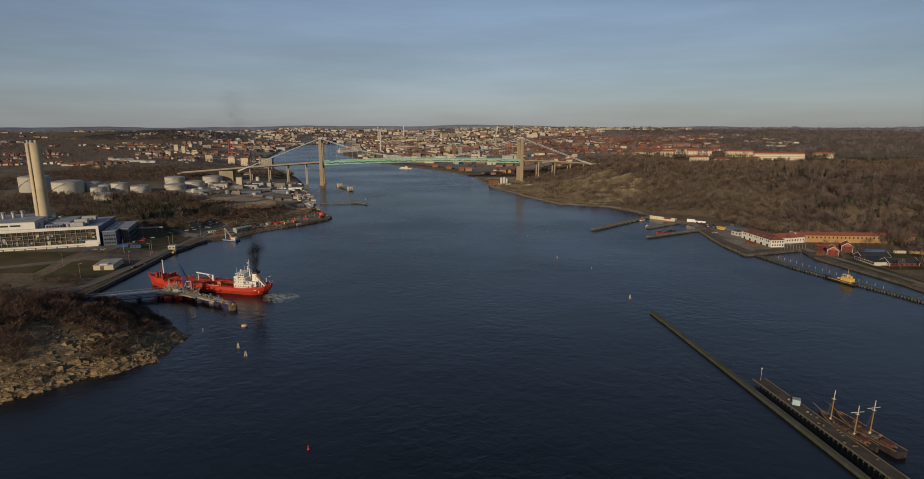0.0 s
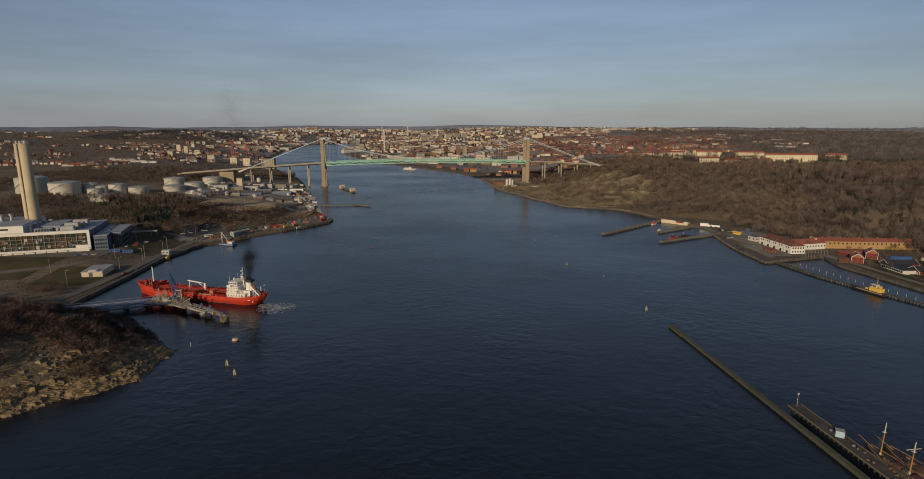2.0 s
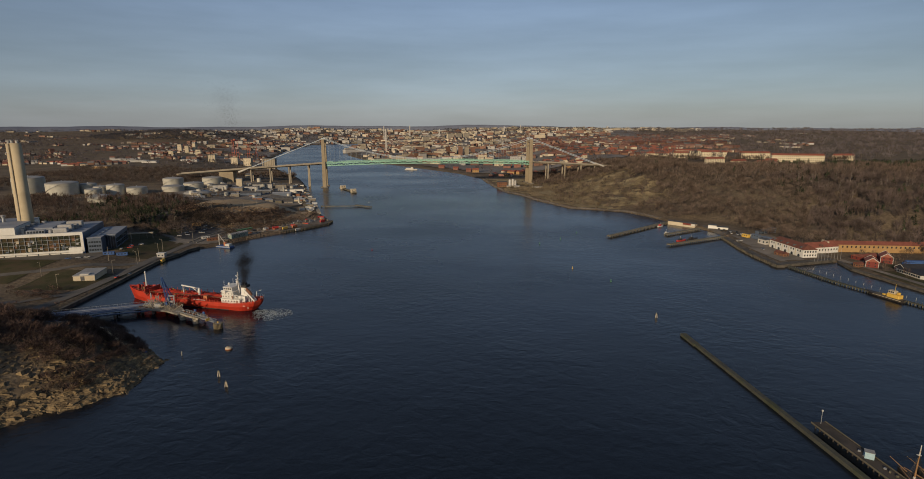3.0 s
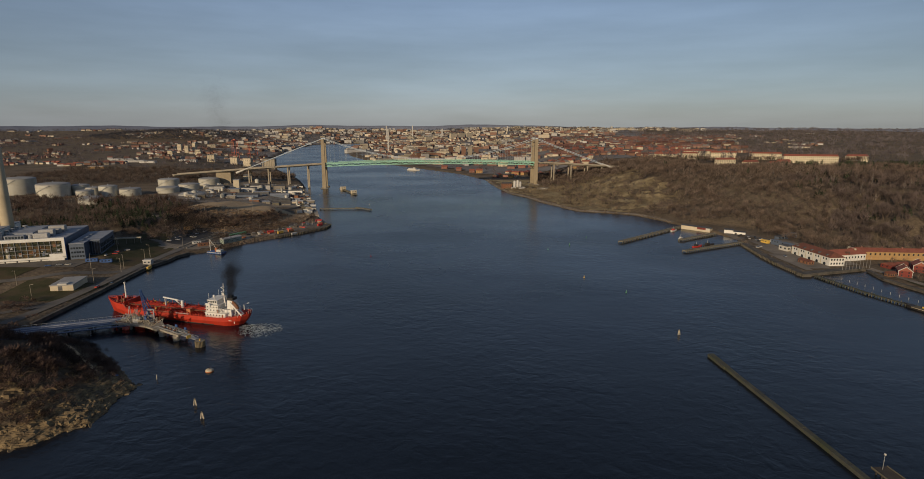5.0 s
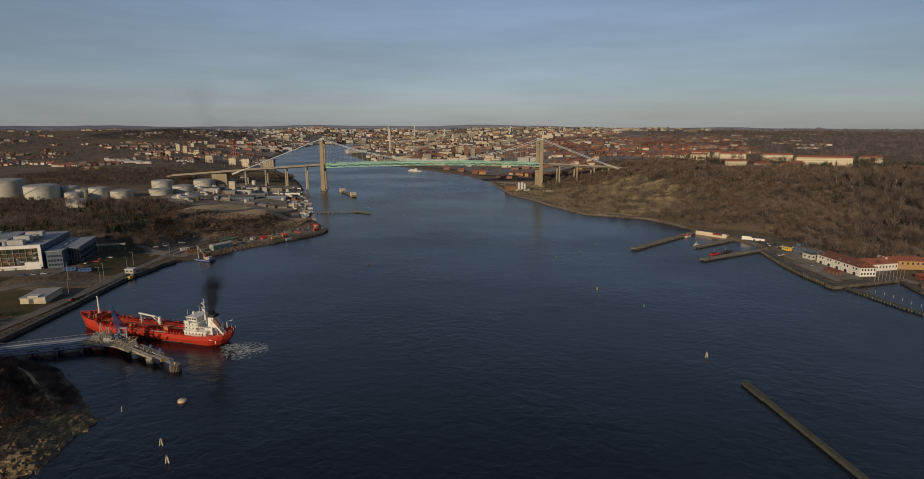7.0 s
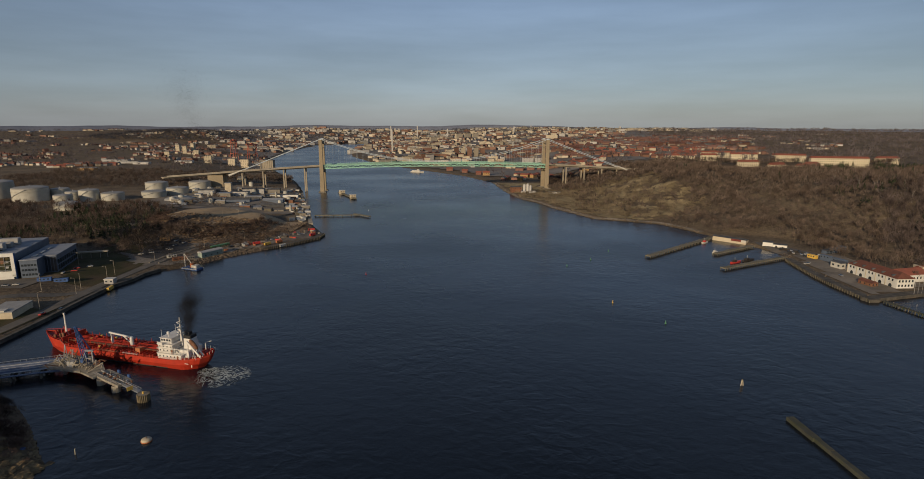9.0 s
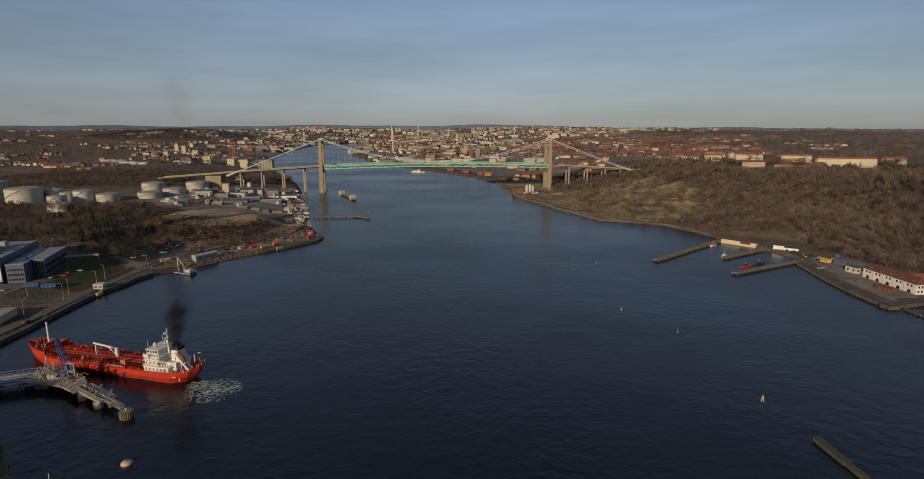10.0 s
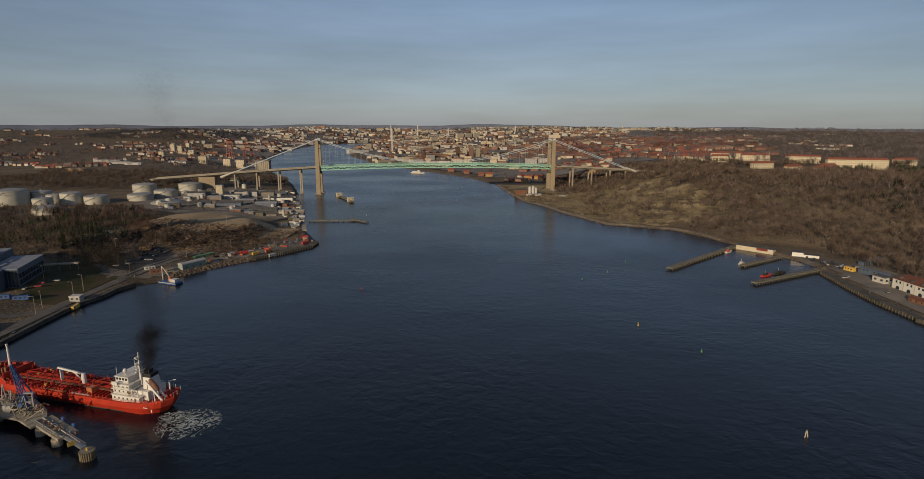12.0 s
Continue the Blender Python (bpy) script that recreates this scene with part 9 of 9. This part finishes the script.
# ferry and quay sheds by the far bank
fb = thing("ferry", "white passenger ferry by the far quay", "boat", between(-150, 1560, -110, 1546))
part("hull", hull_mesh(36, 8, 1.5, 2.4), M["white"], fb)
part("saloon", boxes((4, 26, -3.2, 3.2, 2.4, 5.4, None, 0.2)), M["white"], fb)
part("wheelhouse", boxes((18, 24, -2.4, 2.4, 5.4, 8, None, 0.2)), M["white"], fb)
for x, y, l in ((-92, 1600, 44), (-50, 1590, 30), (-10, 1530, 26), (24, 1470, 24)):
    place_block(x, y, l * 0.55, 10, 5.5, "brick_far", "red_roof", 3.5, -8)
house("yellow_house", "small yellow house on the far point", 41, 1440, 0, 16, 10, 8, "yellow_render", "red_roof", 4, 0, cols=3, rows=2)
strip("road_6", [(300, 1215), (420, 1235), (520, 1190), (640, 1075)], 9, M["asphalt"], "motorway climbing the wooded hill", "road", lift=0.6)


# ---- smoke and wash of the tanker ----
def soot(name, low, high):
    return material(name, low, high, 0.05, 1.0, spec=0.0)


def smoke(name, mat, label, line, radius, count, size, seed, clump=0.15, bias=1.0):
    """A drifting cloud of fine soot flakes, dense along its line and thinning outwards."""
    r = random.Random(seed)
    vs, fs = [], []
    while len(fs) < count:
        t = r.random() ** bias
        w = radius(t)
        p = line(t) + Vector((r.gauss(0, w), r.gauss(0, w), r.gauss(0, w * 0.8)))
        if noise.noise(p / (w * 1.3 + 2.0) + Vector((seed, 0, 0))) < clump * (r.random() * 2 - 0.6):
            continue
        a, b = Vector((r.gauss(0, 1), r.gauss(0, 1), r.gauss(0, 1))).normalized(), Vector((r.gauss(0, 1), r.gauss(0, 1), r.gauss(0, 1)))
        b = a.cross(b).normalized()
        k, d = len(vs), size * r.uniform(0.6, 1.3) * (0.55 + 0.75 * t)
        vs += [tuple(p + a * d), tuple(p + b * d), tuple(p - a * d), tuple(p - b * d)]
        fs.append((k, k + 1, k + 2, k + 3))
    tagged(new(name, mesh_of(name, vs, fs, mat)), label, "smoke", kind="stuff")


M["soot"] = soot("black_soot", (0.012, 0.011, 0.010), (0.026, 0.023, 0.02))
M["brown_smoke"] = soot("brown_smoke", (0.04, 0.034, 0.028), (0.07, 0.06, 0.05))
smoke("smoke_plume", M["soot"], "black exhaust smoke rising from the tanker's funnel",
      lambda t: Vector((-146.5 - 1.0 * t + 3.0 * t * t + 1.0 * math.sin(t * 6), 391.5 + 6 * t, 17.0 + 17 * t)), lambda t: 0.7 + 2.3 * t ** 0.8, 42000, 0.07, 3, 0.25)
smoke("smoke_drift", M["soot"], "thinning black smoke above the tanker",
      lambda t: Vector((-144.5 - 12.0 * t, 397 + 20 * t, 33 + 14 * t)), lambda t: 2.2 + 3.0 * t, 12000, 0.085, 4, 0.3)
smoke("smoke_drift", M["soot"], "brown-black smoke drifting away over the river bank",
      lambda t: Vector((-150 - 62 * t, 408 + 52 * t, 40 + 16 * math.sin(t * 2.4))), lambda t: 2.5 + 5.0 * t, 36000, 0.1, 5, 0.3, 0.7)
smoke("sky_smoke", M["brown_smoke"], "thin wisp of brown smoke hanging in the sky",
      lambda t: Vector((-201 - 6 * t + 2 * math.sin(t * 7), 528 + 4 * t, 112 + 40 * t)), lambda t: 2.5 + 4.5 * t, 18000, 0.055, 6, 0.3)


def foam_material():
    """Curling broken foam, thinning out from the middle."""
    m = bpy.data.materials.new("wash_foam")
    m.use_nodes = True
    n, l = m.node_tree.nodes, m.node_tree.links
    b = n["Principled BSDF"]
    b.inputs["Base Color"].default_value = (0.46, 0.50, 0.47, 1)
    b.inputs["Roughness"].default_value = 0.9
    co = n.new("ShaderNodeTexCoord")
    t = n.new("ShaderNodeTexNoise")
    t.inputs["Scale"].default_value, t.inputs["Detail"].default_value, t.inputs["Distortion"].default_value = 0.2, 3, 1.8
    l.new(co.outputs["Object"], t.inputs["Vector"])
    ln_ = n.new("ShaderNodeVectorMath")
    ln_.operation = "LENGTH"
    l.new(co.outputs["Object"], ln_.inputs[0])
    sb = n.new("ShaderNodeMath")
    sb.operation = "SUBTRACT"
    l.new(t.outputs["Fac"], sb.inputs[0])
    sb.inputs[1].default_value = 0.5
    ab = n.new("ShaderNodeMath")
    ab.operation = "ABSOLUTE"
    l.new(sb.outputs[0], ab.inputs[0])
    ma = n.new("ShaderNodeMath")
    ma.operation = "MULTIPLY_ADD"
    l.new(ln_.outputs["Value"], ma.inputs[0])
    ma.inputs[1].default_value = 0.0035
    l.new(ab.outputs[0], ma.inputs[2])
    r = n.new("ShaderNodeMapRange")
    r.inputs["From Min"].default_value, r.inputs["From Max"].default_value = 0.085, 0.03
    r.inputs["To Min"].default_value, r.inputs["To Max"].default_value = 0.0, 0.92
    l.new(ma.outputs[0], r.inputs["Value"])
    l.new(r.outputs["Result"], b.inputs["Alpha"])
    return m


M["wash"] = foam_material()
for name, x, y, rx, ry, lab in (("wash_foam", -123.5, 379, 13, 12, "white curls of propeller wash astern of the tanker"), ("stern_foam", -131.5, 384, 7, 5, "white water under the tanker's stern")):
    bm = bmesh.new()
    ring = [bm.verts.new((rx * math.cos(2 * math.pi * k / 40), ry * math.sin(2 * math.pi * k / 40), 0)) for k in range(40)]
    bm.faces.new(ring)
    o = tagged(part(name, bm, M["wash"]), lab, "foam", kind="stuff")
    o.matrix_basis = Matrix.Translation((x, y, 0.06))

# dry grass and rock on the open shoulder of the hill
M["dry_grass"] = material("dry_grass", (0.24, 0.19, 0.105), (0.42, 0.335, 0.19), 0.08, 0.95, stain=(0.13, 0.095, 0.06), stain_scale=0.05, stain_amount=0.6, bump=0.5, bump_scale=0.3, spec=0.1)
patch("heath", 50, 340, 826, 1270, M["dry_grass"], "dry yellow-brown grass on the open hillside", 0.35, 5.0,
      lambda x, y: depth(x, y, RIGHT) > 8 + 3 * math.sin(x * 0.2) and ripple(np.array([x]), np.array([y]), 13, 8)[0] > -0.3 + max(0, (x - 280) / 60))


# bare rock on the blasted knoll, the dark works yard below it, grass by the plant
def on_knoll(x, y):
    return math.hypot((x + 299) / 64, (y - 766) / 68)


M["knoll_rock"] = material("weathered_granite_top", (0.17, 0.135, 0.10), (0.36, 0.285, 0.20), 0.1, 0.95, stain=(0.10, 0.075, 0.055), stain_scale=0.06, stain_amount=0.75, bump=0.6, bump_scale=0.35, spec=0.1)
M["cut_rock"] = material("brown_cut_rock", (0.075, 0.052, 0.037), (0.19, 0.13, 0.085), 0.25, 0.95, stain=(0.05, 0.04, 0.03), stain_scale=0.15, stain_amount=0.6, bump=0.8, bump_scale=0.5, spec=0.1)
patch("knoll_top", -362, -236, 696, 836, M["knoll_rock"], "bare weathered granite on top of the knoll", 0.35, 3.0,
      lambda x, y: on_knoll(x, y) < 0.84 and ripple(np.array([x]), np.array([y]), 9, 6)[0] > -0.45)
patch("knoll_face", -372, -226, 676, 760, M["cut_rock"], "brown broken rock face of the knoll", 0.25, 3.0,
      lambda x, y: 0.8 < on_knoll(x, y) < 1.16 and depth(x, y, LEFT) > 10)
patch("works_yard", -312, -270, 606, 680, M["dark_asphalt"], "dark wet asphalt of the works yard", 0.4, 4.0, lambda x, y: -315 + 0.25 * abs(y - 650) < x < -281 + 4 * math.sin(y * 0.1))
patch("lawn", -336, -288, 536, 602, M["grass"], "winter grass on the bank below the wood", 0.4, 4.0, lambda x, y: x < -290 - 0.35 * (y - 540) + 6)
patch("clearing", -400, -362, 664, 732, M["sand"], "sandy clearing in the wood behind the plant", 0.4, 4.0, lambda x, y: math.hypot((x + 382) / 17, (y - 698) / 33) < 1 + 0.2 * math.sin(x * 0.5))
face = [(x, y) for x, y in zip(rng.uniform(-368, -228, 1500), rng.uniform(676, 770, 1500)) if 0.82 < on_knoll(x, y) < 1.15]
fx, fy = np.array([p[0] for p in face]), np.array([p[1] for p in face])
planted("face_scrub", SCRUB, fx, fy, height(fx, fy), rng.uniform(0.35, 0.95, len(fx)), (M["bark"], M["twigs_red"]), ("stems of scrub on the rock face", "red-brown scrub on the knoll's broken face"))
for x, y, a, p in ((-302, 668, 80, "black"), (-298, 669, 82, "steel"), (-294, 668, 85, "black"), (-290, 669, 80, "white"), (-303, 655, 75, "black"), (-298, 653, 80, "black"), (-292, 655, 78, "steel"), (-296, 640, 85, "black"), (-291, 641, 80, "white"), (-300, 628, 70, "steel")):
    build_car(x, y, a, p, "parked %s car" % {"white": "white", "steel": "silver-grey", "black": "black"}[p] + " in the works yard")
rail = thing("guard_rail", "pale galvanised guard rail along the harbour road", "guard rail")
line = [Vector((x, y, z_at(x, y))) for x, y in ((-267.5, 590), (-265.5, 625), (-259, 660), (-251, 689), (-236, 715), (-222, 739))]
for a, b in zip(line, line[1:]):
    part("rail", rod(bmesh.new(), a + Vector((0, 0, 1.1)), b + Vector((0, 0, 1.1)), 0.22, n=6), M["concrete"], rail)
    for k in range(5):
        q = a.lerp(b, k / 5)
        part("post", rod(bmesh.new(), (q.x, q.y, z_at(q.x, q.y) - 0.4), (q.x, q.y, q.z + 1.15), 0.1, n=5), M["concrete_dark"], rail)


def stones(name, line, width, count, size, mat, label, seed):
    """Loose stones strewn along a line on the ground."""
    r = random.Random(seed)
    pts = [Vector(p) for p in line]
    reach = [(b - a).length for a, b in zip(pts, pts[1:])]
    vs, fs = [], []
    for i in range(count):
        k = r.choices(range(len(reach)), reach)[0]
        p = pts[k].lerp(pts[k + 1], r.random()) + Vector((r.gauss(0, width), r.gauss(0, width)))
        z = z_at(p.x, p.y)
        if z < -0.6:
            continue
        s = size * (0.4 + r.random() ** 2)
        chunk(vs, fs, -s * r.uniform(0.8, 1.6), s, -s, s * 0.8, -s, s * 0.6, pose(p.x, p.y, z + 0.3, r.uniform(-25, 25), r.uniform(-25, 25), r.uniform(0, 180)))
    tagged(new(name, mesh_of(name, vs, fs, mat)), label, "rocks", kind="stuff")


stones("shore_stones", [(x + 3, y + 3) for x, y in HILL_SHORE], 3.0, 420, 0.8, M["rock_dark"], "loose stones along the shore below the hill", 31)
stones("quay_rubble", [(281, 503), (280, 540), (283, 572), (291, 622), (299, 650), (292, 675), (284, 694)], 1.6, 200, 0.5, M["rock_dark"], "broken stones along the old quay's edge", 32)
stones("knoll_rubble", [(-360, 740), (-340, 706), (-300, 698), (-262, 706), (-240, 740), (-234, 770)], 5.0, 800, 1.0, M["rock_dark"], "blasted rock round the sandy knoll", 33)
stones("dock_debris", [(-430, 900), (-330, 920), (-250, 930), (-290, 1010), (-400, 1080), (-320, 1110)], 16.0, 420, 0.9, M["rock_dark"], "scrap and debris strewn over the dock yards", 34)
patch("car_park", 268, 298, 632, 660, M["dark_asphalt"], "dark asphalt car park on the quay", 0.5, 4.0, lambda x, y: depth(x, y, RIGHT) > 1)
